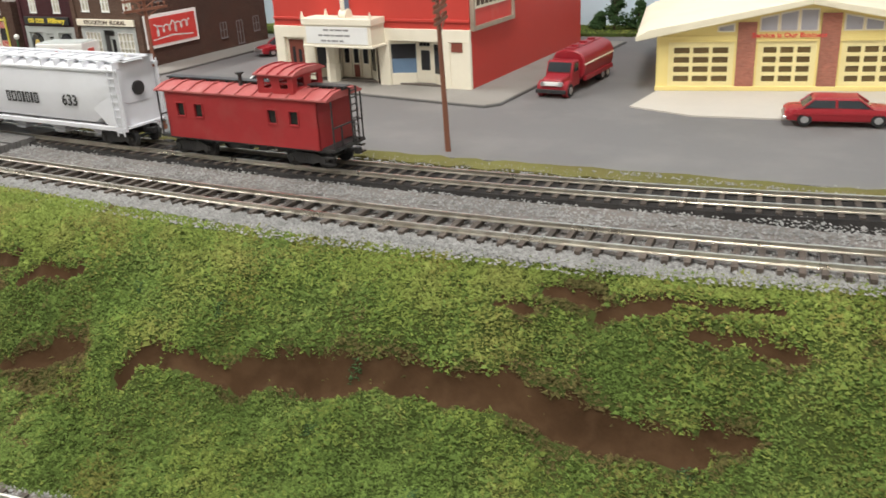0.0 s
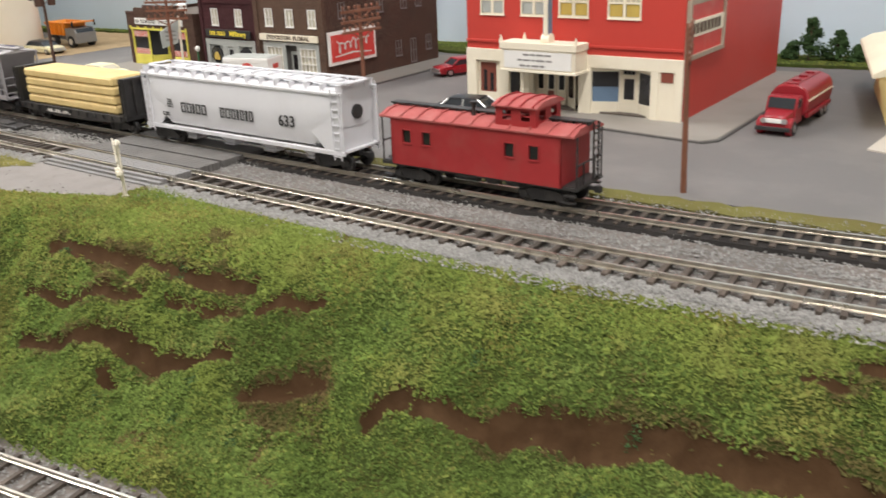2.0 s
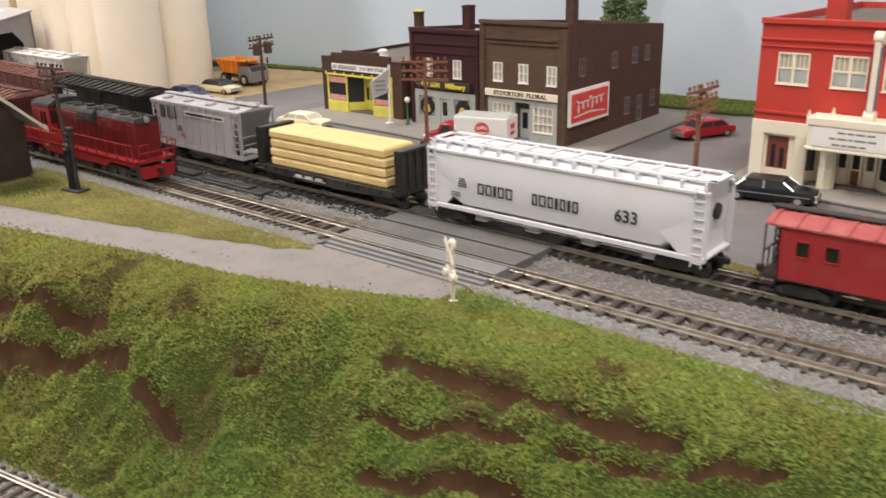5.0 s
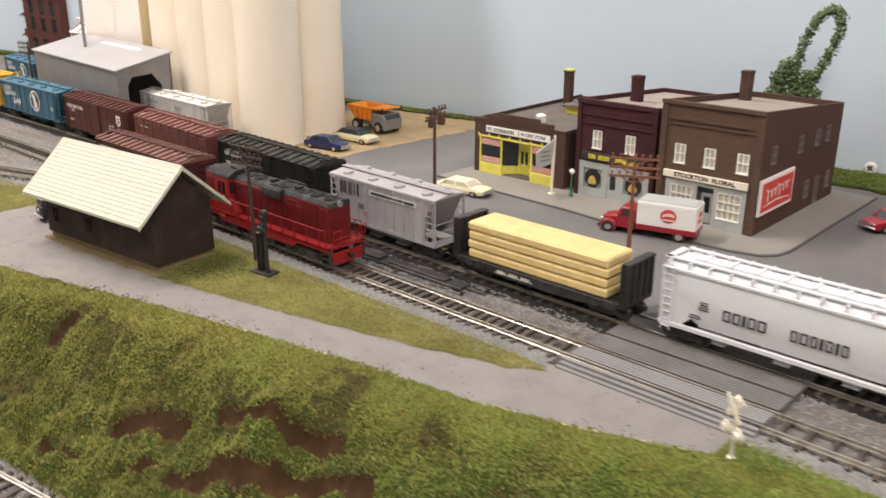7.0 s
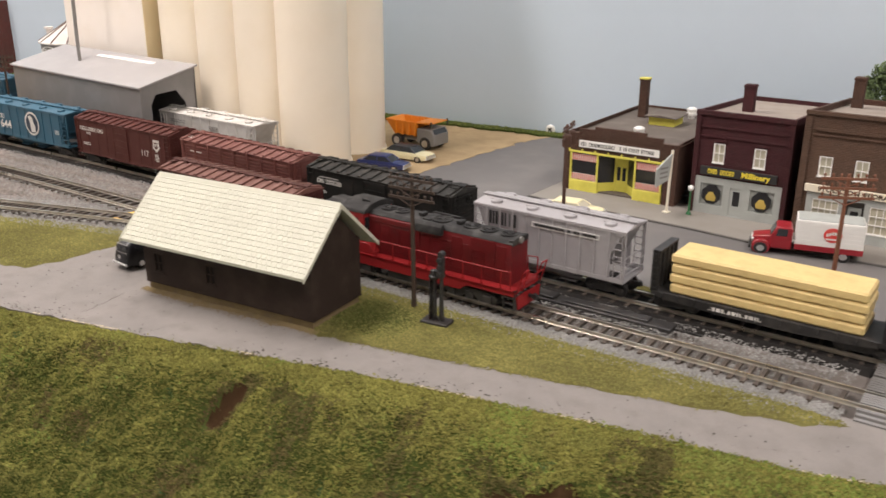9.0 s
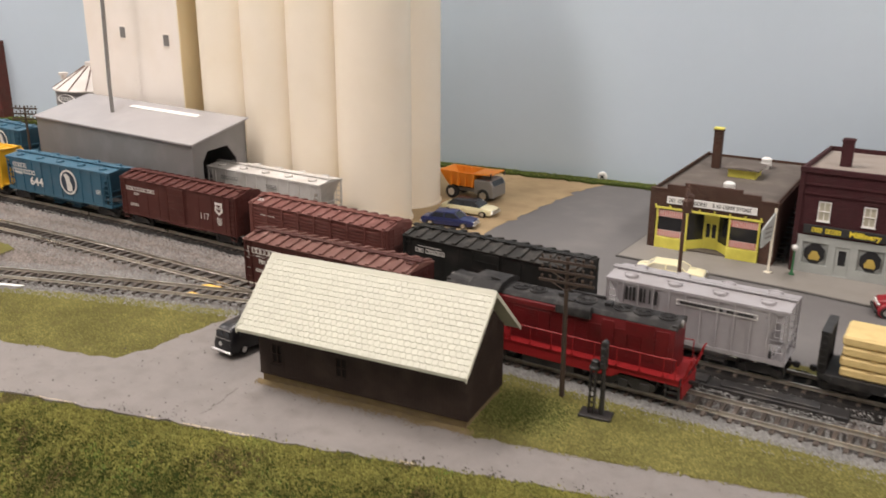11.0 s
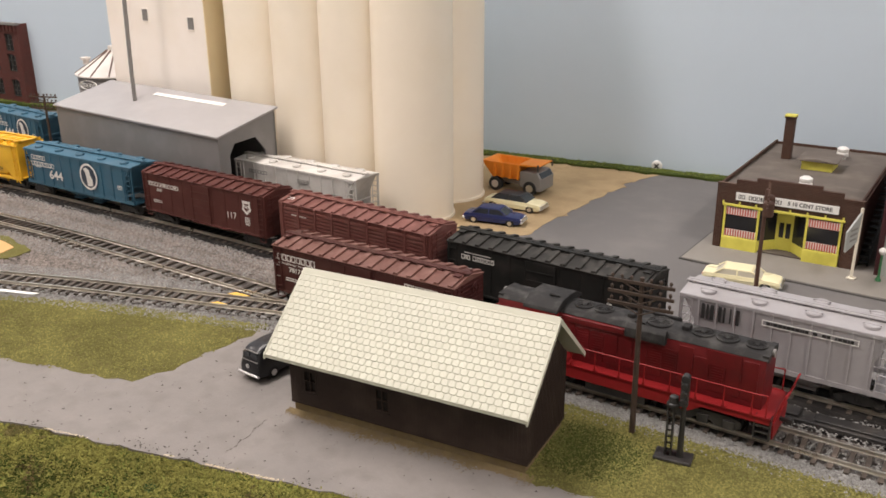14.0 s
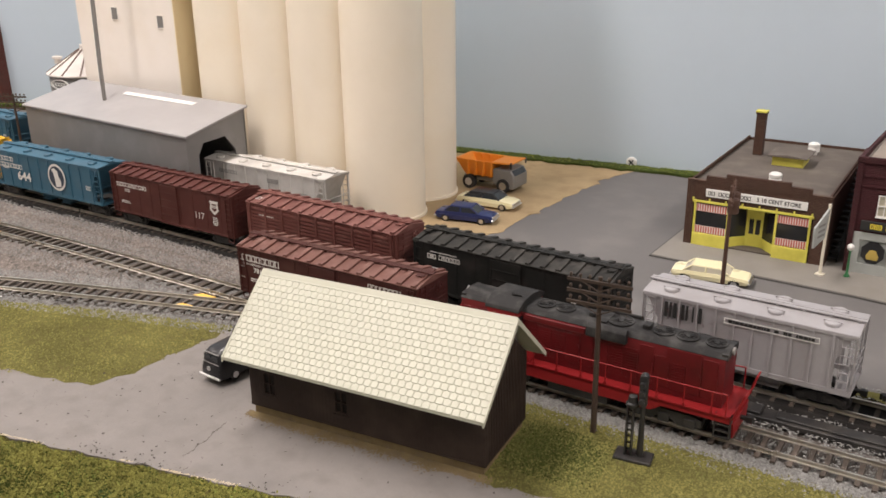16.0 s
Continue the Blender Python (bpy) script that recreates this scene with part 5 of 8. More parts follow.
def bulkhead_flat(path, x, L, label, group):
    y, a = on_track(path, x)
    t = thing("bulkhead_flatcar", x, y, RAILZ, a, label, "freight car", group)
    h, W = L / 2, 33.0
    part("deck", G().box(-h, h, -W / 2, W / 2, 10.5, 13.5), BLACK, t, "", 0.2)
    for s in (-1, 1):
        part("side_sill", G().prism([(-h, 13.4), (h, 13.4), (h - 6, 9), (22, 7), (-22, 7), (-h + 6, 9)], "y", *sorted((s * (W / 2 - 1), s * (W / 2 + 0.3)))), BLACK, t)
        for k in range(13):
            xx = -h + 7 + k * (L - 14) / 12
            part("stake_pocket", G().box(xx - 1, xx + 1, *sorted((s * (W / 2 + 0.2), s * (W / 2 + 1.4))), 10, 13.4), BLACK, t)
        bk = part("bulkhead", G().box(*sorted((s * (h - 2.2), s * (h - 0.6))), -W / 2 + 1, W / 2 - 1, 13.5, 40), BLACK, t, "black end bulkhead with vertical posts")
        for k in range(5):
            yy = -W / 2 + 2 + k * (W - 4) / 4
            part("post", G().box(*sorted((s * (h - 4), s * (h + 1))), yy - 0.8, yy + 0.8, 13.5, 38.5), BLACK, bk)
        part("top_beam", G().box(*sorted((s * (h - 4.2), s * (h + 1.2))), -W / 2 + 1, W / 2 - 1, 38.6, 40.1), BLACK, bk)
        ladder(t, s * (h - 1.5), -W / 2 + 0.6, 13, 40, 4, BLACK, "y", 6)
    blocks("lettering", word_bars("PENNOYLVANIA", 2.1), 2.4, WHITE, t, front(-16, -W / 2 - 0.5, 10.2), 0.6)
    hopper_wheels(t, L)
    y0 = thing("lumber_load", x - 1.5, y, RAILZ + 13.6, a, "stack of pale yellow sawn lumber packs on the flatcar", "lumber")
    for k in range(4):
        o = random.Random(k).uniform(-0.5, 0.5)
        part("lumber_pack", G().box(-57.5 + o, 57.5 + o, -14.8, 14.8, k * 6.6, k * 6.6 + 6.3), LUMBER, y0, "", 1.3)
    for k in range(3):
        for s in (-1, 0, 1):
            part("bearer", G().box(s * 40 - 1, s * 40 + 1, -15, 15, k * 6.6 + 6.1, k * 6.6 + 6.7), LUMBER, y0)
    return t


def caboose(path, x, L, label, group):
    y, a = on_track(path, x)
    t = thing("caboose", x, y, RAILZ, a, label, "caboose", group)
    h, W, H = L / 2, 31.0, 37.0
    wins = [(-h + 16, -h + 21.5, 24, 31), (-h + 29, -h + 34.5, 24, 31), (h - 26, h - 20.5, 24, 31), (h - 40, h - 34.5, 24, 31)]
    for s in (-1, 1):
        g = G().wall(-h + 8, h - 8, 11.5, H, *sorted((s * (W / 2 - 1.2), s * W / 2)), wins)
        part("side_wall", g, CABRED, t)
        for k, w in enumerate(wins):
            f = G()
            f.box(w[0] - 0.5, w[1] + 0.5, *sorted((s * (W / 2 - 0.2), s * (W / 2 + 0.5))), w[2] - 0.6, w[2]).box(w[0] - 0.5, w[1] + 0.5, *sorted((s * (W / 2 - 0.2), s * (W / 2 + 0.5))), w[3], w[3] + 0.6)
            f.box(w[0] - 0.5, w[0], *sorted((s * (W / 2 - 0.2), s * (W / 2 + 0.5))), w[2], w[3]).box(w[1], w[1] + 0.5, *sorted((s * (W / 2 - 0.2), s * (W / 2 + 0.5))), w[2], w[3])
            wf = part("window", f, CABRED, t)
            part("pane", G().box(w[0], w[1], *sorted((s * (W / 2 - 1.1), s * (W / 2 - 0.9))), w[2], w[3]), DARKWIN, wf, "dark window pane")
    for s in (-1, 1):
        part("end_wall", G().box(*sorted((s * (h - 9), s * (h - 8))), -W / 2, W / 2, 11.5, H + 1), CABRED, t)
        part("end_platform", G().box(*sorted((s * (h - 8), s * h)), -W / 2 + 1, W / 2 - 1, 10.5, 12), BLACK, t)
        for yy in (-W / 2 + 2, -6, 6, W / 2 - 2):
            top = H if abs(yy) > 8 else 23
            part("railing_post", G().tube([(s * (h - 0.6), yy, 12), (s * (h - 0.6), yy, top)], 0.48), BLACK, t)
        part("end_rail", G().tube([(s * (h - 0.6), -W / 2 + 2, 23), (s * (h - 0.6), W / 2 - 2, 23)], 0.48), BLACK, t, "black end railing")
        ladder(t, s * (h - 0.5), 6, 12, H + 4, 6, BLACK, "x", 8)
        for sy in (-1, 1):
            part("steps", G().box(*sorted((s * (h - 7), s * (h - 1))), *sorted((sy * (W / 2 - 3), sy * W / 2)), 4, 4.8).box(*sorted((s * (h - 7), s * (h - 1))), *sorted((sy * (W / 2 - 3), sy * W / 2)), 7.5, 8.3), BLACK, t)
    part("floor", G().box(-h + 8, h - 8, -W / 2 + 0.5, W / 2 - 0.5, 10.5, 11.5), BLACK, t)
    roof = [(-W / 2 - 1, H), (-W / 2 - 1, H + 1), (-9, H + 3.6), (0, H + 4.2), (9, H + 3.6), (W / 2 + 1, H + 1), (W / 2 + 1, H)]
    part("roof", G().prism(roof, "x", -h + 1, h - 1), CABROOF, t, "dusty red roof", 0.1)
    for k in range(11):
        xx = -h + 4 + k * (L - 8) / 10
        part("roof_rib", G().prism([(q[0], q[1] + 0.1) for q in roof[1:6]] + [(q[0], q[1] + 0.7) for q in roof[5:0:-1]], "x", xx - 0.5, xx + 0.5), CABROOF, t)
    for x0, x1 in ((-h - 1, 12.5), (38, h + 1)):
        g = G().box(x0, x1, -3, 3, H + 5, H + 5.7)
        for k in range(6):
            xx = x0 + 2 + k * (x1 - x0 - 4) / 5
            g.box(xx - 0.5, xx + 0.5, -2.6, 2.6, H + 3.6, H + 5.1)
        part("running_board", g, BLACK, t, "dark plank running board on the roof")
    c0, c1, cz = 13.5, 36.5, H + 11.5
    zl, zh = cz - 6.5, cz - 1.5
    g = G()
    for sd in (-1, 1):
        g.wall(c0, c1, H + 1, cz, *sorted((sd * 12.2, sd * 13)), [(c0 + 4, c0 + 9, zl, zh), (c1 - 8.5, c1 - 3.5, zl, zh)])
    for xa in (c0, c1 - 0.8):
        side = G().wall(-12.2, 12.2, H + 1, cz, 0, 0.8, [(-9, -3, zl, zh), (3, 9, zl, zh)])
        g.add([(xa + q[1], q[0], q[2]) for q in side.v], side.f)
    cu = part("cupola", g, CABRED, t, "raised red lookout cupola with open windows")
    part("cupola_roof", G().prism([(-14.5, cz), (-14.5, cz + 0.8), (-8, cz + 2.8), (0, cz + 3.4), (8, cz + 2.8), (14.5, cz + 0.8), (14.5, cz)], "x", c0 - 1.5, c1 + 1.5), CABROOF, cu, "", 0.1)
    for k in range(4):
        xx = c0 + 1 + k * (c1 - c0 - 2) / 3
        part("cupola_rib", G().prism([(-14.5, cz + 0.9), (-8, cz + 2.9), (0, cz + 3.5), (8, cz + 2.9), (14.5, cz + 0.9), (14.5, cz + 1.5), (8, cz + 3.5), (0, cz + 4.1), (-8, cz + 3.5), (-14.5, cz + 1.5)], "x", xx - 0.4, xx + 0.4), CABRED, cu)
    for sd in (-1, 1):
        for xx in (c0 + 4, c1 - 8.5):
            part("cupola_sash", G().box(xx, xx + 5, *sorted((sd * 12.4, sd * 12.8)), zl + 2.2, zl + 2.8), CABRED, cu)
    part("smoke_jack", G().cyl((-4, -6, H + 3), (-4, -6, H + 10), 1.1, 8).cyl((-4, -6, H + 10), (-4, -6, H + 11), 2.3, 10), BLACK, t, "black stove pipe")
    underframe(t, L, W)
    for s in (-1, 1):
        truck(t, s * (h - 20))
    couplers(t, h)
    return t


def locomotive(path, x, label):
    """Four-axle road switcher; its short hood points to -x."""
    y, a = on_track(path, x)
    t = thing("diesel_locomotive", x, y, RAILZ, a, label, "locomotive")
    h, W, D = 85.0, 34.0, 16.5
    part("frame", G().box(-h, h, -W / 2, W / 2, D - 2.2, D), RED, t, "", 0.2)
    for s in (-1, 1):
        prof = [(-h, D), (-h, 12.5), (-h + 30, 12.5), (-h + 36, 8.5), (h - 42, 8.5), (h - 36, 12.5), (h, 12.5), (h, D)]
        part("side_skirt", G().prism(prof, "y", *sorted((s * (W / 2 - 1), s * W / 2))), RED, t, "", 0.15)
        part("walkway_edge", G().box(-h + 2, h - 2, *sorted((s * (W / 2 - 0.8), s * (W / 2 + 0.5))), D - 0.7, D + 0.2), RED, t)
    part("raised_deck", G().prism([(-h, D), (-h, D + 8), (-33, D + 8), (-29, D + 2), (-29, D)], "y", -W / 2 + 0.2, W / 2 - 0.2), RED, t, "raised red walkway round the cab", 0.3)
    hw, hz = 10.5, 47.0

    def hood(x0, x1, name, m):
        prof = [(-hw, D), (-hw, hz - 3), (-hw + 2.2, hz - 0.6), (0, hz), (hw - 2.2, hz - 0.6), (hw, hz - 3), (hw, D)]
        return part(name, G().prism(prof, "x", x0, x1), m, t, "", 0.3)

    short = hood(-h + 7, -57, "short_hood", DKRED)
    long_ = hood(-38, h - 7, "long_hood", DKRED)
    part("roof_top", G().prism([(-hw - 0.2, hz - 3), (-hw + 2.1, hz - 0.3), (0, hz + 0.5), (hw - 2.1, hz - 0.3), (hw + 0.2, hz - 3), (hw - 1, hz - 3.2), (-hw + 1, hz - 3.2)], "x", -h + 6.6, -57), ROOFGREY, short, "dark grey painted roof", 0.2)
    part("roof_top", G().prism([(-hw - 0.2, hz - 3), (-hw + 2.1, hz - 0.3), (0, hz + 0.5), (hw - 2.1, hz - 0.3), (hw + 0.2, hz - 3), (hw - 1, hz - 3.2), (-hw + 1, hz - 3.2)], "x", -38, h - 6.6), ROOFGREY, long_, "dark grey painted roof", 0.2)
    cab = part("cab", G().wall(-57, -38, D, 45.5, -W / 2 + 1, -W / 2 + 2, [(-53, -48.5, 31, 41), (-47.5, -43, 31, 41)]).wall(-57, -38, D, 45.5, W / 2 - 2, W / 2 - 1, [(-53, -48.5, 31, 41), (-47.5, -43, 31, 41)]).box(-57, -56, -W / 2 + 2, W / 2 - 2, D, 47).box(-39, -38, -W / 2 + 2, W / 2 - 2, D, 47), RED, t)
    rprof = [(-W / 2 + 0.2, 45), (-W / 2 + 1, 47.2), (-9, 50.6), (0, 51.4), (9, 50.6), (W / 2 - 1, 47.2), (W / 2 - 0.2, 45)]
    part("cab_roof", G().prism(rprof, "x", -58.5, -36.5), ROOFGREY, cab, "arched dark grey cab roof", 0.3)
    for s in (-1, 1):
        for x0, x1 in ((-53, -48.5), (-47.5, -43)):
            part("cab_window", G().box(x0, x1, *sorted((s * (W / 2 - 1.6), s * (W / 2 - 1.4))), 31, 41), DARKWIN, cab, "dark cab window")
        part("window_frame", G().box(-53.6, -42.4, *sorted((s * (W / 2 - 1.1), s * (W / 2 - 0.7))), 30.2, 31).box(-53.6, -42.4, *sorted((s * (W / 2 - 1.1), s * (W / 2 - 0.7))), 41, 41.7).box(-48.4, -47.6, *sorted((s * (W / 2 - 1.1), s * (W / 2 - 0.7))), 31, 41), DKRED, cab)
    for s in (-1, 1):
        for xx in (-58, -37.4):
            part("end_window", G().box(xx - 0.2, xx + 0.9, *sorted((s * 11.5, s * 15)), 33, 42), DARKWIN, cab)
    part("emblem", G().lathe([(0, 0), (4.6, 0), (4.6, 0.3), (3.9, 0.3), (3.9, 0.2), (0, 0.2)], 24), WHITE, cab, "round white-rimmed emblem", 0, front(-47.5, -W / 2 + 1.1, 25.6))
    part("emblem", G().lathe([(0, 0), (3.8, 0), (3.8, 0.3), (0, 0.3)], 24), EMBLEM, cab, "orange disc", 0, front(-47.5, -W / 2 + 0.95, 25.6))
    blocks("emblem", [6.6], 1.9, SIGNRED, cab, front(-47.5, -W / 2 + 0.6, 25.6))
    word("number", "121", 3.4, GOLD, t, front(-47.5, -W / 2 - 0.1, D - 1.9), "gold road number", bold=0.1)
    # hood doors, louvres and roof gear
    r = random.Random(5)
    for s in (-1, 1):
        for k in range(13):
            x0 = -35 + k * 8.5
            d = part("hood_door", G().box(x0, x0 + 7.8, *sorted((s * (hw - 0.1), s * (hw + 0.35))), D + 4, hz - 9 if k % 4 else hz - 5), DKRED, long_, "", 0.12)
            if k in (0, 1, 2, 6, 7, 10):
                g = G()
                for q in range(8):
                    z = D + 8 + q * 1.5
                    g.box(x0 + 1, x0 + 7.6, *sorted((s * (hw + 0.3), s * (hw + 0.65))), z, z + 0.7)
                part("louvre", g, DKRED, d)
            else:
                part("latch", G().box(x0 + 7, x0 + 7.8, *sorted((s * (hw + 0.3), s * (hw + 0.8))), D + 14, D + 16), DKRED, d)
        for k in range(2):
            x0 = -76 + k * 9.6
            part("hood_door", G().box(x0, x0 + 8.9, *sorted((s * (hw - 0.1), s * (hw + 0.35))), D + 3, hz - 7), DKRED, short, "", 0.12)
        part("grille", G().box(48, 66, *sorted((s * (hw - 0.1), s * (hw + 0.5))), hz - 12, hz - 3.4), DKRED, long_, "radiator grille")
        part("blower_duct", G().box(-36, 2, *sorted((s * (hw - 0.5), s * (hw + 1.3))), hz - 7, hz - 3.5), DKRED, long_, "", 0.3)
        part("fan_housing", G().prism([(s * (hw - 1), hz - 6.5), (s * 13.6, hz - 6.5), (s * 13.6, hz - 1), (s * 11, hz + 1), (s * (hw - 1), hz + 1)], "x", 3, 26), ROOFGREY, long_, "dark fan housing over the hood side", 0.3)
    for k, (xx, rr) in enumerate(((-27, 5.2), (-15, 5.2), (18, 6.6), (42, 5.6), (55, 5.6), (70, 5.2))):
        g = G().lathe([(rr + 0.6, 0), (rr + 0.6, 0.8), (rr, 1.0), (rr - 0.5, 0.4), (1.6, 0.3), (1.4, 0.8), (0, 0.8)], 24, (xx, 0, hz + 0.1))
        fan = part("roof_fan", g, ROOFGREY, t, "round roof fan")
        for q in range(6):
            an = math.pi * q / 6
            g = G().cyl((xx - (rr - 0.8) * math.cos(an), -(rr - 0.8) * math.sin(an), hz + 0.8), (xx + (rr - 0.8) * math.cos(an), (rr - 0.8) * math.sin(an), hz + 0.8), 0.2, 4)
            part("spoke", g, ROOFGREY, fan)
    for xx in (0, 31):
        part("exhaust_stack", G().box(xx, xx + 4, -3, 3, hz, hz + 2.6), ROOFGREY, long_, "", 0.3)
    part("roof_hatch", G().box(6, 12, -7, 7, hz, hz + 1.0), ROOFGREY, long_, "", 0.2)
    part("horn", G().cyl((-40, -6, 51.5), (-46, -6, 51.8), 0.5, 8, 1.1), ROOFGREY, cab)
    for s in (-1, 1):
        part("number_board", G().box(*sorted((s * (h - 9.5), s * (h - 6.4))), -9.6, -3, hz - 4, hz - 0.4).box(*sorted((s * (h - 9.5), s * (h - 6.4))), 3, 9.6, hz - 4, hz - 0.4), ROOFGREY, t)
        part("headlight", G().cyl((s * (h - 8), 0, hz - 2), (s * (h - 5.4), 0, hz - 2), 2.3, 12), GREYPLASTIC, t, "round headlight")
    # handrails
    for s in (-1, 1):
        yy = s * (W / 2 + 0.2)
        g = G().tube([(-h + 3, yy, D), (-h + 3, yy, 29), (-60, yy, 29)], 0.42)
        part("handrail", g, RED, t, "thin red handrail")
        g = G().tube([(-36, yy, 30), (-30, yy, 28.5), (h - 10, yy, 28.5), (h - 3, yy, 29), (h - 3, yy, D)], 0.42)
        part("handrail", g, RED, t)
        for k in range(8):
            xx = -26 + k * 14.4
            part("stanchion", G().tube([(xx, yy, D), (xx, yy, 28.5)], 0.42).box(xx - 0.7, xx + 0.7, yy - 0.5, yy + 0.5, D, D + 1.6), RED, t)
        for xx in (-71, -61):
            part("stanchion", G().tube([(xx, yy, D), (xx, yy, 29)], 0.42), RED, t)
    for s in (-1, 1):
        for yy in (-15, -8, 8, 15):
            part("railing_post", G().tube([(s * (h + 0.5), yy, D - 2), (s * (h + 5), yy, 29.5)], 0.5), RED, t)
        for ya, yb in ((-15, -8), (8, 15)):
            part("end_rail", G().tube([(s * (h + 5), ya, 29.5), (s * (h + 5), yb, 29.5)], 0.5), RED, t)
        part("end_rail", G().tube([(s * (h + 3.4), -15, 23), (s * (h + 3.4), 15, 23)], 0.45), RED, t, "thin red end railing")
        part("pilot", G().prism([(-W / 2 + 2, 12), (W / 2 - 2, 12), (W / 2 - 4, 3), (-W / 2 + 4, 3)], "x", *sorted((s * (h - 0.4), s * (h + 0.8)))), RED, t)
        for sy in (-1, 1):
            g = G()
            for z in (3.5, 7.2, 11):
                g.box(*sorted((s * (h - 8), s * (h - 0.5))), *sorted((sy * (W / 2 - 4), sy * W / 2)), z, z + 0.7)
            g.box(*sorted((s * (h - 8.4), s * (h - 7.8))), *sorted((sy * (W / 2 - 4), sy * W / 2)), 3.5, D).box(*sorted((s * (h - 0.7), s * h)), *sorted((sy * (W / 2 - 4), sy * W / 2)), 3.5, D)
            part("steps", g, BLACK, t, "black corner steps")
    part("fuel_tank", G().prism([(-15, 3), (-13, 2), (13, 2), (15, 3), (15, 10), (-15, 10)], "x", -18, 18), BLACK, t, "black fuel tank", 0.4)
    part("air_tank", G().cyl((-20, -13, 10.5), (16, -13, 10.5), 2.2, 12).cyl((-20, 13, 10.5), (16, 13, 10.5), 2.2, 12), BLACK, t)
    for xx in (-50, 50):
        g = G()
        for s in (-1, 1):
            g.prism([(-20, 4), (-20, 8), (-14, 10), (14, 10), (20, 8), (20, 4), (15, 4), (12, 2.5), (7, 2.5), (4, 5), (-4, 5), (-7, 2.5), (-12, 2.5), (-15, 4)], "y", *sorted((s * 12, s * 14.5)))
            for k in (-14, 14):
                g.box(k - 3, k + 3, *sorted((s * 14.2, s * 16)), 3.4, 8)
            g.box(-3, 3, *sorted((s * 14.2, s * 15.6)), 3, 8)
        g.box(-18, 18, -12, 12, 7, 11)
        b = part("bogie", g, BLACK, t, "black four-wheel bogie", 0.2, mmpose(xx, 0, 0))
        for k in (-14, 14):
            for s in (-1, 1):
                w = new("wheel", WHEEL)
                w.parent = b
                w.matrix_basis = mmpose(k, s * 8.7, 5.6, -90 * s, 0, 0) @ Matrix.Diagonal((1.1, 1.1, 1, 1))
    couplers(t, h + 1)
    return t


CARS = "freight cars parked on the siding"
curved_hopper(BACK, 148, 181, UPSILVER, "long silver round-sided covered hopper with black lettering", CARS, up_letters, INK)
caboose(BACK, 325, 120, "red wooden caboose with cupola and dark running boards", CARS)
bulkhead_flat(BACK, -36, 140, "black bulkhead flatcar carrying yellow lumber", CARS)
two_bay_hopper(BACK, -184, 118, SILVER, "light grey two-bay covered hopper with black lettering", CARS, msl_letters)
boxcar(BACK, -337, 148, CARBLACK, CARBLACK_ROOF, "black weathered boxcar with white script bars", CARS, False, rg_letters, H=47.0)
boxcar(BACK, -502, 151, OXIDE, OXIDE_ROOF, "reddish brown slatted stock car", CARS, True, stock_letters, H=47.0)
boxcar(BACK, -673, 154, PRRBROWN, PRRBROWN, "dark red-brown boxcar with white keystone emblem", CARS, False, prr_letters, H=47.0)
two_bay_hopper(BACK, -849, 164, GNBLUE, "sky blue two-bay covered hopper with white round emblem", CARS, gn_letters)
curved_hopper(BACK, -1031, 172, YELLOWCAR, "bright yellow round-sided covered hopper", CARS, cnw_letters, INK)
two_bay_hopper(ELEV, -637, 150, HOPWHITE, "dusty white covered hopper half inside the loading shed", "freight cars at the elevator", dusty_letters)
two_bay_hopper(ELEV, -1105, 124, GNBLUE, "sky blue covered hopper on the elevator track", "freight cars at the elevator", gn_letters)
boxcar(MAIN, TRAINX, 151, MAROON, MAROON_ROOF, "dark brown boxcar with white lettering and ribbed roof", "train on the main line", False, south_letters, 15)
locomotive(MAIN, LOCOX, "red diesel road switcher with dark grey roof and gold number")



# ---- buildings ----
def window(t, x, z, w, h, y=0.0, frame=CREAM, pane=DARKWIN, nx=2, nz=2, m=None, fw=0.9, label="", shades=None):
    """A framed window in a wall that faces -y; its lower left corner is at x, z."""
    m = m or Matrix.Identity(4)
    cells = []
    for i in range(nx):
        for k in range(nz):
            cells.append((x + w * i / nx + (0.3 if i else 0), x + w * (i + 1) / nx - (0.3 if i < nx - 1 else 0), z + h * k / nz + (0.3 if k else 0), z + h * (k + 1) / nz - (0.3 if k < nz - 1 else 0)))
    g = G().wall(x - fw, x + w + fw, z - fw, z + h + fw, y - 0.6, y + 0.6, cells)
    wn = part("window", g.turned(m), frame, t, label)
    part("sill", G().box(x - fw - 0.5, x + w + fw + 0.5, y - 1.2, y, z - fw - 0.6, z - fw).turned(m), frame, wn)
    part("pane", G().box(x, x + w, y + 0.7, y + 0.95, z, z + h).turned(m), pane, wn, "dark glazing" if pane is DARKWIN else "")
    if shades:
        part("shade", G().box(x + 0.2, x + w - 0.2, y + 0.45, y + 0.65, z, z + h * 0.5).turned(m), shades, wn, "drawn window shade")
    return wn


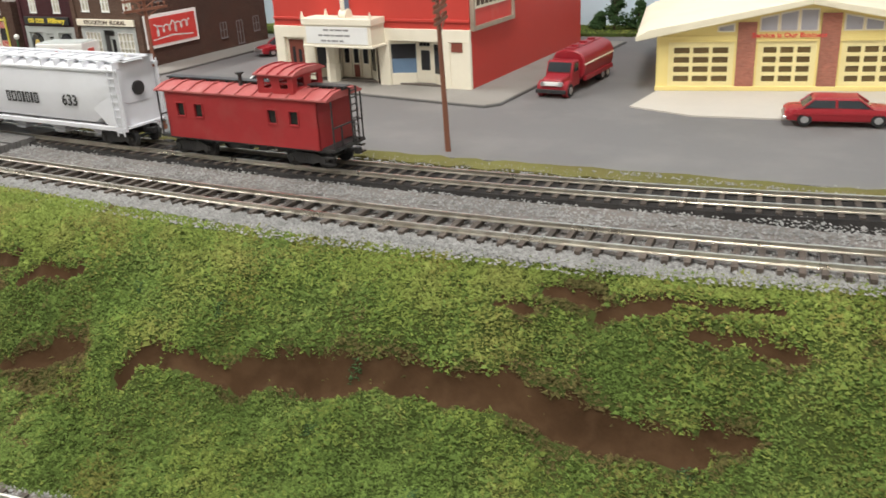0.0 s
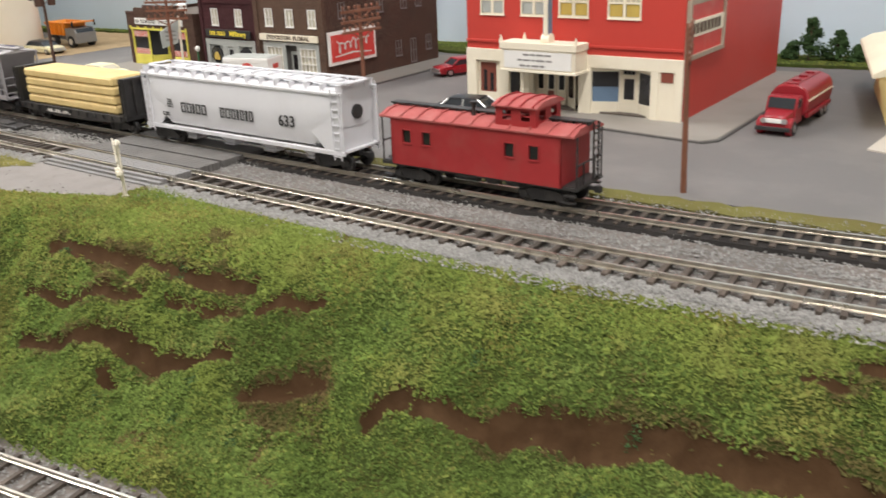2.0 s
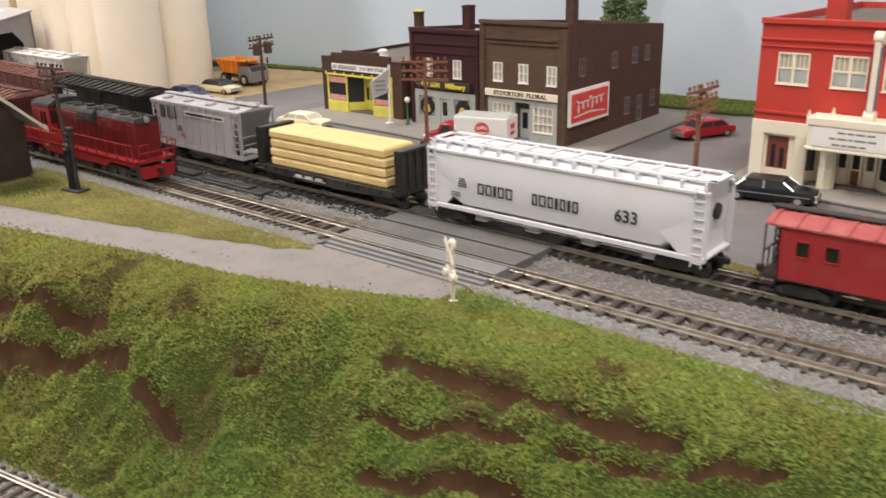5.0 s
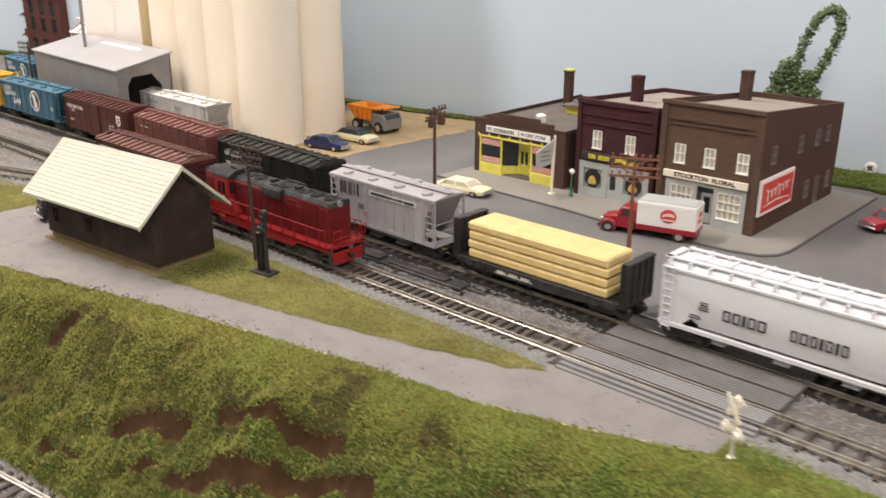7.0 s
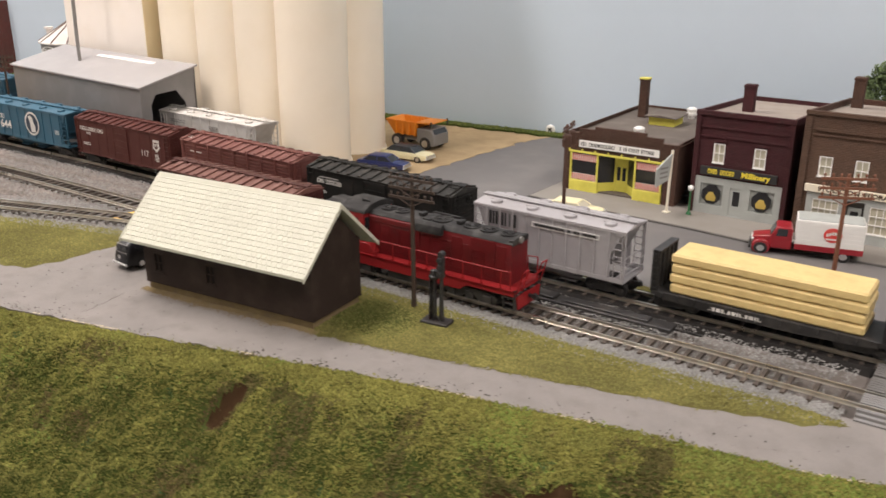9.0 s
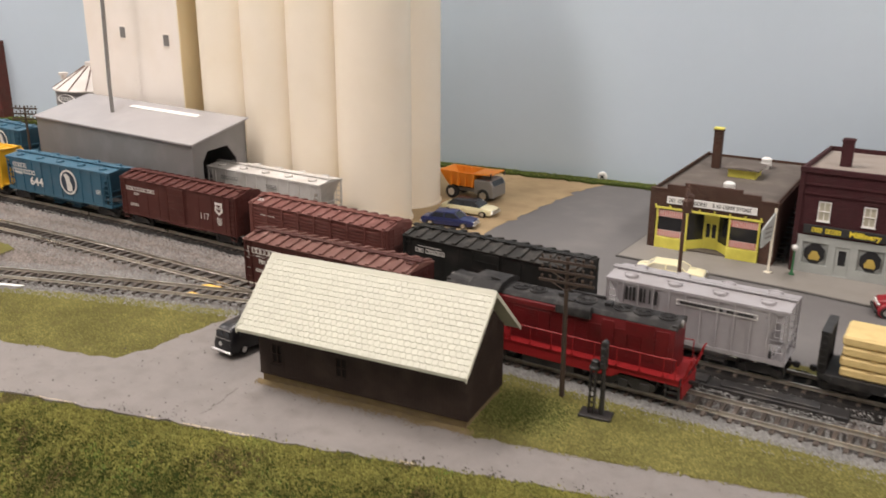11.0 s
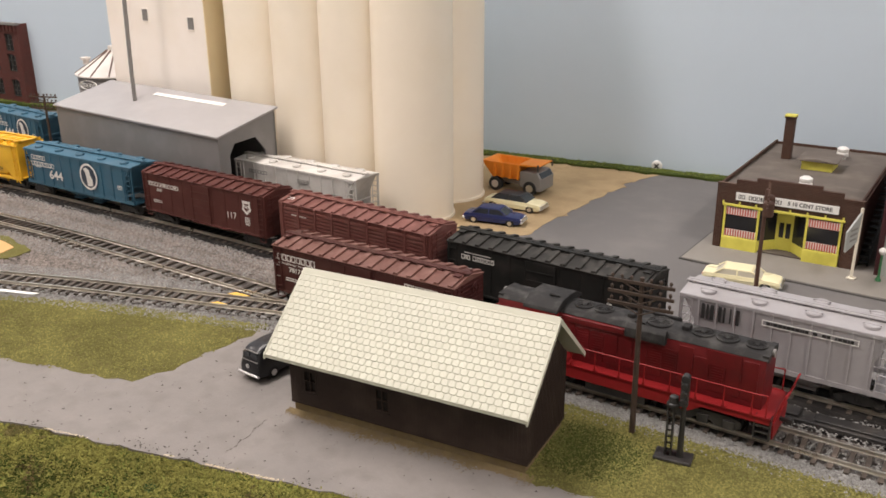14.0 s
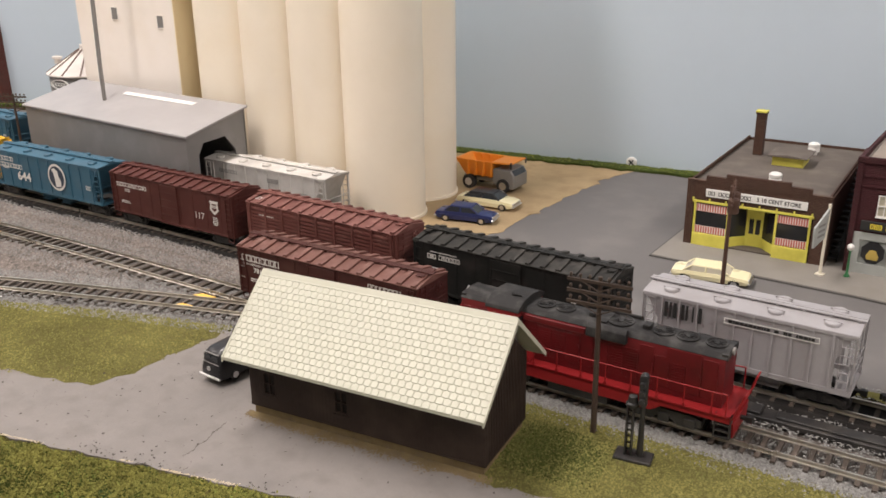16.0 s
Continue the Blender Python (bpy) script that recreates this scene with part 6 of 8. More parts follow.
def shell(t, x0, x1, depth, H0, H1, side_mat, front_holes=(), front_mat=None, th=2.5, parapet=4.0, roof=FLATROOF, right_holes=(), back=None):
    """Four walls round a roof that lies below the parapet; front at y 0, height H0, falling to H1 at the back."""
    part("front_wall", G().wall(x0, x1, 0, H0, 0, th, list(front_holes)), front_mat or side_mat, t)
    for xa, xb in ((x0, x0 + th), (x1 - th, x1)):
        part("side_wall", G().prism([(th, 0), (depth - th, 0), (depth - th, H1), (th, H0)], "x", xa, xb), side_mat, t)
    part("back_wall", G().box(x0, x1, depth - th, depth, 0, H1), side_mat, t)
    part("roof", G().prism([(th, H0 - parapet - 1), (th, H0 - parapet), (depth - th, H1 - parapet), (depth - th, H1 - parapet - 1)], "x", x0 + th, x1 - th), roof, t, "flat tarred roof below the parapet")
    part("floor_slab", G().box(x0 + th, x1 - th, th, depth - th, 0.2, 1.5), FLATROOF, t)


def chimney(t, x, y, z0, z1, w, mat, cap=None):
    c = part("chimney", G().box(x - w / 2, x + w / 2, y - w / 2, y + w / 2, z0, z1).box(x - w / 2 - 0.7, x + w / 2 + 0.7, y - w / 2 - 0.7, y + w / 2 + 0.7, z1 - 2.2, z1 - 0.8), mat, t, "square brick chimney")
    if cap:
        part("chimney_cap", G().box(x - w / 2 - 1, x + w / 2 + 1, y - w / 2 - 1, y + w / 2 + 1, z1 - 0.6, z1 + 0.9), cap, c, "yellow-green chimney cap", 0.2)


def right_face(x):
    """Turns a wall that faces -y into one that faces +x at the given x."""
    return Matrix.Translation((x, 0, 0)) @ Matrix.Rotation(math.pi / 2, 4, "Z")


# five-and-ten store
def variety_store():
    t = thing("variety_store", -236, 206, 2.0, 0, "low brown brick five and ten store with yellow-green shopfront", "store")
    w, H = 112, 60
    shell(t, -56, 56, 188, H - 6, H - 6, BRICK_DARK, [(-50, 44, -1, 38)], parapet=2.2)
    g = G()
    for x0, x1, z in ((-56, -41, H - 4), (-41, -25, H), (-25, 25, H + 3), (25, 41, H), (41, 56, H - 4)):
        g.box(x0, x1, -0.4, 2.9, H - 6.2, z)
    part("parapet", g, BRICK_DARK, t, "stepped brick parapet")
    for xx in (-54.5, 53):
        part("coping", G().box(xx, xx + 1.5, 3, 188, H - 6, H - 4.6), BRICK_DARK, t)
    part("signboard", G().box(-40, 39, -1.5, -0.4, 43, 49.5), PAPER, t, "long white signboard with black lettering")
    blocks("lettering", word_bars("FW WOOLWORTH", 2.1), 3.2, INK, t, front(-21, -1.6, 46.2), 0.5)
    word("lettering", "5 10 CENT STORE", 3.2, INK, t, front(17.5, -1.55, 46.2), "black sign lettering", bold=0.1, stretch=0.93)
    part("header", G().box(-50.5, 44.5, -0.9, 1.2, 37, 39), LIME, t, "yellow-green header beam", 0.2)
    for k in range(8):
        x = -50 + k * 13.3
        part("bracket", G().box(x - 0.6, x + 0.6, -1.4, 0, 38.6, 41), LIME, t)
    for x0, x1 in ((-49, -20), (16, 43)):
        part("stall_riser", G().box(x0, x1, -0.8, 4, 0, 10), LIME, t, "yellow-green brick stall riser", 0.2)
        wn = part("display_window", G().wall(x0, x1, 10, 38, -0.6, 0.85, [(x0 + 1.6, x1 - 1.6, 10.6, 37)]), LIME, t)
        part("pane", G().box(x0 + 1.6, x1 - 1.6, 0.9, 1.3, 10, 37), DARKWIN, wn, "dark glazing")
        for z0, z1 in ((11, 17), (29.5, 36)):
            part("blind", G().box(x0 + 1.8, x1 - 1.8, 0.5, 0.8, z0, z1), PAPER, wn, "white blind with red stripes")
            for k in range(12):
                x = x0 + 2.4 + k * (x1 - x0 - 5) / 11.5
                part("stripe", G().box(x, x + 1.0, 0.25, 0.5, z0, z1), STRIPE, wn)
    for s, x0, x1 in ((1, -20, -8), (-1, 4, 16)):
        a, b = ((x0, 2), (x1, 14)) if s > 0 else ((x1, 2), (x0, 14))
        part("stall_riser", G().prism([a, b, (b[0], b[1] + 1.5), (a[0], a[1] + 1.5)], "z", 0, 10), LIME, t, "", 0.1)
        part("entry_glass", G().prism([a, b, (b[0], b[1] + 0.6), (a[0], a[1] + 0.6)], "z", 10, 37), DARKWIN, t, "slanting dark glazing")
        part("entry_post", G().box(b[0] - 0.8, b[0] + 0.8, b[1] - 0.8, b[1] + 0.8, 0, 37), LIME, t)
    d = part("door", G().wall(-8, 4, 0, 37, 14, 15, [(-6.5, -2.8, 12, 25), (-1.2, 2.5, 12, 25)]), LIME, t, "yellow-green double door")
    part("pane", G().box(-6.5, 2.5, 14.5, 14.8, 12, 25), DARKWIN, d)
    part("entry_ceiling", G().box(-50, 44, 1, 16, 37.2, 38), LIME, t)
    part("entry_back", G().box(-50, 44, 15.4, 16, 0.3, 37), DARKWIN, t)
    chimney(t, -31, 128, H - 8, 92, 8, BRICK_DARK, LIME)
    sk = part("skylight", G().box(-11, 15, 95, 121, H - 9, H + 0.5), LIME, t, "yellow-green roof skylight box")
    part("skylight_roof", G().prism([(-15, H + 0.4), (19, H + 0.4), (19, H + 1.2), (2, H + 3), (-15, H + 1.2)], "y", 90, 126), FLATROOF, sk, "", 0.2)
    for x, y in ((7, 27), (13, 152)):
        part("roof_vent", G().lathe([(3.4, 0), (3.4, 3), (5.2, 3.4), (5.2, 6), (4.6, 6.6), (4.6, 7.4), (5.2, 8), (5.2, 10), (3, 11.5), (0, 12)], 18, (x, y, H - 8.4)), BRIGHT, t, "white mushroom roof vent")
    g = G()
    for k in range(17):
        g.box(56.2, 63, 14 + k * 6, 20 + k * 6, 2 + k * 3.2, 3 + k * 3.2)
    g.box(56.2, 57, 14, 118, 0, 1).prism([(14, 0), (118, 53), (118, 56), (14, 3)], "x", 62.6, 63.4).prism([(14, 8), (118, 61), (118, 62), (14, 9)], "x", 62.8, 63.4)
    part("outside_stair", g, BLACK, t, "dark outside staircase along the wall")


def milliner():
    t = thing("hat_shop", -125, 205, 2.0, 0, "two-storey maroon brick hat shop with grey shopfront", "store")
    H = 90
    holes = [(-24, -14, 46, 63), (10.5, 20.5, 46, 63), (-37, 37, -1, 33)]
    shell(t, -41, 41, 155, H, H - 9, BRICK_MAROON, holes, parapet=4, roof=PALEROOF)
    part("cornice", G().box(-41.5, 41.5, -1.6, 2, H - 3.5, H + 0.4).box(-36, 36, -1.0, 0, H - 14, H - 12.6).box(-36, 36, -1.0, 0, H - 22, H - 20.6), BRICK_MAROON, t, "stepped brick cornice")
    for x in (-41, 37):
        part("pier", G().box(x, x + 4, -1.2, 0, 0, H - 4), BRICK_MAROON, t)
    for x, w in ((-23, 8), (11.5, 8)):
        window(t, x, 47, w, 15, 0.3, BRIGHT, PALEWIN, 2, 2)
        part("lintel", G().box(x - 2, x + w + 2, -0.9, 0, 64.3, 66.4), BRICK_MAROON, t)
    part("signboard", G().box(-33, 32, -2.4, -0.6, 35, 42.5), INK, t, "black signboard with yellow lettering", 0.2)
    blocks("lettering", word_bars("MISS MARYS", 1.7), 4.0, SIGNGOLD, t, front(-15, -2.5, 38.8), 0.5)
    word("lettering", "Millinery", 4.6, SIGNGOLD, t, front(14.5, -2.5, 38.8), "yellow lettering", bold=0.25, stretch=1.05)
    part("shopfront", G().wall(-37, 37, 0, 33, -0.4, 1.4, [(-32, -12, 8, 27), (-6, 5, 1, 26), (11, 31, 8, 27)]), GREYTRIM, t, "pale grey shopfront", 0.15)
    for x in (-32, 11):
        dw = part("display_window", G().box(x, x + 20, 1.5, 1.8, 8, 27), GREYTRIM, t)
        pts = [(x + 10 + 8.6 * math.cos(a), 17.5 + 9 * math.sin(a)) for a in [math.pi / 8 + k * math.pi / 4 for k in range(8)]]
        part("pane", G().prism(pts, "y", -0.2, 1.5), DARKWIN, dw, "eight-sided dark display window")
        part("display", G().lathe([(0, 0), (3.8, 0), (4.6, 3), (3.4, 5), (2.2, 7.5), (0, 8)], 12, (x + 10, 0, 12)).turned(Matrix.Translation((0, -0.4, 0)) @ Matrix.Diagonal((1, 0.08, 1, 1))), TANWIN, dw, "yellow hat display")
    d = part("door", G().wall(-6, 5, 1, 26, 0.5, 1.2, [(-3.5, 2.5, 10, 23)]), GREYTRIM, t, "pale grey shop door")
    part("pane", G().box(-3.5, 2.5, 0.9, 1.1, 10, 23), DARKWIN, d)
    chimney(t, -14, 56, H - 9, 107, 9, BRICK_MAROON)


def florist():
    t = thing("florist_shop", -30.5, 195, 2.0, 0, "two-storey brown brick florist with sign on the side wall", "store")
    H, H1 = 101, 87
    x0, x1, dep = -44.5, 44.5, 172
    ups = [(-30, -20.6), (-3.2, 6.2), (25.3, 34.7)]
    shell(t, x0, x1, dep, H, H1, BRICK_DARK, [(a, b, 50, 66) for a, b in ups] + [(-36, 36, -1, 36)], BRICK_TAN, parapet=5, roof=PALEROOF)
    part("cornice", G().box(x0 - 0.4, x1 + 0.4, -1.8, 2, H - 2.4, H + 0.6).box(-36, 36, -1.3, 0, H - 15, H - 13).box(-37, 37, -1.0, 0, H - 19, H - 17.5), BRICK_TAN, t, "projecting brick cornice")
    for x in (x0, x1 - 5):
        part("pier", G().box(x, x + 5, -1.3, 0, 0, H - 4), BRICK_TAN, t)
    for a, b in ups:
        window(t, a + 0.6, 50.6, b - a - 1.2, 14.6, 0.3, BRIGHT, PALEWIN, 2, 2)
    part("signboard", G().box(-38, 37, -2.6, -0.6, 37, 43), CREAM, t, "cream signboard with dark lettering", 0.2)
    word("lettering", "STOCKTON  FLORAL", 3.5, BROWNINK, t, front(-0.5, -2.7, 40), "dark brown sign lettering", bold=0.2, stretch=1.15)
    part("shopfront", G().wall(-36, 36, 0, 36, -0.4, 1.4, [(-31, -11, 9, 31), (-7, 8, 1, 33), (12, 32, 9, 31)]), GREYTRIM, t, "pale grey shopfront", 0.15)
    for x in (-31, 12):
        window(t, x + 0.6, 9.6, 18.8, 20.8, 0.2, BRIGHT, PALEWIN, 4, 3, fw=0.6)
    d = part("door", G().wall(-4.5, 5.5, 1, 27, 4.5, 5.3, [(-2.5, 3.5, 10, 24)]), GREYTRIM, t, "recessed shop door")
    part("pane", G().box(-2.5, 3.5, 4.9, 5.1, 10, 24), DARKWIN, d)
    # recess lined in the dark kerb colour to paint its shade
    part("door_recess", G().box(-7, 8, 5.4, 6, 1, 33).box(-7.4, -7, 1, 6, 1, 33).box(8, 8.4, 1, 6, 1, 33), KERB_AND_SHADE, t, "door recess with its shade painted dark")
    m = right_face(x1)
    for y, z, h in ((20, 57, 13), (75, 57, 13), (112, 57, 13), (136, 57, 13), (101, 12, 14), (151, 12, 14), (125, 3, 22)):
        window(t, y, z, 8, h, -0.1, DULLTRIM, DARKWIN if h < 20 else DULLTRIM, 2, 2, m, 0.6)
    bs = part("billboard", G().box(2, 68, -2.2, -0.2, 16, 46).turned(m), PAPER, t, "white-framed red advertising board", 0.2)
    part("panel", G().box(5, 65, -2.7, -2.2, 19, 43).turned(m), SIGNRED, bs, "red panel")
    g, line = G(), []
    for k in range(91):
        a = k * 0.42
        amp = 5.5 if k < 14 or 44 < k < 58 else 3.0
        line.append((12 + k * 0.5 + 2.4 * math.sin(a), 31.5 + amp * math.cos(a) + 0.03 * k))
    for (xa, za), (xb, zb) in zip(line, line[1:]):
        dx, dz = xb - xa, zb - za
        n = 0.62 / (math.hypot(dx, dz) + 1e-6)
        g.prism([(xa - dz * n, za + dx * n), (xb - dz * n, zb + dx * n), (xb + dz * n, zb - dx * n), (xa + dz * n, za - dx * n)], "y", -3.0, -2.7)
    part("lettering", g.turned(m), WHITE, bs, "flowing white ribbon shape")
    part("swash", G().prism([(9, 23), (34, 24.5), (60, 22.4), (60, 23.4), (34, 26), (9, 24)], "y", -2.9, -2.7).turned(m), WHITE, bs)
    chimney(t, -30, 127, H1 - 6, 113, 9, BRICK_DARK)


def theatre():
    t = thing("movie_theatre", 263.5, 187, 2.0, 0, "two-storey red theatre with cream marquee and shopfronts", "theatre")
    H, x0, x1 = 112, -88.5, 88.5
    wins = [(-75.5, 21), (-39.5, 22), (-7.5, 24), (31.5, 25)]
    shell(t, x0, x1, 225, H, H - 4, REDWALL, [(a, a + w, 69, 90) for a, w in wins] + [(-84, 66, -1, 40)], parapet=5, roof=FLATROOF)
    part("cornice", G().box(x0 - 0.6, x1 + 0.6, -2, 3, H - 3, H + 0.6).box(x0 - 0.3, x1 + 0.3, -1.2, 0, H - 14, H - 12.4).box(x0 - 0.3, x1 + 0.3, -1.0, 0, H - 18.5, H - 17.5).box(x0 - 0.3, x1 + 0.3, -1.2, 0, 48, 50), REDWALL, t, "red mouldings along the front", 0.2)
    part("coping", G().box(40, x1 + 0.5, 0, 8, H + 0.7, H + 2.4), GREYTRIM, t, "grey coping piece")
    part("roof_chimney", G().box(-66, -52, 60, 74, H - 6, H + 14), REDWALL, t, "red roof stack", 0.3)
    for k, (a, w) in enumerate(wins):
        wn = window(t, a + 0.9, 69.9, w - 1.8, 19.2, 0.2, CREAM, PALEWIN if k < 2 else PALEWIN, 1, 1, None, 1.1, "paired cream sash windows")
        part("centre_post", G().box(a + w / 2 - 1, a + w / 2 + 1, -0.3, 1, 69.9, 89.1), CREAM, wn)
        for q in (0, 1):
            xa = a + 0.9 + q * (w / 2 + 0.1)
            ww = w / 2 - 1.9
            part("sash", G().box(xa, xa + ww, -0.2, 0.7, 79, 80.2).box(xa + ww / 3 - 0.25, xa + ww / 3 + 0.25, 0, 0.6, 80, 89).box(xa + 2 * ww / 3 - 0.25, xa + 2 * ww / 3 + 0.25, 0, 0.6, 80, 89), CREAM, wn)
            part("lower_shade", G().box(xa + 0.5, xa + ww - 0.5, 0.3, 0.6, 70.4, 78.6), TANWIN if k > 1 else GREYTRIM, wn, "half-drawn shade")
    # cream shopfront storey
    part("fascia_band", G().box(x0 - 0.6, x1 + 0.6, -1.4, 1, 34, 43), CREAM, t, "cream band over the shopfronts", 0.2)
    for a, b in ((x0 - 0.4, -80), (-58, -50), (10, 20), (66, 72), (84, x1 + 0.6)):
        part("pilaster", G().box(a, b, -1.4, 1.6, 0, 34), CREAM, t, "cream pilaster", 0.2)
    part("end_panel", G().box(72, 84, -0.6, 1.4, 0, 34), CREAM, t)
    part("poster", G().box(73.5, 82.5, -1.0, -0.6, 27, 34), DOORRED, t, "small red-brown poster")
    part("entry_back", G().box(-84, 66, 14, 15, 0, 40), CREAM, t)
    part("entry_soffit", G().box(-84, 66, 1, 14, 37, 38), CREAM, t)
    # left shop window
    dw = part("display_window", G().wall(-80, -58, 0, 34, 1.6, 2.6, [(-78, -63, 9, 32)]), CREAM, t)
    part("pane", G().box(-78, -63, 2.2, 2.5, 9, 32), DOORRED, dw, "window with red-brown curtain")
    for xx, zz in ((-75, 26), (-69, 24)):
        part("display_card", G().box(xx, xx + 3, 1.9, 2.1, 10, zz), DARKWIN, dw)
    # theatre doors with slanted entry
    for a, b, ya, yb in ((-58, -44, 2, 12), (6, -6, 2, 12)):
        part("entry_side", G().prism([(a, ya), (b, yb), (b, yb + 1), (a, ya + 1)], "z", 0, 37), CREAM, t)
        lo, hi = sorted((a, b))
        part("poster_case", G().prism([(a + (b - a) * 0.25, ya + (yb - ya) * 0.25 - 0.7), (a + (b - a) * 0.8, ya + (yb - ya) * 0.8 - 0.7), (a + (b - a) * 0.8, ya + (yb - ya) * 0.8), (a + (b - a) * 0.25, ya + (yb - ya) * 0.25)], "z", 9, 28), DARKWIN, t, "dark poster case")
    for k in range(4):
        xa = -42 + k * 9
        d = part("door", G().wall(xa, xa + 8, 0, 34, 12, 13, [(xa + 1.6, xa + 6.4, 13, 30)]), CREAM, t, "cream theatre door")
        part("pane", G().box(xa + 1.6, xa + 6.4, 12.5, 12.8, 13, 30), DARKWIN, d)
        if k == 2:
            part("kick_panel", G().box(xa + 1.4, xa + 6.6, 11.7, 12, 2, 12), DOORRED, d, "red-brown lower panel")
    part("ticket_booth", G().lathe([(6, 0), (6, 14), (5.4, 14.2), (5.4, 27), (6.2, 27.2), (6.2, 30), (0, 30.5)], 8, (-36, 3, 0)), CREAM, t, "small cream ticket booth")
    # right shop
    dw = part("display_window", G().prism([(20, 0.5), (38, 7), (38, 8.4), (20, 2)], "z", 0, 9), CREAM, t)
    part("transom", G().prism([(20, 0.5), (38, 7), (38, 8.4), (20, 2)], "z", 31, 37), CREAM, dw)
    part("pane", G().prism([(20.4, 1.2), (38, 7.6), (38, 8), (20.4, 1.6)], "z", 9, 31), BLUEWIN, dw, "blue-tinted shop glazing")
    part("backdrop_card", G().prism([(20.4, 0.9), (38, 7.3), (38, 7.5), (20.4, 1.1)], "z", 20, 31), DARKWIN, dw)
    d = part("door", G().wall(38, 54, 0, 37, 8, 9, [(42, 50, 11, 26), (41, 51, 29, 32)]), CREAM, t, "cream shop door")
    part("pane", G().box(42, 50, 8.5, 8.8, 11, 26), DARKWIN, d)
    part("number_bars", G().box(42, 44, 7.6, 8.2, 29.4, 31.6).box(45, 47, 7.6, 8.2, 29.4, 31.6).box(48, 50, 7.6, 8.2, 29.4, 31.6), DARKWIN, d)
    dw = part("display_window", G().prism([(66, 0.5), (54, 7), (54, 8.4), (66, 2)], "z", 0, 9), CREAM, t)
    part("transom", G().prism([(66, 0.5), (54, 7), (54, 8.4), (66, 2)], "z", 31, 37), CREAM, dw)
    part("pane", G().prism([(66, 1.2), (54, 7.6), (54, 8), (66, 1.6)], "z", 9, 31), DARKWIN, dw)
    # marquee and vertical sign
    mq = part("marquee", G().box(-45, 17, -20, -1.3, 32, 47).box(-46, 18, -21, -1.4, 47, 52).box(-46, 18, -21, -1.4, 30.5, 32.5), CREAM, t, "cream box marquee over the entrance", 0.3)
    part("letter_panel", G().box(-42, 14, -20.8, -20, 33.5, 46), BRIGHT, mq, "white letter panel")
    for k, (z, ws) in enumerate(((43, [5, 4, 6, 5]), (39, [4, 6, 3, 7, 5]), (35, [5, 3, 6, 4]))):
        blocks("lettering", ws, 1.3, GREYPLASTIC, mq, front(-14 - k * 2, -20.85, z + 0.6), 1.0)
    for x in (-45, 17):
        part("finial", G().prism([(x - 1.5, 52), (x + 1.5, 52), (x, 57)], "y", -20.5, -19), CREAM, mq)
    part("finial", G().prism([(-36, 52), (-33, 52), (-34.5, 57)], "y", -4, -2.5), CREAM, mq)
    sg = part("vertical_sign", G().box(-11.5, -7.9, -16, -9, 54, 104), CREAM, t, "tall cream vertical sign", 0.3)
    part("sign_panel", G().box(-7.8, -7.4, -15.2, -9.8, 58, 98), BLUEWIN, sg, "blue side panel")
    part("sign_panel", G().box(-12.0, -11.6, -15.2, -9.8, 58, 98), BLUEWIN, sg)
    part("sign_cap", G().cyl((-12.6, -12.5, 104), (-6.8, -12.5, 104), 4.2, 16), CREAM, sg)
    part("sign_base", G().cyl((-13, -12.5, 54), (-6.4, -12.5, 54), 4.6, 16), CREAM, sg)
    m = right_face(x1)
    bs = part("billboard", G().box(1, 72, -3.2, -0.2, 42, 45).box(1, 72, -3.2, -0.2, 79, 82).box(1, 4, -3.2, -0.2, 45, 79).box(69, 72, -3.2, -0.2, 45, 79), BOARDTAN, t, "weathered tan wall billboard frame")
    bs.data.transform(Matrix.Diagonal((MM, MM, MM, 1)) @ m @ Matrix.Diagonal((1 / MM, 1 / MM, 1 / MM, 1)))
    part("panel", G().box(4, 69, -1.4, -0.3, 45, 79).turned(m), SIGNRED, bs, "red panel")
    part("band", G().box(4, 69, -2.2, -1.4, 57, 68).turned(m), CREAM, bs, "cream band with dark plain bars")
    g = G()
    for k in range(8):
        g.box(8 + k * 7, 13 + k * 7, -2.5, -2.2, 59, 66)
    part("lettering", g.turned(m), BROWNINK, bs)


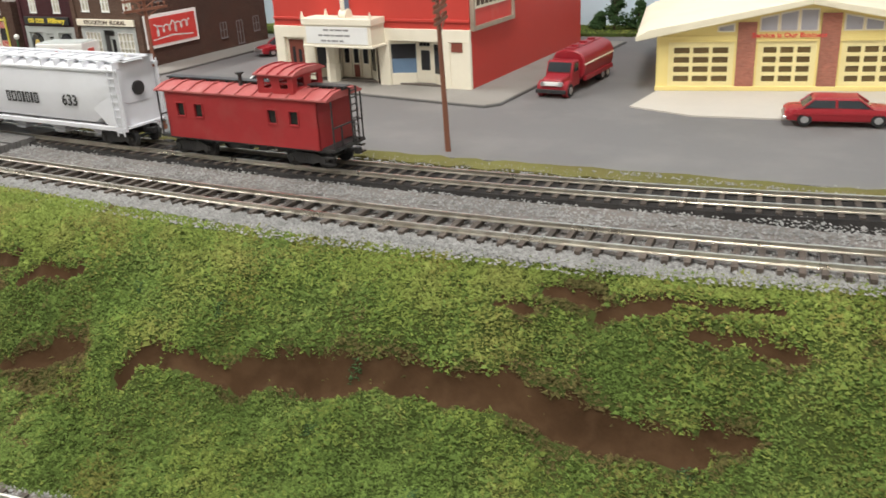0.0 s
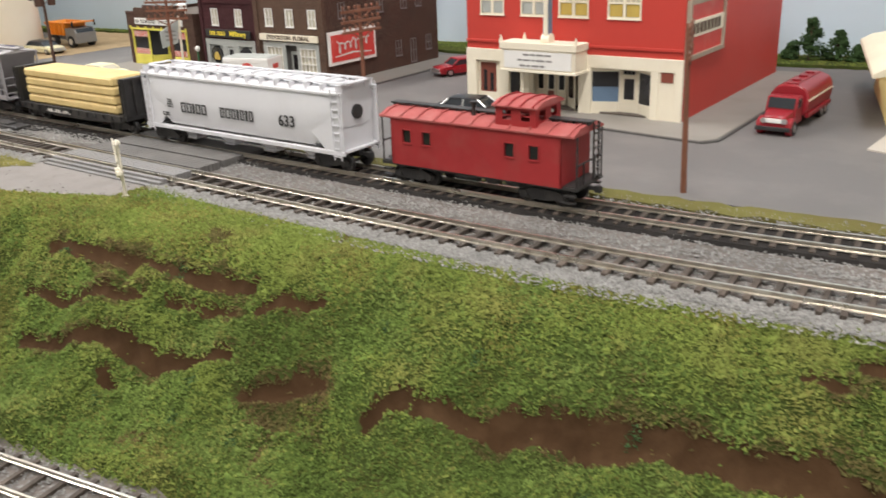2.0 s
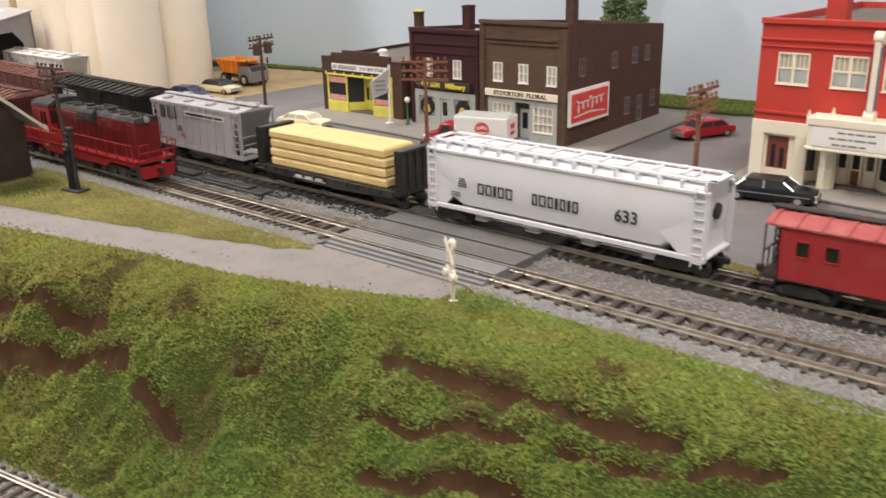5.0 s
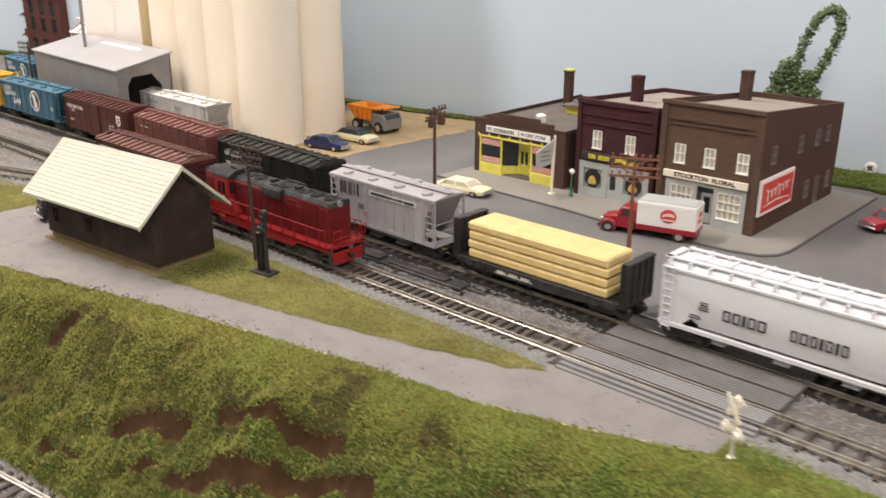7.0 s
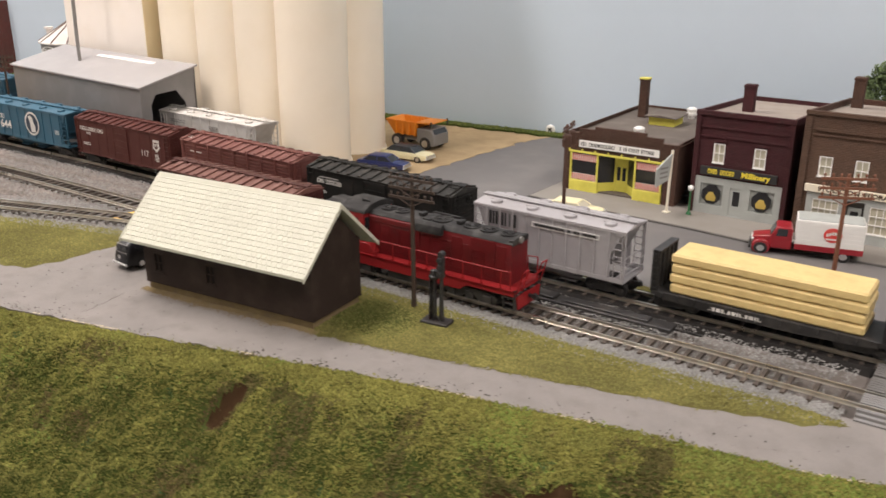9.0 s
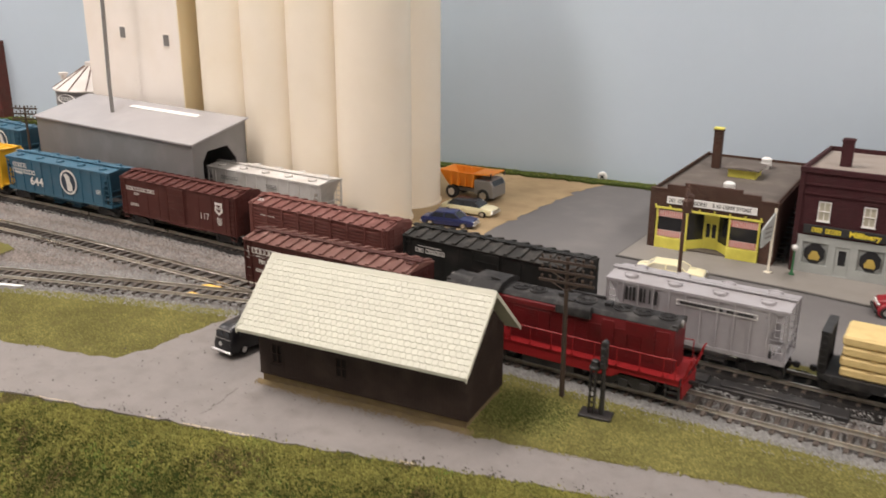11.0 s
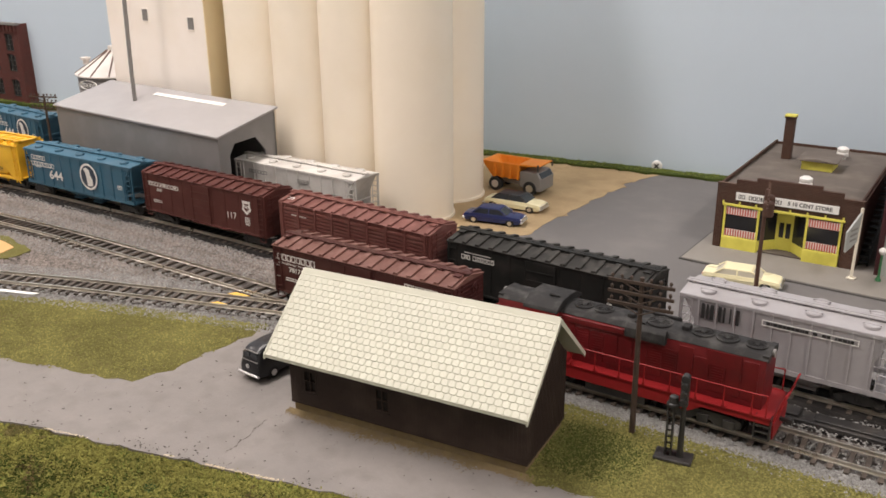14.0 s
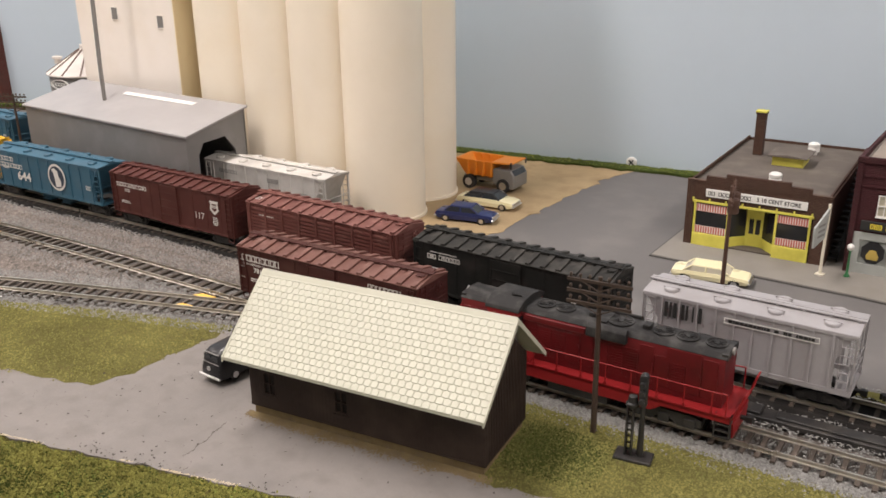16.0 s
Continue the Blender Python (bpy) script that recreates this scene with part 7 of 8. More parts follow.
def fire_station():
    t = thing("fire_station", 478, 223, 1.4, 14.2, "pale yellow fire station with three panelled doors and cream roof", "fire station")
    W, D = 194.0, 150.0

    def top(x):
        return 37 + 20 * (1 - abs(x - W / 2) / (W / 2))

    doors = [(8, 51), (66, 103), (118, 155)]
    part("front_wall", G().wall(0, W, 0, 37, 0, 2, [(a, b, 3, 33) for a, b in doors]), GARYELLOW, t, "", 0.1)
    part("side_wall", G().box(0, 2, 2, D, 0, 37), GARYELLOW, t)
    part("side_wall", G().box(W - 2, W, 2, D, 0, 37), GARYELLOW, t)
    part("back_wall", G().box(0, W, D - 2, D, 0, 37), GARYELLOW, t)
    part("plinth", G().box(-0.5, W + 0.5, -1.5, 0, 0, 3), GARYELLOW, t, "", 0.2)
    for a, b in ((52.5, 64.5), (104.5, 116.5), (156, 168)):
        part("brick_pillar", G().box(a, b, -0.9, 0.2, 3, min(top(a), top(b)) - 2), BRICK_PILLAR, t, "orange brick pillar")
    for a, b in doors:
        f = part("garage_door", G().wall(a, b, 3, 33, 0.6, 1.8, [(a + 2.5 + (b - a - 5) / 3 * i + 1.2, a + 2.5 + (b - a - 5) / 3 * (i + 1) - 1.2, 6 + 6.4 * j, 10 + 6.4 * j) for i in range(3) for j in range(4)]), DOORYELLOW, t, "pale yellow panelled garage door with twelve lights")
        part("light_panes", G().box(a + 1, b - 1, 1.4, 1.7, 4, 32), TANWIN2, f, "brownish panes")
        part("door_frame", G().box(a - 1, a, -0.6, 1, 3, 34).box(b, b + 1, -0.6, 1, 3, 34).box(a, b, -0.6, 1, 33, 34), GARYELLOW, f)
    part("gable", G().prism([(0, 37), (W, 37), (W / 2, 57)], "y", 0.8, 2), GARYELLOW, t)
    word("lettering", "Service is Our Business", 3.0, SIGNRED, t, front(85, -1.1, 37), "red lettering", bold=0.15, stretch=1.15)
    for a, b in ((16, 51), (66, 103), (118, 155)):
        n = 3
        for i in range(n):
            xa, xb = a + (b - a) * i / n + 1.2, a + (b - a) * (i + 1) / n - 1.2
            za, zb = top(xa) - 3, top(xb) - 3
            if min(za, zb) > 40.6:
                wn = part("window", G().prism([(xa - 1, 39.4), (xb + 1, 39.4), (xb + 1, zb + 1), (xa - 1, za + 1)], "y", 0.2, 0.9), CREAM, t)
                part("pane", G().prism([(xa, 40.2), (xb, 40.2), (xb, zb), (xa, za)], "y", -0.1, 0.25), PANEGREY, wn, "grey glazing")
    for s in (0, 1):
        e, r = (-14, W / 2) if s == 0 else (W + 14, W / 2)
        ze = 35.0
        rings = [(e, ze), (e, ze + 3), (e + (8 if s == 0 else -8), ze + 7.5), (r, 61.5), (r, 57.5)]
        part("roof", G().prism(rings, "y", -9, D + 6), GARROOF, t, "smooth cream roof slab", 0.4)
    part("roof_box", G().box(W / 2 - 6, W / 2 + 30, 40, 70, 58, 72), GARYELLOW, t, "yellow roof box", 0.3)


BROWNINK = mat("dark_brown_lettering", (0.07, 0.04, 0.02), 0.6, 0.1)
TANWIN2 = mat("brown_window", (0.13, 0.085, 0.03), 0.35, 0.25, 200, 60)
PANEGREY = mat("grey_glazing", (0.36, 0.35, 0.38), 0.3, 0.15, 200, 40)
variety_store()
milliner()
florist()
theatre()
fire_station()


# ---- depot ----
def depot():
    t = thing("depot", -340.6, -155.3, 0.6, 5.5, "small dark brown station depot with cream shingled roof", "depot")
    L, hw, ez, rz = 152.6, 40.2, 39.4, 75.9
    base = 5.0
    bx, by = 71.5, 26.0
    wins = [(-62, -54, 14, 27), (-15.5, -7.5, 14, 27)]
    part("front_wall", G().wall(-bx, bx, base, 46, -by, -by + 1.6, wins), SIDING, t)
    part("back_wall", G().box(-bx, bx, by - 1.6, by, base, 46), SIDING, t)
    for s in (-1, 1):
        part("gable_wall", G().prism([(-by + 1.6, base), (by - 1.6, base), (by - 1.6, 46), (0, 69), (-by + 1.6, 46)], "x", *sorted((s * bx, s * (bx - 1.6)))), SIDING, t)
        for k in range(26):
            y = -by + 1 + k * (2 * by - 2) / 25
            part("batten", G().box(*sorted((s * bx, s * (bx + 0.4))), y - 0.3, y + 0.3, base, 46 + 23 * (1 - abs(y) / by) - 1), SIDING, t)
    for k in range(64):
        x = -bx + 1 + k * (2 * bx - 2) / 63
        if not any(w[0] - 0.5 < x < w[1] + 0.5 for w in wins):
            part("batten", G().box(x - 0.25, x + 0.25, -by - 0.14, -by, base, 45), SIDING, t)
    for w in wins:
        # matt dark panes that hardly reflect
        window(t, w[0] + 0.5, w[2] + 0.5, w[1] - w[0] - 1, w[3] - w[2] - 1, -by + 0.3, SIDING, DIMWIN, 2, 2)
    part("skirting", G().box(-bx - 0.15, bx + 0.15, -by - 0.2, by + 0.2, base, base + 1.4), SIDING, t)
    # added base, stands in for the dirt and shade below the walls
    part("foundation", G().box(-bx + 1.2, bx - 1.2, -by + 1.2, by - 1.2, -0.4, base + 0.1), DUST, t, "brown base added under the raised walls")
    roof = part("roof", G().prism([(-hw, ez - 1.6), (0, rz - 2.2), (hw, ez - 1.6), (hw, ez - 0.2), (0, rz - 0.6), (-hw, ez - 0.2)], "x", -L / 2, L / 2), SHINGLE, t, "cream roof deck")
    part("ridge_cap", G().prism([(-2.6, rz - 2.6), (0, rz + 0.5), (2.6, rz - 2.6), (2.0, rz - 3), (0, rz - 0.6), (-2.0, rz - 3)], "x", -L / 2 - 0.3, L / 2 + 0.3), SHINGLE, t, "cream ridge cap")
    for s in (-1, 1):
        part("barge_board", G().prism([(-hw - 0.4, ez - 2.6), (0, rz - 3.4), (hw + 0.4, ez - 2.6), (hw + 0.4, ez + 0.2), (0, rz - 0.2), (-hw - 0.4, ez + 0.2)], "x", *sorted((s * L / 2, s * (L / 2 + 0.9)))), SHINGLE, t, "cream barge board")
    return t, roof, L, hw, ez, rz


depot_thing, depot_roof, DL, DHW, DEZ, DRZ = depot()


# ---- grain elevator ----
def elevator():
    t = thing("grain_elevator", 0, 0, 0, 0, "tall cream concrete grain elevator with a row of silos", "grain elevator")
    for row, (y, n, x0) in enumerate(((152, 4, -562), (226, 5, -573))):
        for k in range(n):
            x = x0 - 61 * k
            s = part("silo", G().lathe([(37, 0), (37, 420), (35, 421), (0, 421)], 48, (x, y, 0)), CONC_SILO, t, "tall smooth cream silo")
            part("plinth", G().lathe([(38.5, -0.5), (38.5, 3), (37.2, 3.2), (0, 3.3)], 48, (x, y, 0)), CONC_SILO, s)
    tw = part("headhouse", G().box(-957, -803, 128, 268, 0, 520), TOWER, t, "flat cream headhouse tower", 0.6)
    # thin plate coloured yellower than the tower front
    part("side_wall", G().box(-803, -802, 128.4, 267.6, 0, 519), YELLOWCREAM, tw, "yellow cream side wall")
    for x, z in ((-897, 168), (-827, 162), (-897, 295), (-827, 295)):
        part("window", G().box(x, x + 8, 127.4, 128.3, z, z + 12), GREYPLASTIC, tw, "small dark grey window")
        part("window_frame", G().box(x - 0.8, x + 8.8, 126.9, 128.1, z - 0.8, z).box(x - 0.8, x + 8.8, 126.9, 128.1, z + 12, z + 12.8), TOWER, tw)
    p = part("downspout", G().tube([(-865, 80, 92), (-865, 80, 120), (-864, 83, 240), (-864, 100, 420)], 2.1, 10), GREYPLASTIC, t, "grey grain spout pipe")
    sh = thing("loading_shed", -690, 29, 0, -5.0, "grey loading shed with sloping roof over the track", "shed")
    W, D, h0, h1 = 274, 68, 82, 98
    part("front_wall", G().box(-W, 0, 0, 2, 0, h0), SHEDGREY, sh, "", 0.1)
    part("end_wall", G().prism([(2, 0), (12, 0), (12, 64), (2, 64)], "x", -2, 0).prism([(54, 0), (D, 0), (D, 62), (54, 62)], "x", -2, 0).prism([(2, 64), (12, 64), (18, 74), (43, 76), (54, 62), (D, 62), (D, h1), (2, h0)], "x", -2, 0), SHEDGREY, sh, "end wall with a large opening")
    part("end_wall", G().prism([(2, 0), (12, 0), (12, 64), (2, 64)], "x", -W, -W + 2).prism([(54, 0), (D, 0), (D, 62), (54, 62)], "x", -W, -W + 2).prism([(2, 64), (12, 64), (18, 74), (43, 76), (54, 62), (D, 62), (D, h1), (2, h0)], "x", -W, -W + 2), SHEDGREY, sh)
    part("back_wall", G().box(-W, 0, D - 2, D, 0, h1), SHEDGREY, sh)
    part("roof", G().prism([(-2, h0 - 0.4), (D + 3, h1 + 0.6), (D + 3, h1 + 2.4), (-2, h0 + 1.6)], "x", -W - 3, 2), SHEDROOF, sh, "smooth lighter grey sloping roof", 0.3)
    lab = new("paper_strip", to_mesh("paper_strip", G().box(-56, 56, -3, 3, 0, 0.4), PAPER))
    tagged(lab, "strip of white paper lying on the shed roof", "paper strip")
    lab.matrix_basis = mmpose(-800, 95, 97.2, 13.1, 0, -4)
    b = thing("grain_bin", -1053, 206, 0, 0, "round corrugated steel grain bin with pale conical roof", "grain bin")
    b.scale = (1.33, 1.33, 0.98)
    part("bin_wall", G().lathe([(38, z + d) if i % 2 else (37.4, z + d) for z in range(0, 94, 4) for i, d in ((0, 0), (1, 2))] + [(37.4, 94)], 40), GALV, b, "corrugated steel wall")
    part("bin_roof", G().lathe([(40, 93), (40, 94.5), (8, 122), (8, 127), (0, 129)], 40), BINROOF, b, "pale conical roof")
    for k in range(14):
        a = 2 * math.pi * k / 14
        part("roof_rib", G().cyl((39.5 * math.cos(a), 39.5 * math.sin(a), 95), (9 * math.cos(a), 9 * math.sin(a), 122), 0.8, 5), RIBBROWN, b, "dull brown roof rib")
    part("vent", G().lathe([(3, 0), (3, 6), (4.6, 6), (4.6, 9), (0, 10)], 12, (-24, -18, 104)), BINROOF, b)
    d = G()
    for k in range(24):
        a0, a1 = 2 * math.pi * k / 24, 2 * math.pi * (k + 1) / 24
        d.prism([(11 * math.cos(a0), 6 * math.sin(a0)), (11 * math.cos(a1), 6 * math.sin(a1)), (10 * math.cos(a1), 5.2 * math.sin(a1)), (10 * math.cos(a0), 5.2 * math.sin(a0))], "y", -0.6, 0.6)
    part("logo_ring", d, BRIGHT, b, "white oval ring with plain bars", 0, mmpose(4, -38.4, 84, 0, 0, 6))
    blocks("logo_bars", [3, 3, 3, 3, 3], 4.4, BRIGHT, b, mmpose(4, -38.4, 84, 0, 0, 6) @ pose(0, 0, 0, 90, 0, 0), 0.6)


RIBBROWN = mat("dull_brown_rib", (0.16, 0.11, 0.09), 0.6, 0.1)
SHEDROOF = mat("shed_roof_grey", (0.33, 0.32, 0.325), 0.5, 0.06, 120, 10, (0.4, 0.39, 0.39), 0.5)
elevator()


def mill_building():
    t = thing("brick_mill", -1500, 300, 0, 0, "tall red brick mill building with arched windows", "mill")
    H = 126
    x0, x1 = -150, 82
    cols = [-140 + 46 * k for k in range(5)]
    holes = [(c + 2, c + 22, z, z + 26) for c in cols for z in (12, 52, 84)]
    part("front_wall", G().wall(x0, x1, 0, H, 0, 4, holes), BRICK_RED, t)
    part("side_wall", G().box(x1 - 4, x1, 4, 90, 0, H), BRICK_RED, t)
    part("side_wall", G().box(x0, x0 + 4, 4, 90, 0, H), BRICK_RED, t)
    part("back_wall", G().box(x0, x1, 86, 90, 0, H), BRICK_RED, t)
    part("roof", G().box(x0 + 4, x1 - 4, 4, 86, H - 6, H - 4), FLATROOF, t)
    for k in range(24):
        x = x0 + 3 + k * 9.7
        part("dentil", G().box(x, x + 4.6, -2.2, 0, H - 12, H - 2), BRICK_RED, t)
    part("coping", G().box(x0 - 1, x1 + 1, -3, 5, H - 2, H + 1.5), GREYPLASTIC, t, "grey coping")
    for c in cols:
        for z in (12, 52, 84):
            window(t, c + 3, z + 1, 18, 24, 1.2, MILLFRAME, DARKWIN, 2, 3, None, 1.0, "dark framed window")
            part("arch", G().prism([(c + 12 + 13 * math.cos(a), z + 24 + 6 * math.sin(a)) for a in [math.pi * q / 8 for q in range(9)]] + [(c + 12 + 10.5 * math.cos(a), z + 24 + 3.6 * math.sin(a)) for a in [math.pi * q / 8 for q in range(8, -1, -1)]], "y", -1.2, 0.2), BRICK_RED, t)


mill_building()



# ---- vehicles ----
def tyre_part(t, x, y, r, w=3.6):
    wh = part("wheel", G().cyl((x, y - w / 2, r), (x, y + w / 2, r), r, 16), TYRE, t, "", 0.3)
    s = 1 if y > 0 else -1
    part("hub_cap", G().cyl((x, y + s * w / 2, r), (x, y + s * (w / 2 + 0.3), r), r * 0.55, 12), CHROME, wh)


def car(x, y, rz, paint, label, L=56.0, W=21.0, roofmat=None, z=0.4, bright=False, glass=None, tall=0.88):
    """A saloon car; its bonnet points to +x."""
    t = thing("car", x, y, z, rz, label, "car", "cars in the town")
    h = L / 2
    t.scale = (1, 1, tall)

    def ring(xx, w, z0, z1):
        return [(xx, -w * 0.92, z0), (xx, -w, z0 + (z1 - z0) * 0.45), (xx, -w * 0.9, z1 - 0.6), (xx, -w * 0.6, z1), (xx, w * 0.6, z1), (xx, w * 0.9, z1 - 0.6), (xx, w, z0 + (z1 - z0) * 0.45), (xx, w * 0.92, z0)]

    w = W / 2
    body = G().loft([ring(-h, w * 0.86, 4.5, 9.5), ring(-h + 2.5, w * 0.97, 3.2, 11), ring(-h + 12, w, 3, 11.6), ring(-2, w, 3, 12), ring(h - 20, w, 3, 11.8), ring(h - 6, w * 0.97, 3, 10.8), ring(h - 1.5, w * 0.92, 3.4, 10), ring(h, w * 0.84, 4.4, 8.6)])
    b = part("body", body, paint, t)
    c0, c1 = -h + 11, h - 17
    rm = roofmat or paint
    zt = 18.2
    cabin = G().loft([[(c0 - 2, -w * 0.88, 11.4), (c1 + 3, -w * 0.88, 11.4), (c1 + 3, w * 0.88, 11.4), (c0 - 2, w * 0.88, 11.4)], [(c0 + 4, -w * 0.76, 16.8), (c1 - 4, -w * 0.76, 16.8), (c1 - 4, w * 0.76, 16.8), (c0 + 4, w * 0.76, 16.8)]])
    gl = part("glasshouse", cabin, glass or WINDSCREEN, t, "clouded cream windows" if glass else "dark car windows")
    roof = G().loft([[(c0 + 3.2, -w * 0.79, 16.4), (c1 - 3.4, -w * 0.79, 16.4), (c1 - 3.4, w * 0.79, 16.4), (c0 + 3.2, w * 0.79, 16.4)], [(c0 + 4.2, -w * 0.74, 17.6), (c1 - 4.4, -w * 0.74, 17.6), (c1 - 4.4, w * 0.74, 17.6), (c0 + 4.2, w * 0.74, 17.6)], [(c0 + 6.5, -w * 0.5, zt), (c1 - 7, -w * 0.5, zt), (c1 - 7, w * 0.5, zt), (c0 + 6.5, w * 0.5, zt)]])
    part("car_roof", roof, rm, t)
    pm = CHROME if bright else rm
    for s in (-1, 1):
        for xa, xb in ((c0 - 2, c0 + 4), ((c0 + c1) / 2, (c0 + c1) / 2), (c1 + 3, c1 - 4)):
            part("window_pillar", G().cyl((xa, s * w * 0.885, 11.4), (xb, s * w * 0.765, 16.9), 0.75, 6), pm, t)
        part("side_trim", G().box(-h + 4, h - 3, *sorted((s * w * 0.985, s * (w + 0.25))), 7.4, 8.0), CHROME if bright else paint, t)
        for xx in (-h + 10.5, h - 10.5):
            tyre_part(t, xx, s * (w - 1.9), 4.1)
    for s in (-1, 1):
        xx = s * h
        part("bumper", G().box(*sorted((xx - s * 0.8, xx + s * 1.2)), -w * 0.9, w * 0.9, 4.2, 6.0), CHROME, t, "chrome bumper", 0.4)
    for s in (-1, 1):
        part("headlight", G().cyl((h - 1, s * w * 0.66, 7.8), (h + 0.5, s * w * 0.66, 7.8), 1.4, 10), CHROME, t, "headlight")
        part("tail_light", G().cyl((-h + 1, s * w * 0.7, 8), (-h - 0.3, s * w * 0.7, 8), 1.0, 8), SIGNRED, t, "red tail light")
    part("grille", G().box(h - 0.8, h + 0.5, -w * 0.45, w * 0.45, 6.2, 8.8), CHROME, t)
    return t


car(-248, 138, 6, CARYELLOW, "pale cream-yellow saloon parked by the kerb before the store", 57, 21, glass=CREAMGLASS, tall=0.74)
car(-483, 168, 10, CARBLUE, "dark blue saloon on the sandy lot", 56, 20)
car(-488, 217, 3, CARYELLOW, "pale yellow coupe with dark roof on the sandy lot", 60, 22, CARINK)
car(89, 302, -118, CARRED, "red saloon parked in the side street", 56, 21)
car(206, 145, 8, CARINK, "black saloon with bright window frames before the theatre", 60, 22, None, 0.4, True)
car(603, 165, 12, CARRED, "red saloon on the fire station apron", 60, 22, None, 1.6)


def old_van():
    t = thing("car", -452, -148.4, 0.5, 266, "dark blue-black old delivery van with chrome bumper beside the depot", "car", "cars in the town")

    def ring(x, w, z0, z1):
        w, z1 = w * 0.85, z1 * 0.91
        return [(x, -w, z0), (x, w, z0), (x, w * 1.03, z0 + (z1 - z0) * 0.35), (x, w * 0.95, z0 + (z1 - z0) * 0.72), (x, w * 0.78, z1 - 0.9), (x, w * 0.45, z1), (x, -w * 0.45, z1), (x, -w * 0.78, z1 - 0.9), (x, -w * 0.95, z0 + (z1 - z0) * 0.72), (x, -w * 1.03, z0 + (z1 - z0) * 0.35)]

    part("body", G().loft([ring(-28, 9, 4.5, 18), ring(-27, 10, 3.2, 21.5), ring(-22, 10.4, 2.8, 23.4), ring(10, 10.4, 2.8, 23.8), ring(22, 10.3, 2.8, 23.2), ring(25.6, 10, 3.0, 21), ring(27.3, 9.6, 3.4, 15), ring(28.2, 8.8, 4.2, 12.5)]), CARINK, t, "", 0.9)
    for s in (-1, 1):
        part("windscreen", G().prism([(25.2, s * 0.5), (25.2, s * 6.5), (26.9, s * 6.0), (26.9, s * 0.5)], "z", 13.8, 17.8), WINDSCREEN, t, "dark split windscreen pane")
        part("side_window", G().box(12, 20, *sorted((s * 7.4, s * 8.65)), 13.7, 17.8), WINDSCREEN, t)
        for xx in (17, -17):
            tyre_part(t, xx, s * 7.4, 3.8)
    part("roof_trim", G().box(25.6, 26.4, -6.4, 6.4, 18.6, 19.0), GREYPLASTIC, t, "dull roof trim")
    part("belt_trim", G().box(27.2, 27.8, -7.3, 7.3, 12.9, 13.3), GREYPLASTIC, t, "dull belt trim")
    part("emblem", G().cyl((27.6, -1, 9.6), (28.8, -1, 9.6), 1.4, 14), CHROME, t, "round chrome emblem")
    part("bumper", G().box(28.2, 29.8, -9.3, 9.3, 4.0, 5.6), CHROME, t, "chrome bumper", 0.5)


old_van()


def truck_cab(t, x0, paint):
    """Bonneted lorry cab whose nose points to +x; x0 is the back of the cab."""
    part("cab", G().prism([(x0, 6), (x0, 26), (x0 + 2, 28), (x0 + 13, 28), (x0 + 17, 18.5), (x0 + 17, 6)], "y", -11, 11), paint, t, "", 0.9)
    part("bonnet", G().loft([[(x0 + 16, -10.5, 6), (x0 + 16, 10.5, 6), (x0 + 16, 9.5, 18.4), (x0 + 16, -9.5, 18.4)], [(x0 + 31, -9, 6), (x0 + 31, 9, 6), (x0 + 31, 8, 15.6), (x0 + 31, -8, 15.6)]]), paint, t, "", 0.8)
    part("windscreen", G().prism([(x0 + 13.4, 26.8), (x0 + 16.8, 19.2), (x0 + 17.3, 19.4), (x0 + 13.9, 27)], "y", -9.4, 9.4), WINDSCREEN, t, "dark windscreen")
    for s in (-1, 1):
        part("side_window", G().prism([(x0 + 4, 19), (x0 + 13, 19), (x0 + 11.4, 26), (x0 + 4, 26)], "y", *sorted((s * 10.9, s * 11.2))), WINDSCREEN, t)
        part("fender", G().cyl((x0 + 24, s * 8, 6.6), (x0 + 24, s * 12.6, 6.6), 7.4, 16), paint, t, "", 0.7)
        part("headlight", G().cyl((x0 + 30, s * 7.4, 12), (x0 + 32.2, s * 7.4, 12), 2.0, 12), CHROME, t, "round headlight")
        tyre_part(t, x0 + 24, s * 10.8, 5.6, 4.4)
    part("grille", G().box(x0 + 31, x0 + 32, -8.6, 8.6, 10.4, 13.8), BRIGHT, t, "white grille bar", 0.2)
    part("bumper", G().box(x0 + 32, x0 + 33.8, -12.5, 12.5, 4.4, 7.6), BLACK, t, "dark bumper", 0.3)


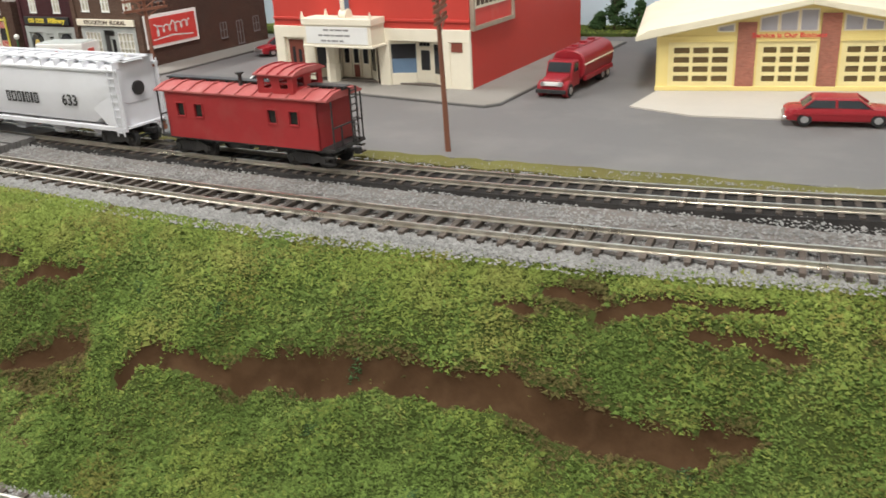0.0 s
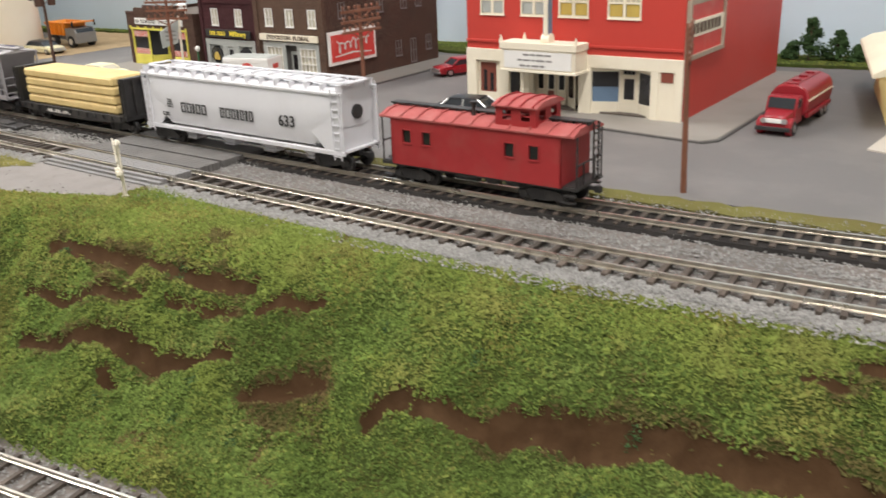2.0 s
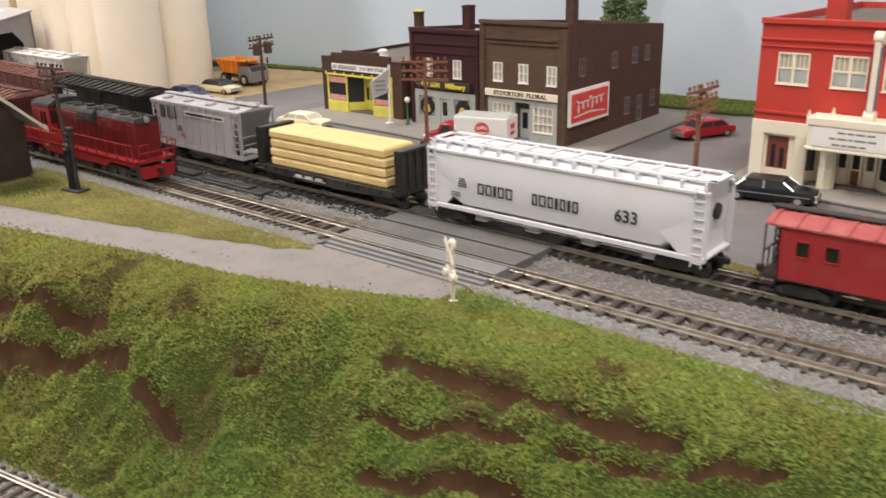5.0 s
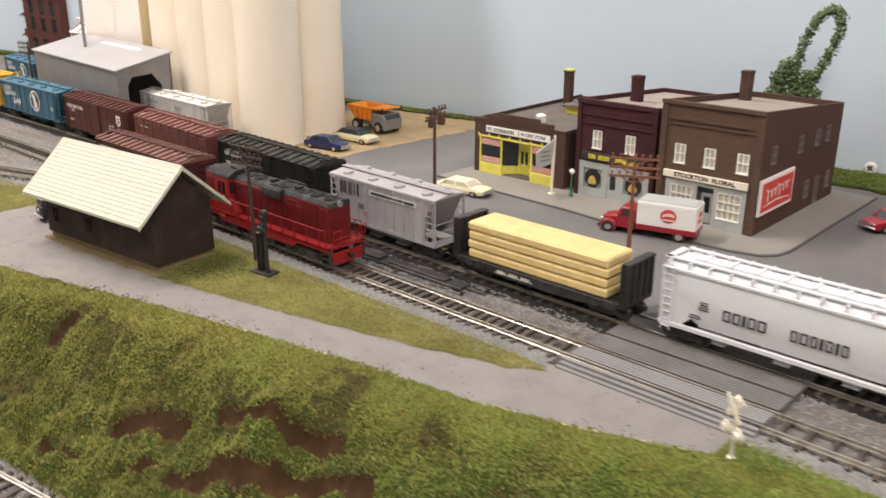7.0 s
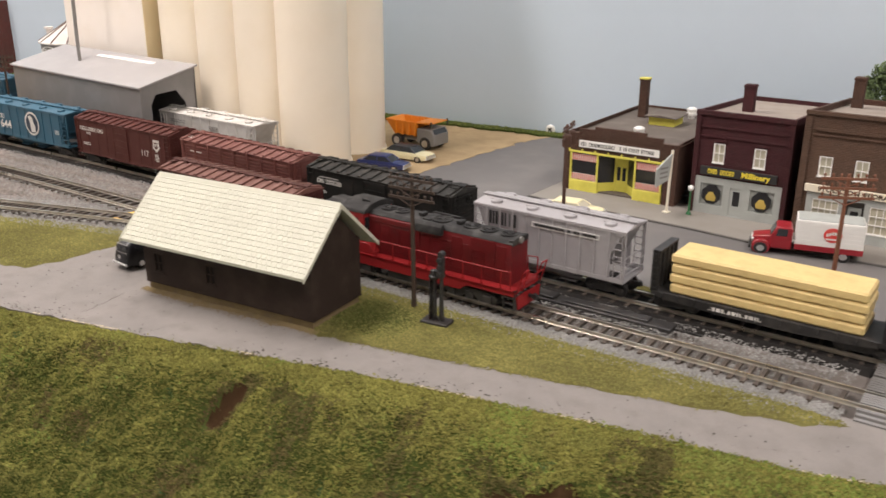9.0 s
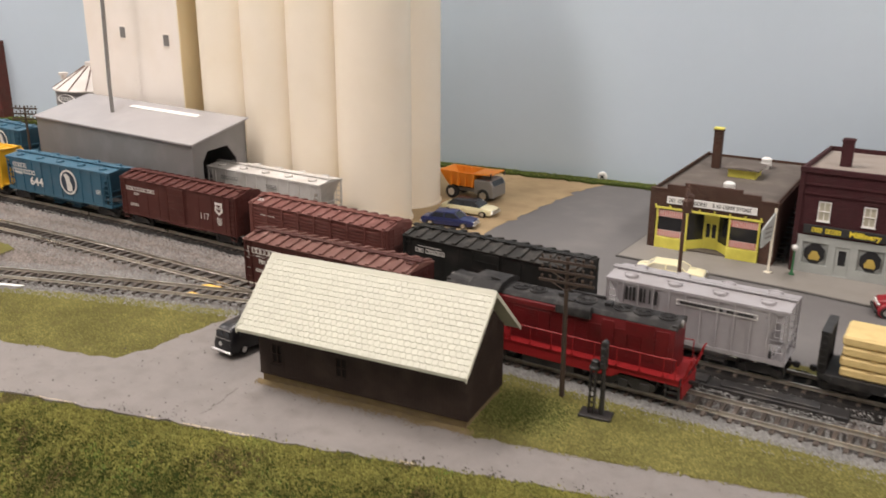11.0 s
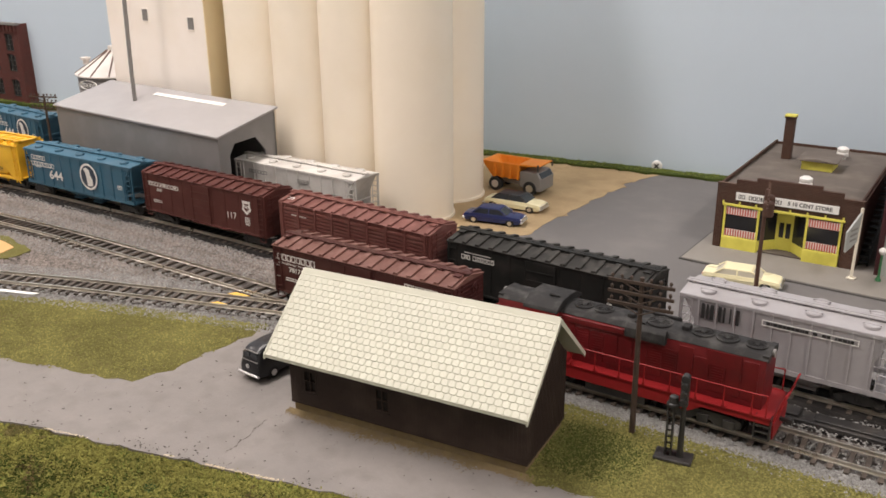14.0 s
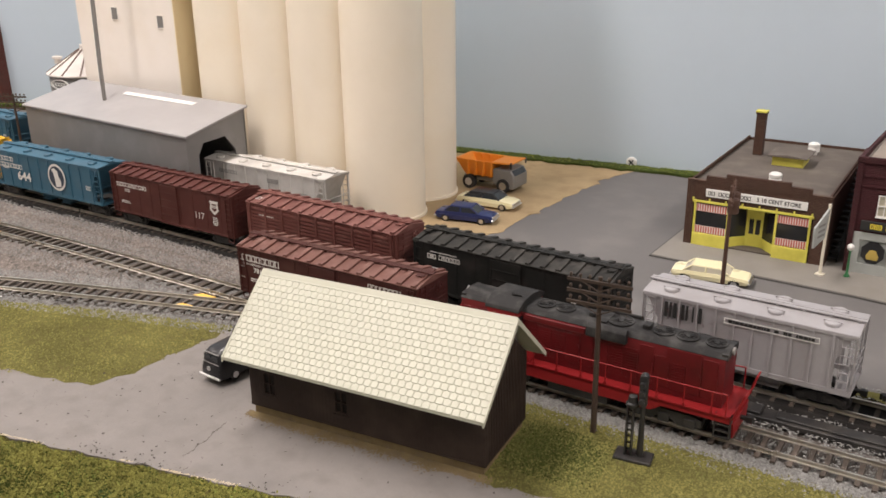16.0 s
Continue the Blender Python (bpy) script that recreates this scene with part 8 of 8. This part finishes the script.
def delivery_truck():
    t = thing("delivery_truck", -54, 149, 0.4, 194, "red delivery truck with white box body and round red sign", "truck")
    t.scale = (0.92, 0.86, 0.8)
    truck_cab(t, 10, TRUCKRED)
    part("chassis", G().box(-44, 38, -6, 6, 6, 8.5), BLACK, t)
    part("box_body", G().box(-44, 8, -14, 14, 13, 38), BRIGHT, t, "white panelled box body", 0.5)
    part("box_roof", G().box(-43, 7, -13, 13, 38, 38.9), GREYTRIM, t, "grey box roof", 0.3)
    for s in (-1, 1):
        part("red_band", G().box(-44, 8, *sorted((s * 13.9, s * 14.3)), 8.5, 14), TRUCKRED, t, "red band below the box")
        for z in range(5):
            part("body_slat", G().box(-43, 7, *sorted((s * 13.9, s * 14.25)), 16 + z * 4.2, 19.4 + z * 4.2), BRIGHT, t)
        disc = part("round_sign", G().lathe([(0, 0), (7, 0), (7, 0.5), (0, 0.5)], 28), SIGNRED, t, "round red sign", 0, Matrix.Translation((-20 * MM, s * 14.3 * MM, 26 * MM)) @ pose(0, 0, 0, -90 * s, 0, 0))
        for k in range(5):
            part("sign_bar", G().box(-25 + k * 2.1, -23.4 + k * 2.1, *sorted((s * 14.75, s * 15.0)), 25.4 + math.sin(k), 28.4 + math.sin(k)), WHITE, disc, at=disc.matrix_basis.inverted())
        part("sign_bar", G().box(-25, -15, *sorted((s * 14.75, s * 15.0)), 21.4, 22.8), WHITE, disc, at=disc.matrix_basis.inverted())
        for xx in (-30,):
            tyre_part(t, xx, s * 10.6, 5.6, 5.4)
    part("rear_sign", G().box(-44.4, -44, -5, 5, 26, 31).box(-44.4, -44, -6, 6, 20, 23), SIGNRED, t, "red plain bars on the rear")
    part("rear_band", G().box(-44.3, -43.9, -14, 14, 8.5, 14), TRUCKRED, t)


def tank_truck():
    t = thing("tank_truck", 417, 229, 0.4, -91, "red tank truck parked beside the theatre", "truck")
    t.scale = (0.9, 0.9, 0.82)
    truck_cab(t, 19, TRUCKRED)
    part("chassis", G().box(-50, 48, -6, 6, 6, 8.5), BLACK, t)
    prof = [(-13, 12), (-14, 18), (-14, 26), (-11, 32), (-5, 34.6), (5, 34.6), (11, 32), (14, 26), (14, 18), (13, 12), (9, 9), (-9, 9)]
    part("tank", G().prism(prof, "x", -50, 17), TRUCKRED, t, "rounded red tank body", 1.2)
    part("roof_walk", G().box(-46, 14, -4.5, 4.5, 34.4, 35.6), TRUCKRED, t, "", 0.3)
    for x in (-34, -16, 2):
        part("tank_hatch", G().lathe([(3.4, 0), (3.4, 1.6), (0, 2)], 14, (x, 0, 35.4)), TRUCKRED, t)
    for s in (-1, 1):
        part("side_rail", G().box(-49, 16, *sorted((s * 13.8, s * 14.6)), 22, 23.2), CREAM, t, "pale side rail")
        part("running_board", G().box(-48, 14, *sorted((s * 11, s * 14.4)), 8, 12), TRUCKRED, t, "", 0.4)
        for x in (-38, -27):
            tyre_part(t, x, s * 10.6, 5.6, 5.4)
    part("hose_reel", G().cyl((-52, -10, 20), (-50, -10, 20), 4, 12), BLACK, t)


def dump_truck():
    t = thing("dump_truck", -516, 276, 0.7, 0, "toy dump truck with orange tipper and grey cab", "truck")
    part("chassis", G().box(-30, 30, -8, 8, 8, 12), GREYPLASTIC, t, "", 0.4)
    part("cab", G().prism([(8, 8), (8, 24), (28, 24), (32, 18), (32, 5), (26, 5)], "y", -15, 15), GREYPLASTIC, t, "grey boxy cab", 0.8)
    part("windscreen", G().prism([(28.3, 23.4), (31.8, 18.4), (32.2, 18.6), (28.7, 23.6)], "y", -12, 12), WINDSCREEN, t)
    hopper = G().loft([[(-26, -12, 14), (6, -12, 14), (6, 12, 14), (-26, 12, 14)], [(-36, -16.5, 31), (8, -16.5, 31), (8, 16.5, 31), (-36, 16.5, 31)], [(-33, -14.8, 31), (6.5, -14.8, 31), (6.5, 14.8, 31), (-33, 14.8, 31)], [(-24, -10.5, 16.5), (5, -10.5, 16.5), (5, 10.5, 16.5), (-24, 10.5, 16.5)]])
    part("tipper", hopper, ORANGE, t, "orange tipper body", 0.5)
    part("cab_shield", G().prism([(7, 29), (30, 30.5), (30, 32), (7, 31)], "y", -15, 15), ORANGE, t, "orange shield over the cab", 0.3)
    for s in (-1, 1):
        for k in range(4):
            part("tipper_rib", G().prism([(-22 + k * 9, 15), (-20 + k * 9, 15), (-20 + k * 9.4, 30), (-22 + k * 9.4, 30)], "y", *sorted((s * 13, s * 16.6))), ORANGE, t)
        part("mirror", G().box(29, 30, *sorted((s * 15, s * 17)), 26, 33), BLACK, t)
        for x in (-20, 20):
            tyre_part(t, x, s * 13, 7.4, 6)


delivery_truck()
tank_truck()
dump_truck()


# ---- poles, signals and street furniture ----
def utility_pole(x, y, H, arms, rz, mat_, label, lean=0.0, drums=False, z=0.3):
    t = thing("utility_pole", x, y, z, rz, label, "utility pole", "utility poles")
    t.matrix_basis = mmpose(x, y, z, lean, 0, rz)
    part("pole", G().cyl((0, 0, 0), (0, 0, H), 1.7, 10, 1.15), mat_, t, "", 0.1)
    for k in range(arms):
        zz = H - 3 - k * 6.2
        a = part("crossarm", G().box(-17, 17, -1.9, -0.7, zz - 0.8, zz + 0.8), mat_, t)
        part("brace", G().cyl((-9, -1.6, zz - 0.5), (0, -1.4, zz - 5), 0.4, 5).cyl((9, -1.6, zz - 0.5), (0, -1.4, zz - 5), 0.4, 5), mat_, t)
        for q in (-15, -10, -5, 5, 10, 15):
            part("insulator", G().lathe([(0.35, 0), (0.35, 1), (0.8, 1.1), (0.9, 2.2), (0.5, 2.8), (0, 2.9)], 8, (q, -1.3, zz + 0.7)), mat_, a)
    if drums:
        for s in (-1, 1):
            part("transformer", G().lathe([(3.4, 0), (3.6, 1), (3.6, 9), (2.4, 10), (0, 10.2)], 12, (s * 7.5, -2, H - 16)), mat_, t, "dark transformer drum")
    return t


utility_pole(-238, -109, 90, 3, 4, POLEDARK, "dark brown telegraph pole with three crossarms by the depot", 1.0, z=0.7)
utility_pole(-223, 72, 94, 2, 102, POLEMID, "brown utility pole with transformer drums behind the siding", 0, True)
utility_pole(-14, 50, 91, 3, 28, POLEBROWN, "red-brown utility pole with three crossarms")
utility_pole(203, 28, 93, 3, 86, POLEBROWN, "red-brown utility pole with three crossarms")
utility_pole(412, 40, 88, 3, 108, POLEBROWN, "red-brown utility pole with three crossarms", -1.5)
utility_pole(-986, 55, 92, 3, 20, POLEDARK, "dark telegraph pole near the loading shed")

sg = thing("railway_signal", -211, -121, 0.8, 8, "black plastic trackside signal on a square base", "signal")
sg.scale = (0.86, 0.86, 0.9)
part("base", G().box(-11, 11, -6.5, 6.5, 0, 2.2), BLACK, sg, "", 0.5)
part("mast", G().cyl((3.5, 0, 2), (3.5, 0, 34), 2.0, 12, 1.3), BLACK, sg)
g = G().box(-5.5, -4.7, -2.4, 2.4, 2, 36).box(-2.2, -1.4, -2.4, 2.4, 2, 36)
for k in range(8):
    g.box(-5, -1.6, -0.5, 0.5, 5 + k * 4, 5.8 + k * 4)
part("ladder", g, BLACK, sg, "narrow black ladder")
part("drum", G().lathe([(3.6, 0), (4.0, 0.6), (4.0, 2), (3.0, 2.6), (2.6, 6), (0, 7)], 14, (-2.5, 0, 33)), BLACK, sg)
part("head", G().box(0.8, 5.6, -2.2, 2.2, 34, 50), BLACK, sg, "upright black signal head", 0.8)
part("hood", G().cyl((3.2, -2, 51), (3.2, 3, 51), 2.5, 12), BLACK, sg, "round black lamp housing on top", 0.3)
for z in (38, 43, 48):
    part("visor", G().cyl((3.2, -2.4, z), (3.2, -5, z), 1.7, 10), BLACK, sg)

xb = thing("crossing_signal", 145, -117, 0.3, -30, "cream plastic level crossing signal with crossbuck", "signal")
part("foot", G().lathe([(2.2, 0), (2.2, 0.8), (1.2, 1.4), (0, 1.5)], 10), OFFWHITE, xb)
part("post", G().cyl((0, 0, 0), (0, 0, 31), 1.0, 10), OFFWHITE, xb)
for s in (-1, 1):
    part("blade", G().box(-8, 8, -0.6, 0.2, -1.5, 1.5).turned(Matrix.Translation((0, -1.1 - 0.5 * s, 27)) @ Matrix.Rotation(s * math.pi / 4, 4, "Y")), OFFWHITE, xb, "crossbuck blade", 0.3)
    part("lamp_disc", G().cyl((s * 4.4, -0.6, 15), (s * 4.4, -1.6, 15), 3.6, 16), OFFWHITE, xb, "round lamp backing", 0.2)
    part("lamp_hood", G().cyl((s * 4.4, -1.6, 15), (s * 4.4, -3.2, 15), 1.9, 12), OFFWHITE, xb)
part("lamp_arm", G().box(-5, 5, -0.6, 0.6, 14.3, 15.7), OFFWHITE, xb)
part("bell", G().lathe([(2, 0), (1.8, 1.4), (0.8, 2.4), (0, 2.5)], 10, (0, 0, 31)), OFFWHITE, xb)

sl = thing("street_lamp", -161, 192, 2.1, 0, "green street lamp with white globe", "street lamp")
part("post", G().lathe([(2.2, 0), (2.2, 1), (1.3, 2.5), (0.9, 5), (0.75, 20), (1.2, 21), (0, 21.2)], 10), GREENPOST, sl)
part("globe", G().lathe([(0.8, 0), (2.2, 1.2), (2.7, 2.8), (2.2, 4.4), (0.8, 5.4), (0, 5.6)], 14, (0, 0, 21)), BRIGHT, sl, "white globe")
ws = thing("shop_sign_post", -179, 186, 2.1, 75, "weathered white sign post with angular hanging panel", "sign post")
part("post", G().cyl((0, 0, 0), (1.5, 0, 56), 1.2, 8), OFFWHITE, ws)
part("foot", G().box(-3, 3, -3, 3, 0, 1.2), OFFWHITE, ws, "", 0.3)
part("panel", G().prism([(1, 53), (-20, 42), (-19, 26), (-2, 30)], "y", -0.8, 0.8), GREYTRIM, ws, "grey angular sign panel", 0.2)
for z in (33, 37, 41):
    part("panel_bar", G().box(-15, -4, -1.0, 1.0, z, z + 1.6), GREYPLASTIC, ws)

bar = thing("switch_machine", -150, -45, 0.2, 0, "long flat black switch machine beside the siding", "switch machine")
part("base", G().box(-66, 66, -6, 6, -1, 2.6), BLACK, bar, "", 0.5)
part("cover", G().box(-52, -16, -5, 5, 2.6, 4.6).box(-8, 50, -4, 4, 2.6, 4.0), BLACK, bar, "", 0.4)
part("rod", G().box(66, 84, -1, 1, 0.5, 1.6), BLACK, bar)


def plate(name, pts, z0, z1, m, label, category):
    return single(name, G().prism(pts, "z", z0, z1), m, label, category)


plate("paper_strip", [(-790, -203), (-688, -168), (-686, -164), (-790, -197)], 1.2, 1.6, PAPER, "strip of white paper lying beside the track", "paper strip")
plate("tape_patch", [(-560, -111), (-546, -111), (-543, -106), (-557, -106)], RAILZ - 2.6, RAILZ - 1.8, TAPE, "piece of yellow tape on the switch ties", "tape")
plate("tape_patch", [(-562, -91), (-548, -91), (-544, -86), (-558, -86)], RAILZ - 2.6, RAILZ - 1.8, TAPE, "piece of yellow tape on the switch ties", "tape")
slab("sand_patch", [(-900, -112), (-830, -108), (-800, -114), (-794, -130), (-800, -138), (-900, -150)], -1, 1.6, TAPE_SAND, "smooth orange-tan patch of bare ground", "ground patch", "structure", 1.0)
slab("grass_rim", [(-910, -104), (-830, -100), (-780, -108), (-776, -126), (-796, -146), (-910, -158)], -1, 1.1, TURF_BASE, "green rim round the bare patch", "verge", "structure", 1.5)
for place in (SCREW, (15, 473, 7.5, 6.2)):
    sc = thing("wall_screw", *place, "white plastic wall anchor with a cross-head screw", "screw", "screws in the wall")
    part("washer", G().lathe([(0, 0), (6.2, 0), (6.2, 1.2), (4.5, 2.4), (0, 2.6)], 20), BRIGHT, sc, "", 0, pose(0, 0, 0, 90, 0, 0))
    part("slot", G().box(-3.4, 3.4, -3.0, -2.4, -0.8, 0.8).turned(Matrix.Rotation(0.7, 4, "Y")), INK, sc, "dark cross slot")
    part("slot", G().box(-0.8, 0.8, -2.95, -2.4, -3.4, 3.4).turned(Matrix.Rotation(0.7, 4, "Y")), INK, sc)


# ---- trees and shrubs ----
def leafy(name, t, pts, radii, count, seed, m, size=(1.0, 2.4)):
    r = np.random.RandomState(seed)
    P = np.array(pts)
    i = r.randint(0, len(P), count)
    d = r.normal(0, 1, (count, 3))
    d /= np.linalg.norm(d, axis=1)[:, None]
    q = P[i] + d * (np.array(radii)[i] * r.uniform(0.35, 1.05, count))[:, None]
    ob = tufts(name, q[:, 0], q[:, 1], np.maximum(q[:, 2], 0.5), r.uniform(*size, count), m, "", "", seed, 1.0)
    for key in ("kind", "label", "category"):
        if key in ob:
            del ob[key]
    ob.parent = t
    return ob


def shrub(x, y, w, h, seed):
    t = thing("shrub", x, y, 2.6, 0, "dark green bushy shrub at the foot of the wall", "shrub", "shrubs along the wall")
    r = random.Random(seed)
    part("trunk", G().cyl((0, 0, 0), (0, 0, h * 0.6), 1.2, 7, 0.6), BARK, t)
    pts, rad = [], []
    for k in range(11):
        zz = h * (0.15 + 0.8 * k / 10)
        sp = w * 0.5 * (1 - 0.75 * k / 10)
        for q in range(3):
            pts.append((r.uniform(-sp, sp), r.uniform(-sp, sp) * 0.6, zz))
            rad.append(w * 0.18 * (1.1 - 0.5 * k / 10))
            part("branch", G().cyl((0, 0, zz * 0.6), pts[-1], 0.45, 4, 0.2), BARK, t)
    leafy("crown", t, pts, rad, 1500, seed, FOAM_DARK, (0.8, 1.8))


for x, w, h, sd in ((346, 16, 15, 1), (362, 30, 38, 2), (386, 24, 27, 3), (404, 16, 15, 4), (422, 26, 19, 5), (446, 26, 19, 6), (470, 24, 16, 7)):
    shrub(x, sky_line(x) - 30, w, h, sd)

tv = thing("topiary_tree", -44, 402, 2.0, 0, "leafy green tree shaped like a tall narrow loop", "tree")
loop = []
for k in range(40):
    a = 2 * math.pi * k / 40
    zz = 122 + 42 * math.cos(a)
    loop.append((18 * math.sin(a) * (0.75 + 0.25 * math.cos(a)) + (zz - 82) * 0.3, 0, zz))
part("trunk", G().cyl((-4, 0, 0), (-2, 0, 84), 2.0, 8, 1.4), BARK, tv)
part("twig_loop", G().tube(loop + loop[:1], 0.7, 5), BARK, tv, "bent twig loop")
leafy("crown", tv, loop, [4.5 + 2.6 * math.sin(k * 1.9) ** 2 for k in range(40)], 3000, 12, FOAM_DARK2, (0.9, 1.9))
leafy("lower_crown", tv, [(-18, 0, 84), (-8, 2, 96), (4, 0, 86), (-2, 0, 70), (-16, 0, 66), (10, 0, 72), (-24, 0, 78), (-20, 2, 96), (14, 0, 84), (-12, 0, 108), (8, 0, 98)], [9.5] * 11, 4200, 13, FOAM_DARK2, (0.9, 1.9))

# crumbs of pale cork along the edge of the road
r = np.random.RandomState(27)
x = r.uniform(-800, 130, 3000)
y = road_edge(x) + 0.7 + r.normal(0, 0.4, len(x))
k = waves(x, y, 45, 8) > 0.1
tufts("road_crumbs", x[k], y[k], np.full(k.sum(), 0.6), r.uniform(0.3, 0.65, k.sum()), ROAD_RIM, "pale cork crumbs along the edge of the road", "crumbs", 28, 0.35, 1.5)
# dark crumbs fallen from the bank onto the rim of the road
x = r.uniform(-800, 130, 700)
y = road_edge(x) + np.abs(r.normal(0, 5.0, len(x))) + 0.5
k = waves(x, y, 30, 5) > 0.05
tufts("fallen_crumbs", x[k], y[k], np.full(k.sum(), 0.7), r.uniform(0.3, 0.9, k.sum()), SPECK, "dark crumbs fallen from the bank onto the road", "crumbs", 33, 0.7)
# scratches, a crack and specks of loose ground cover on the road
x, y, r = scatter_in(ROAD_NEAR + ROAD_FAR, 1500, 41)
tufts("road_scratches", x, y, np.full(len(x), 0.52), r.uniform(0.3, 0.9, len(x)), SCRATCH, "thin darker scratches in the painted road", "scratches", 42, 0.05, 2.6)
u = np.linspace(0, 1, 60)
x, y = -407.6 - 6.3 * u + 1.6 * waves(u * 40, u, 9, 3), -239.8 + 34.5 * u
tufts("road_crack", x, y, np.full(60, 0.52), r.uniform(0.35, 0.7, 60), SCRATCH, "thin crack across the painted road", "crack", 43, 0.05, 1.2)
x, y, r = scatter_in(ROAD_NEAR + ROAD_FAR, 3600, 17)
k = (x > -900) & (r.rand(len(x)) < 0.6)
tufts("road_specks", x[k], y[k], np.full(k.sum(), 0.7), r.uniform(0.22, 0.95, k.sum()), SPECK, "dark specks of loose ground cover on the road", "specks", 18, 0.5)
r = np.random.RandomState(19)
u, d = r.uniform(-74, 76, 15000), np.abs(r.normal(0, 1, 15000))
d = d * (4.2 + 2.0 * waves(u, d * 4, 40, 6)) + 0.2
x, y = -337.8 + 0.9954 * u + 0.0958 * d, -180.4 + 0.0958 * u - 0.9954 * d
tufts("weeds", x, y, np.full(len(x), 0.75), r.uniform(0.25, 0.6, len(x)), DUST, "straw-brown weeds along the depot wall", "weeds", 20, 0.6)
# greener, longer turf beside the depot's gable; its dark tone includes the depot's shadow
GABLE_SHADE_TURF = [(-262, -160), (-236, -154), (-222, -140), (-240, -118), (-268, -118), (-268, -150)]
x, y, r = scatter_in(GABLE_SHADE_TURF, 9000, 23, 9.0)
tufts("long_grass", x, y, np.full(len(x), 1.0), r.uniform(0.4, 0.9, len(x)), OLIVE_SHADE, "olive-green turf beside the depot, darkened for its shadow", "grass", 24, 0.8)



# ---- ties of the tracks ----
def lay_ties(t, path, z, x0, x1, limit=290):
    rest, count = G(), 0
    for i in range(1, len(path) - 1):
        p = path[i]
        d = path[i + 1] - path[i - 1]
        a = math.atan2(d.y, d.x)
        if x0 < p.x < x1 and count < limit:
            ob = new("tie", TIE_MESH)
            ob.parent = t
            ob.matrix_basis = mmpose(p.x, p.y, z - 2.4, 0, 0, math.degrees(a))
            count += 1
        else:
            m = Matrix.Translation((p.x, p.y, z - 2.4)) @ Matrix.Rotation(a, 4, "Z")
            k = G().box(-1.25, 1.25, -14.5, 14.5, -1.9, 0).turned(m)
            rest.add(k.v, k.f)
    if rest.v:
        tagged(part("tie_run", rest, TIE, t, "further dark ties"), kind="stuff")


for (t, path, z, _), (x0, x1) in zip(TRACKS, ((-1150, 720), (-1100, 400), (-900, -300), (-1000, -300), (-450, 480))):
    lay_ties(t, path, z, x0, x1)


# ---- shingles of the depot roof ----
SLOPE = math.hypot(DHW, DRZ - 0.6 - DEZ + 0.2)
PITCH = math.degrees(math.atan2(DRZ - 0.6 - DEZ + 0.2, DHW))
COLS, ROWS_S = 38, 15
SW, SL = DL / COLS, SLOPE / ROWS_S


def shingle(wide):
    c = 1.0 if wide == 1.0 else 0.4
    w, a, b = SW * wide / 2 - 0.02, 0.02, SL - 0.02
    return G().prism([(-w, a - 0.5), (w, a - 0.5), (w, b - 0.8 * c), (w - 0.25 * c, b - 0.2 * c), (w - 0.7 * c, b), (-w + 0.7 * c, b), (-w + 0.25 * c, b - 0.2 * c), (-w, b - 0.8 * c)], "z", -0.3, 0.15)


SHINGLE_MESH = {1.0: to_mesh("shingle", shingle(1.0), SHINGLE, 0.3), 0.5: to_mesh("shingle", shingle(0.5), SHINGLE, 0.12)}
far_side, upper, rsh = G(), G(), random.Random(4)
for row in range(ROWS_S):
    s = SL * row
    for col in range(COLS + row % 2):
        half = row % 2 and col in (0, COLS)
        x = -DL / 2 + SW * (col + (0.0 if row % 2 else 0.5))
        x += (SW / 4 if col == 0 else -SW / 4) if half else 0
        wide = 0.5 if half else 1.0
        m = Matrix.Translation((x, 0, DRZ - 0.6)) @ pose(0, 0, 0, PITCH, 0, 0) @ Matrix.Translation((0, -s, 0)) @ pose(0, 0, 0, 5.0 + rsh.uniform(-1.0, 1.0), rsh.uniform(-1.2, 1.2), 180 + rsh.uniform(-0.4, 0.4))
        if row >= 8:
            ob = new("shingle", SHINGLE_MESH[wide])
            ob.parent = depot_roof
            m.translation = m.translation * MM
            ob.matrix_basis = m
        else:
            k = shingle(wide).turned(m)
            upper.add(k.v, k.f)
        k = shingle(wide).turned(Matrix.Translation((x, 0, DRZ - 0.6)) @ pose(0, 0, 0, -PITCH, 0, 0) @ Matrix.Translation((0, s, 0)))
        far_side.add(k.v, k.f)
tagged(part("upper_shingles", upper, SHINGLE, depot_roof, "shingles of the upper roof courses", 0.22), kind="stuff")
tagged(part("far_shingles", far_side, SHINGLE, depot_roof, "shingles of the far roof slope"), kind="stuff")
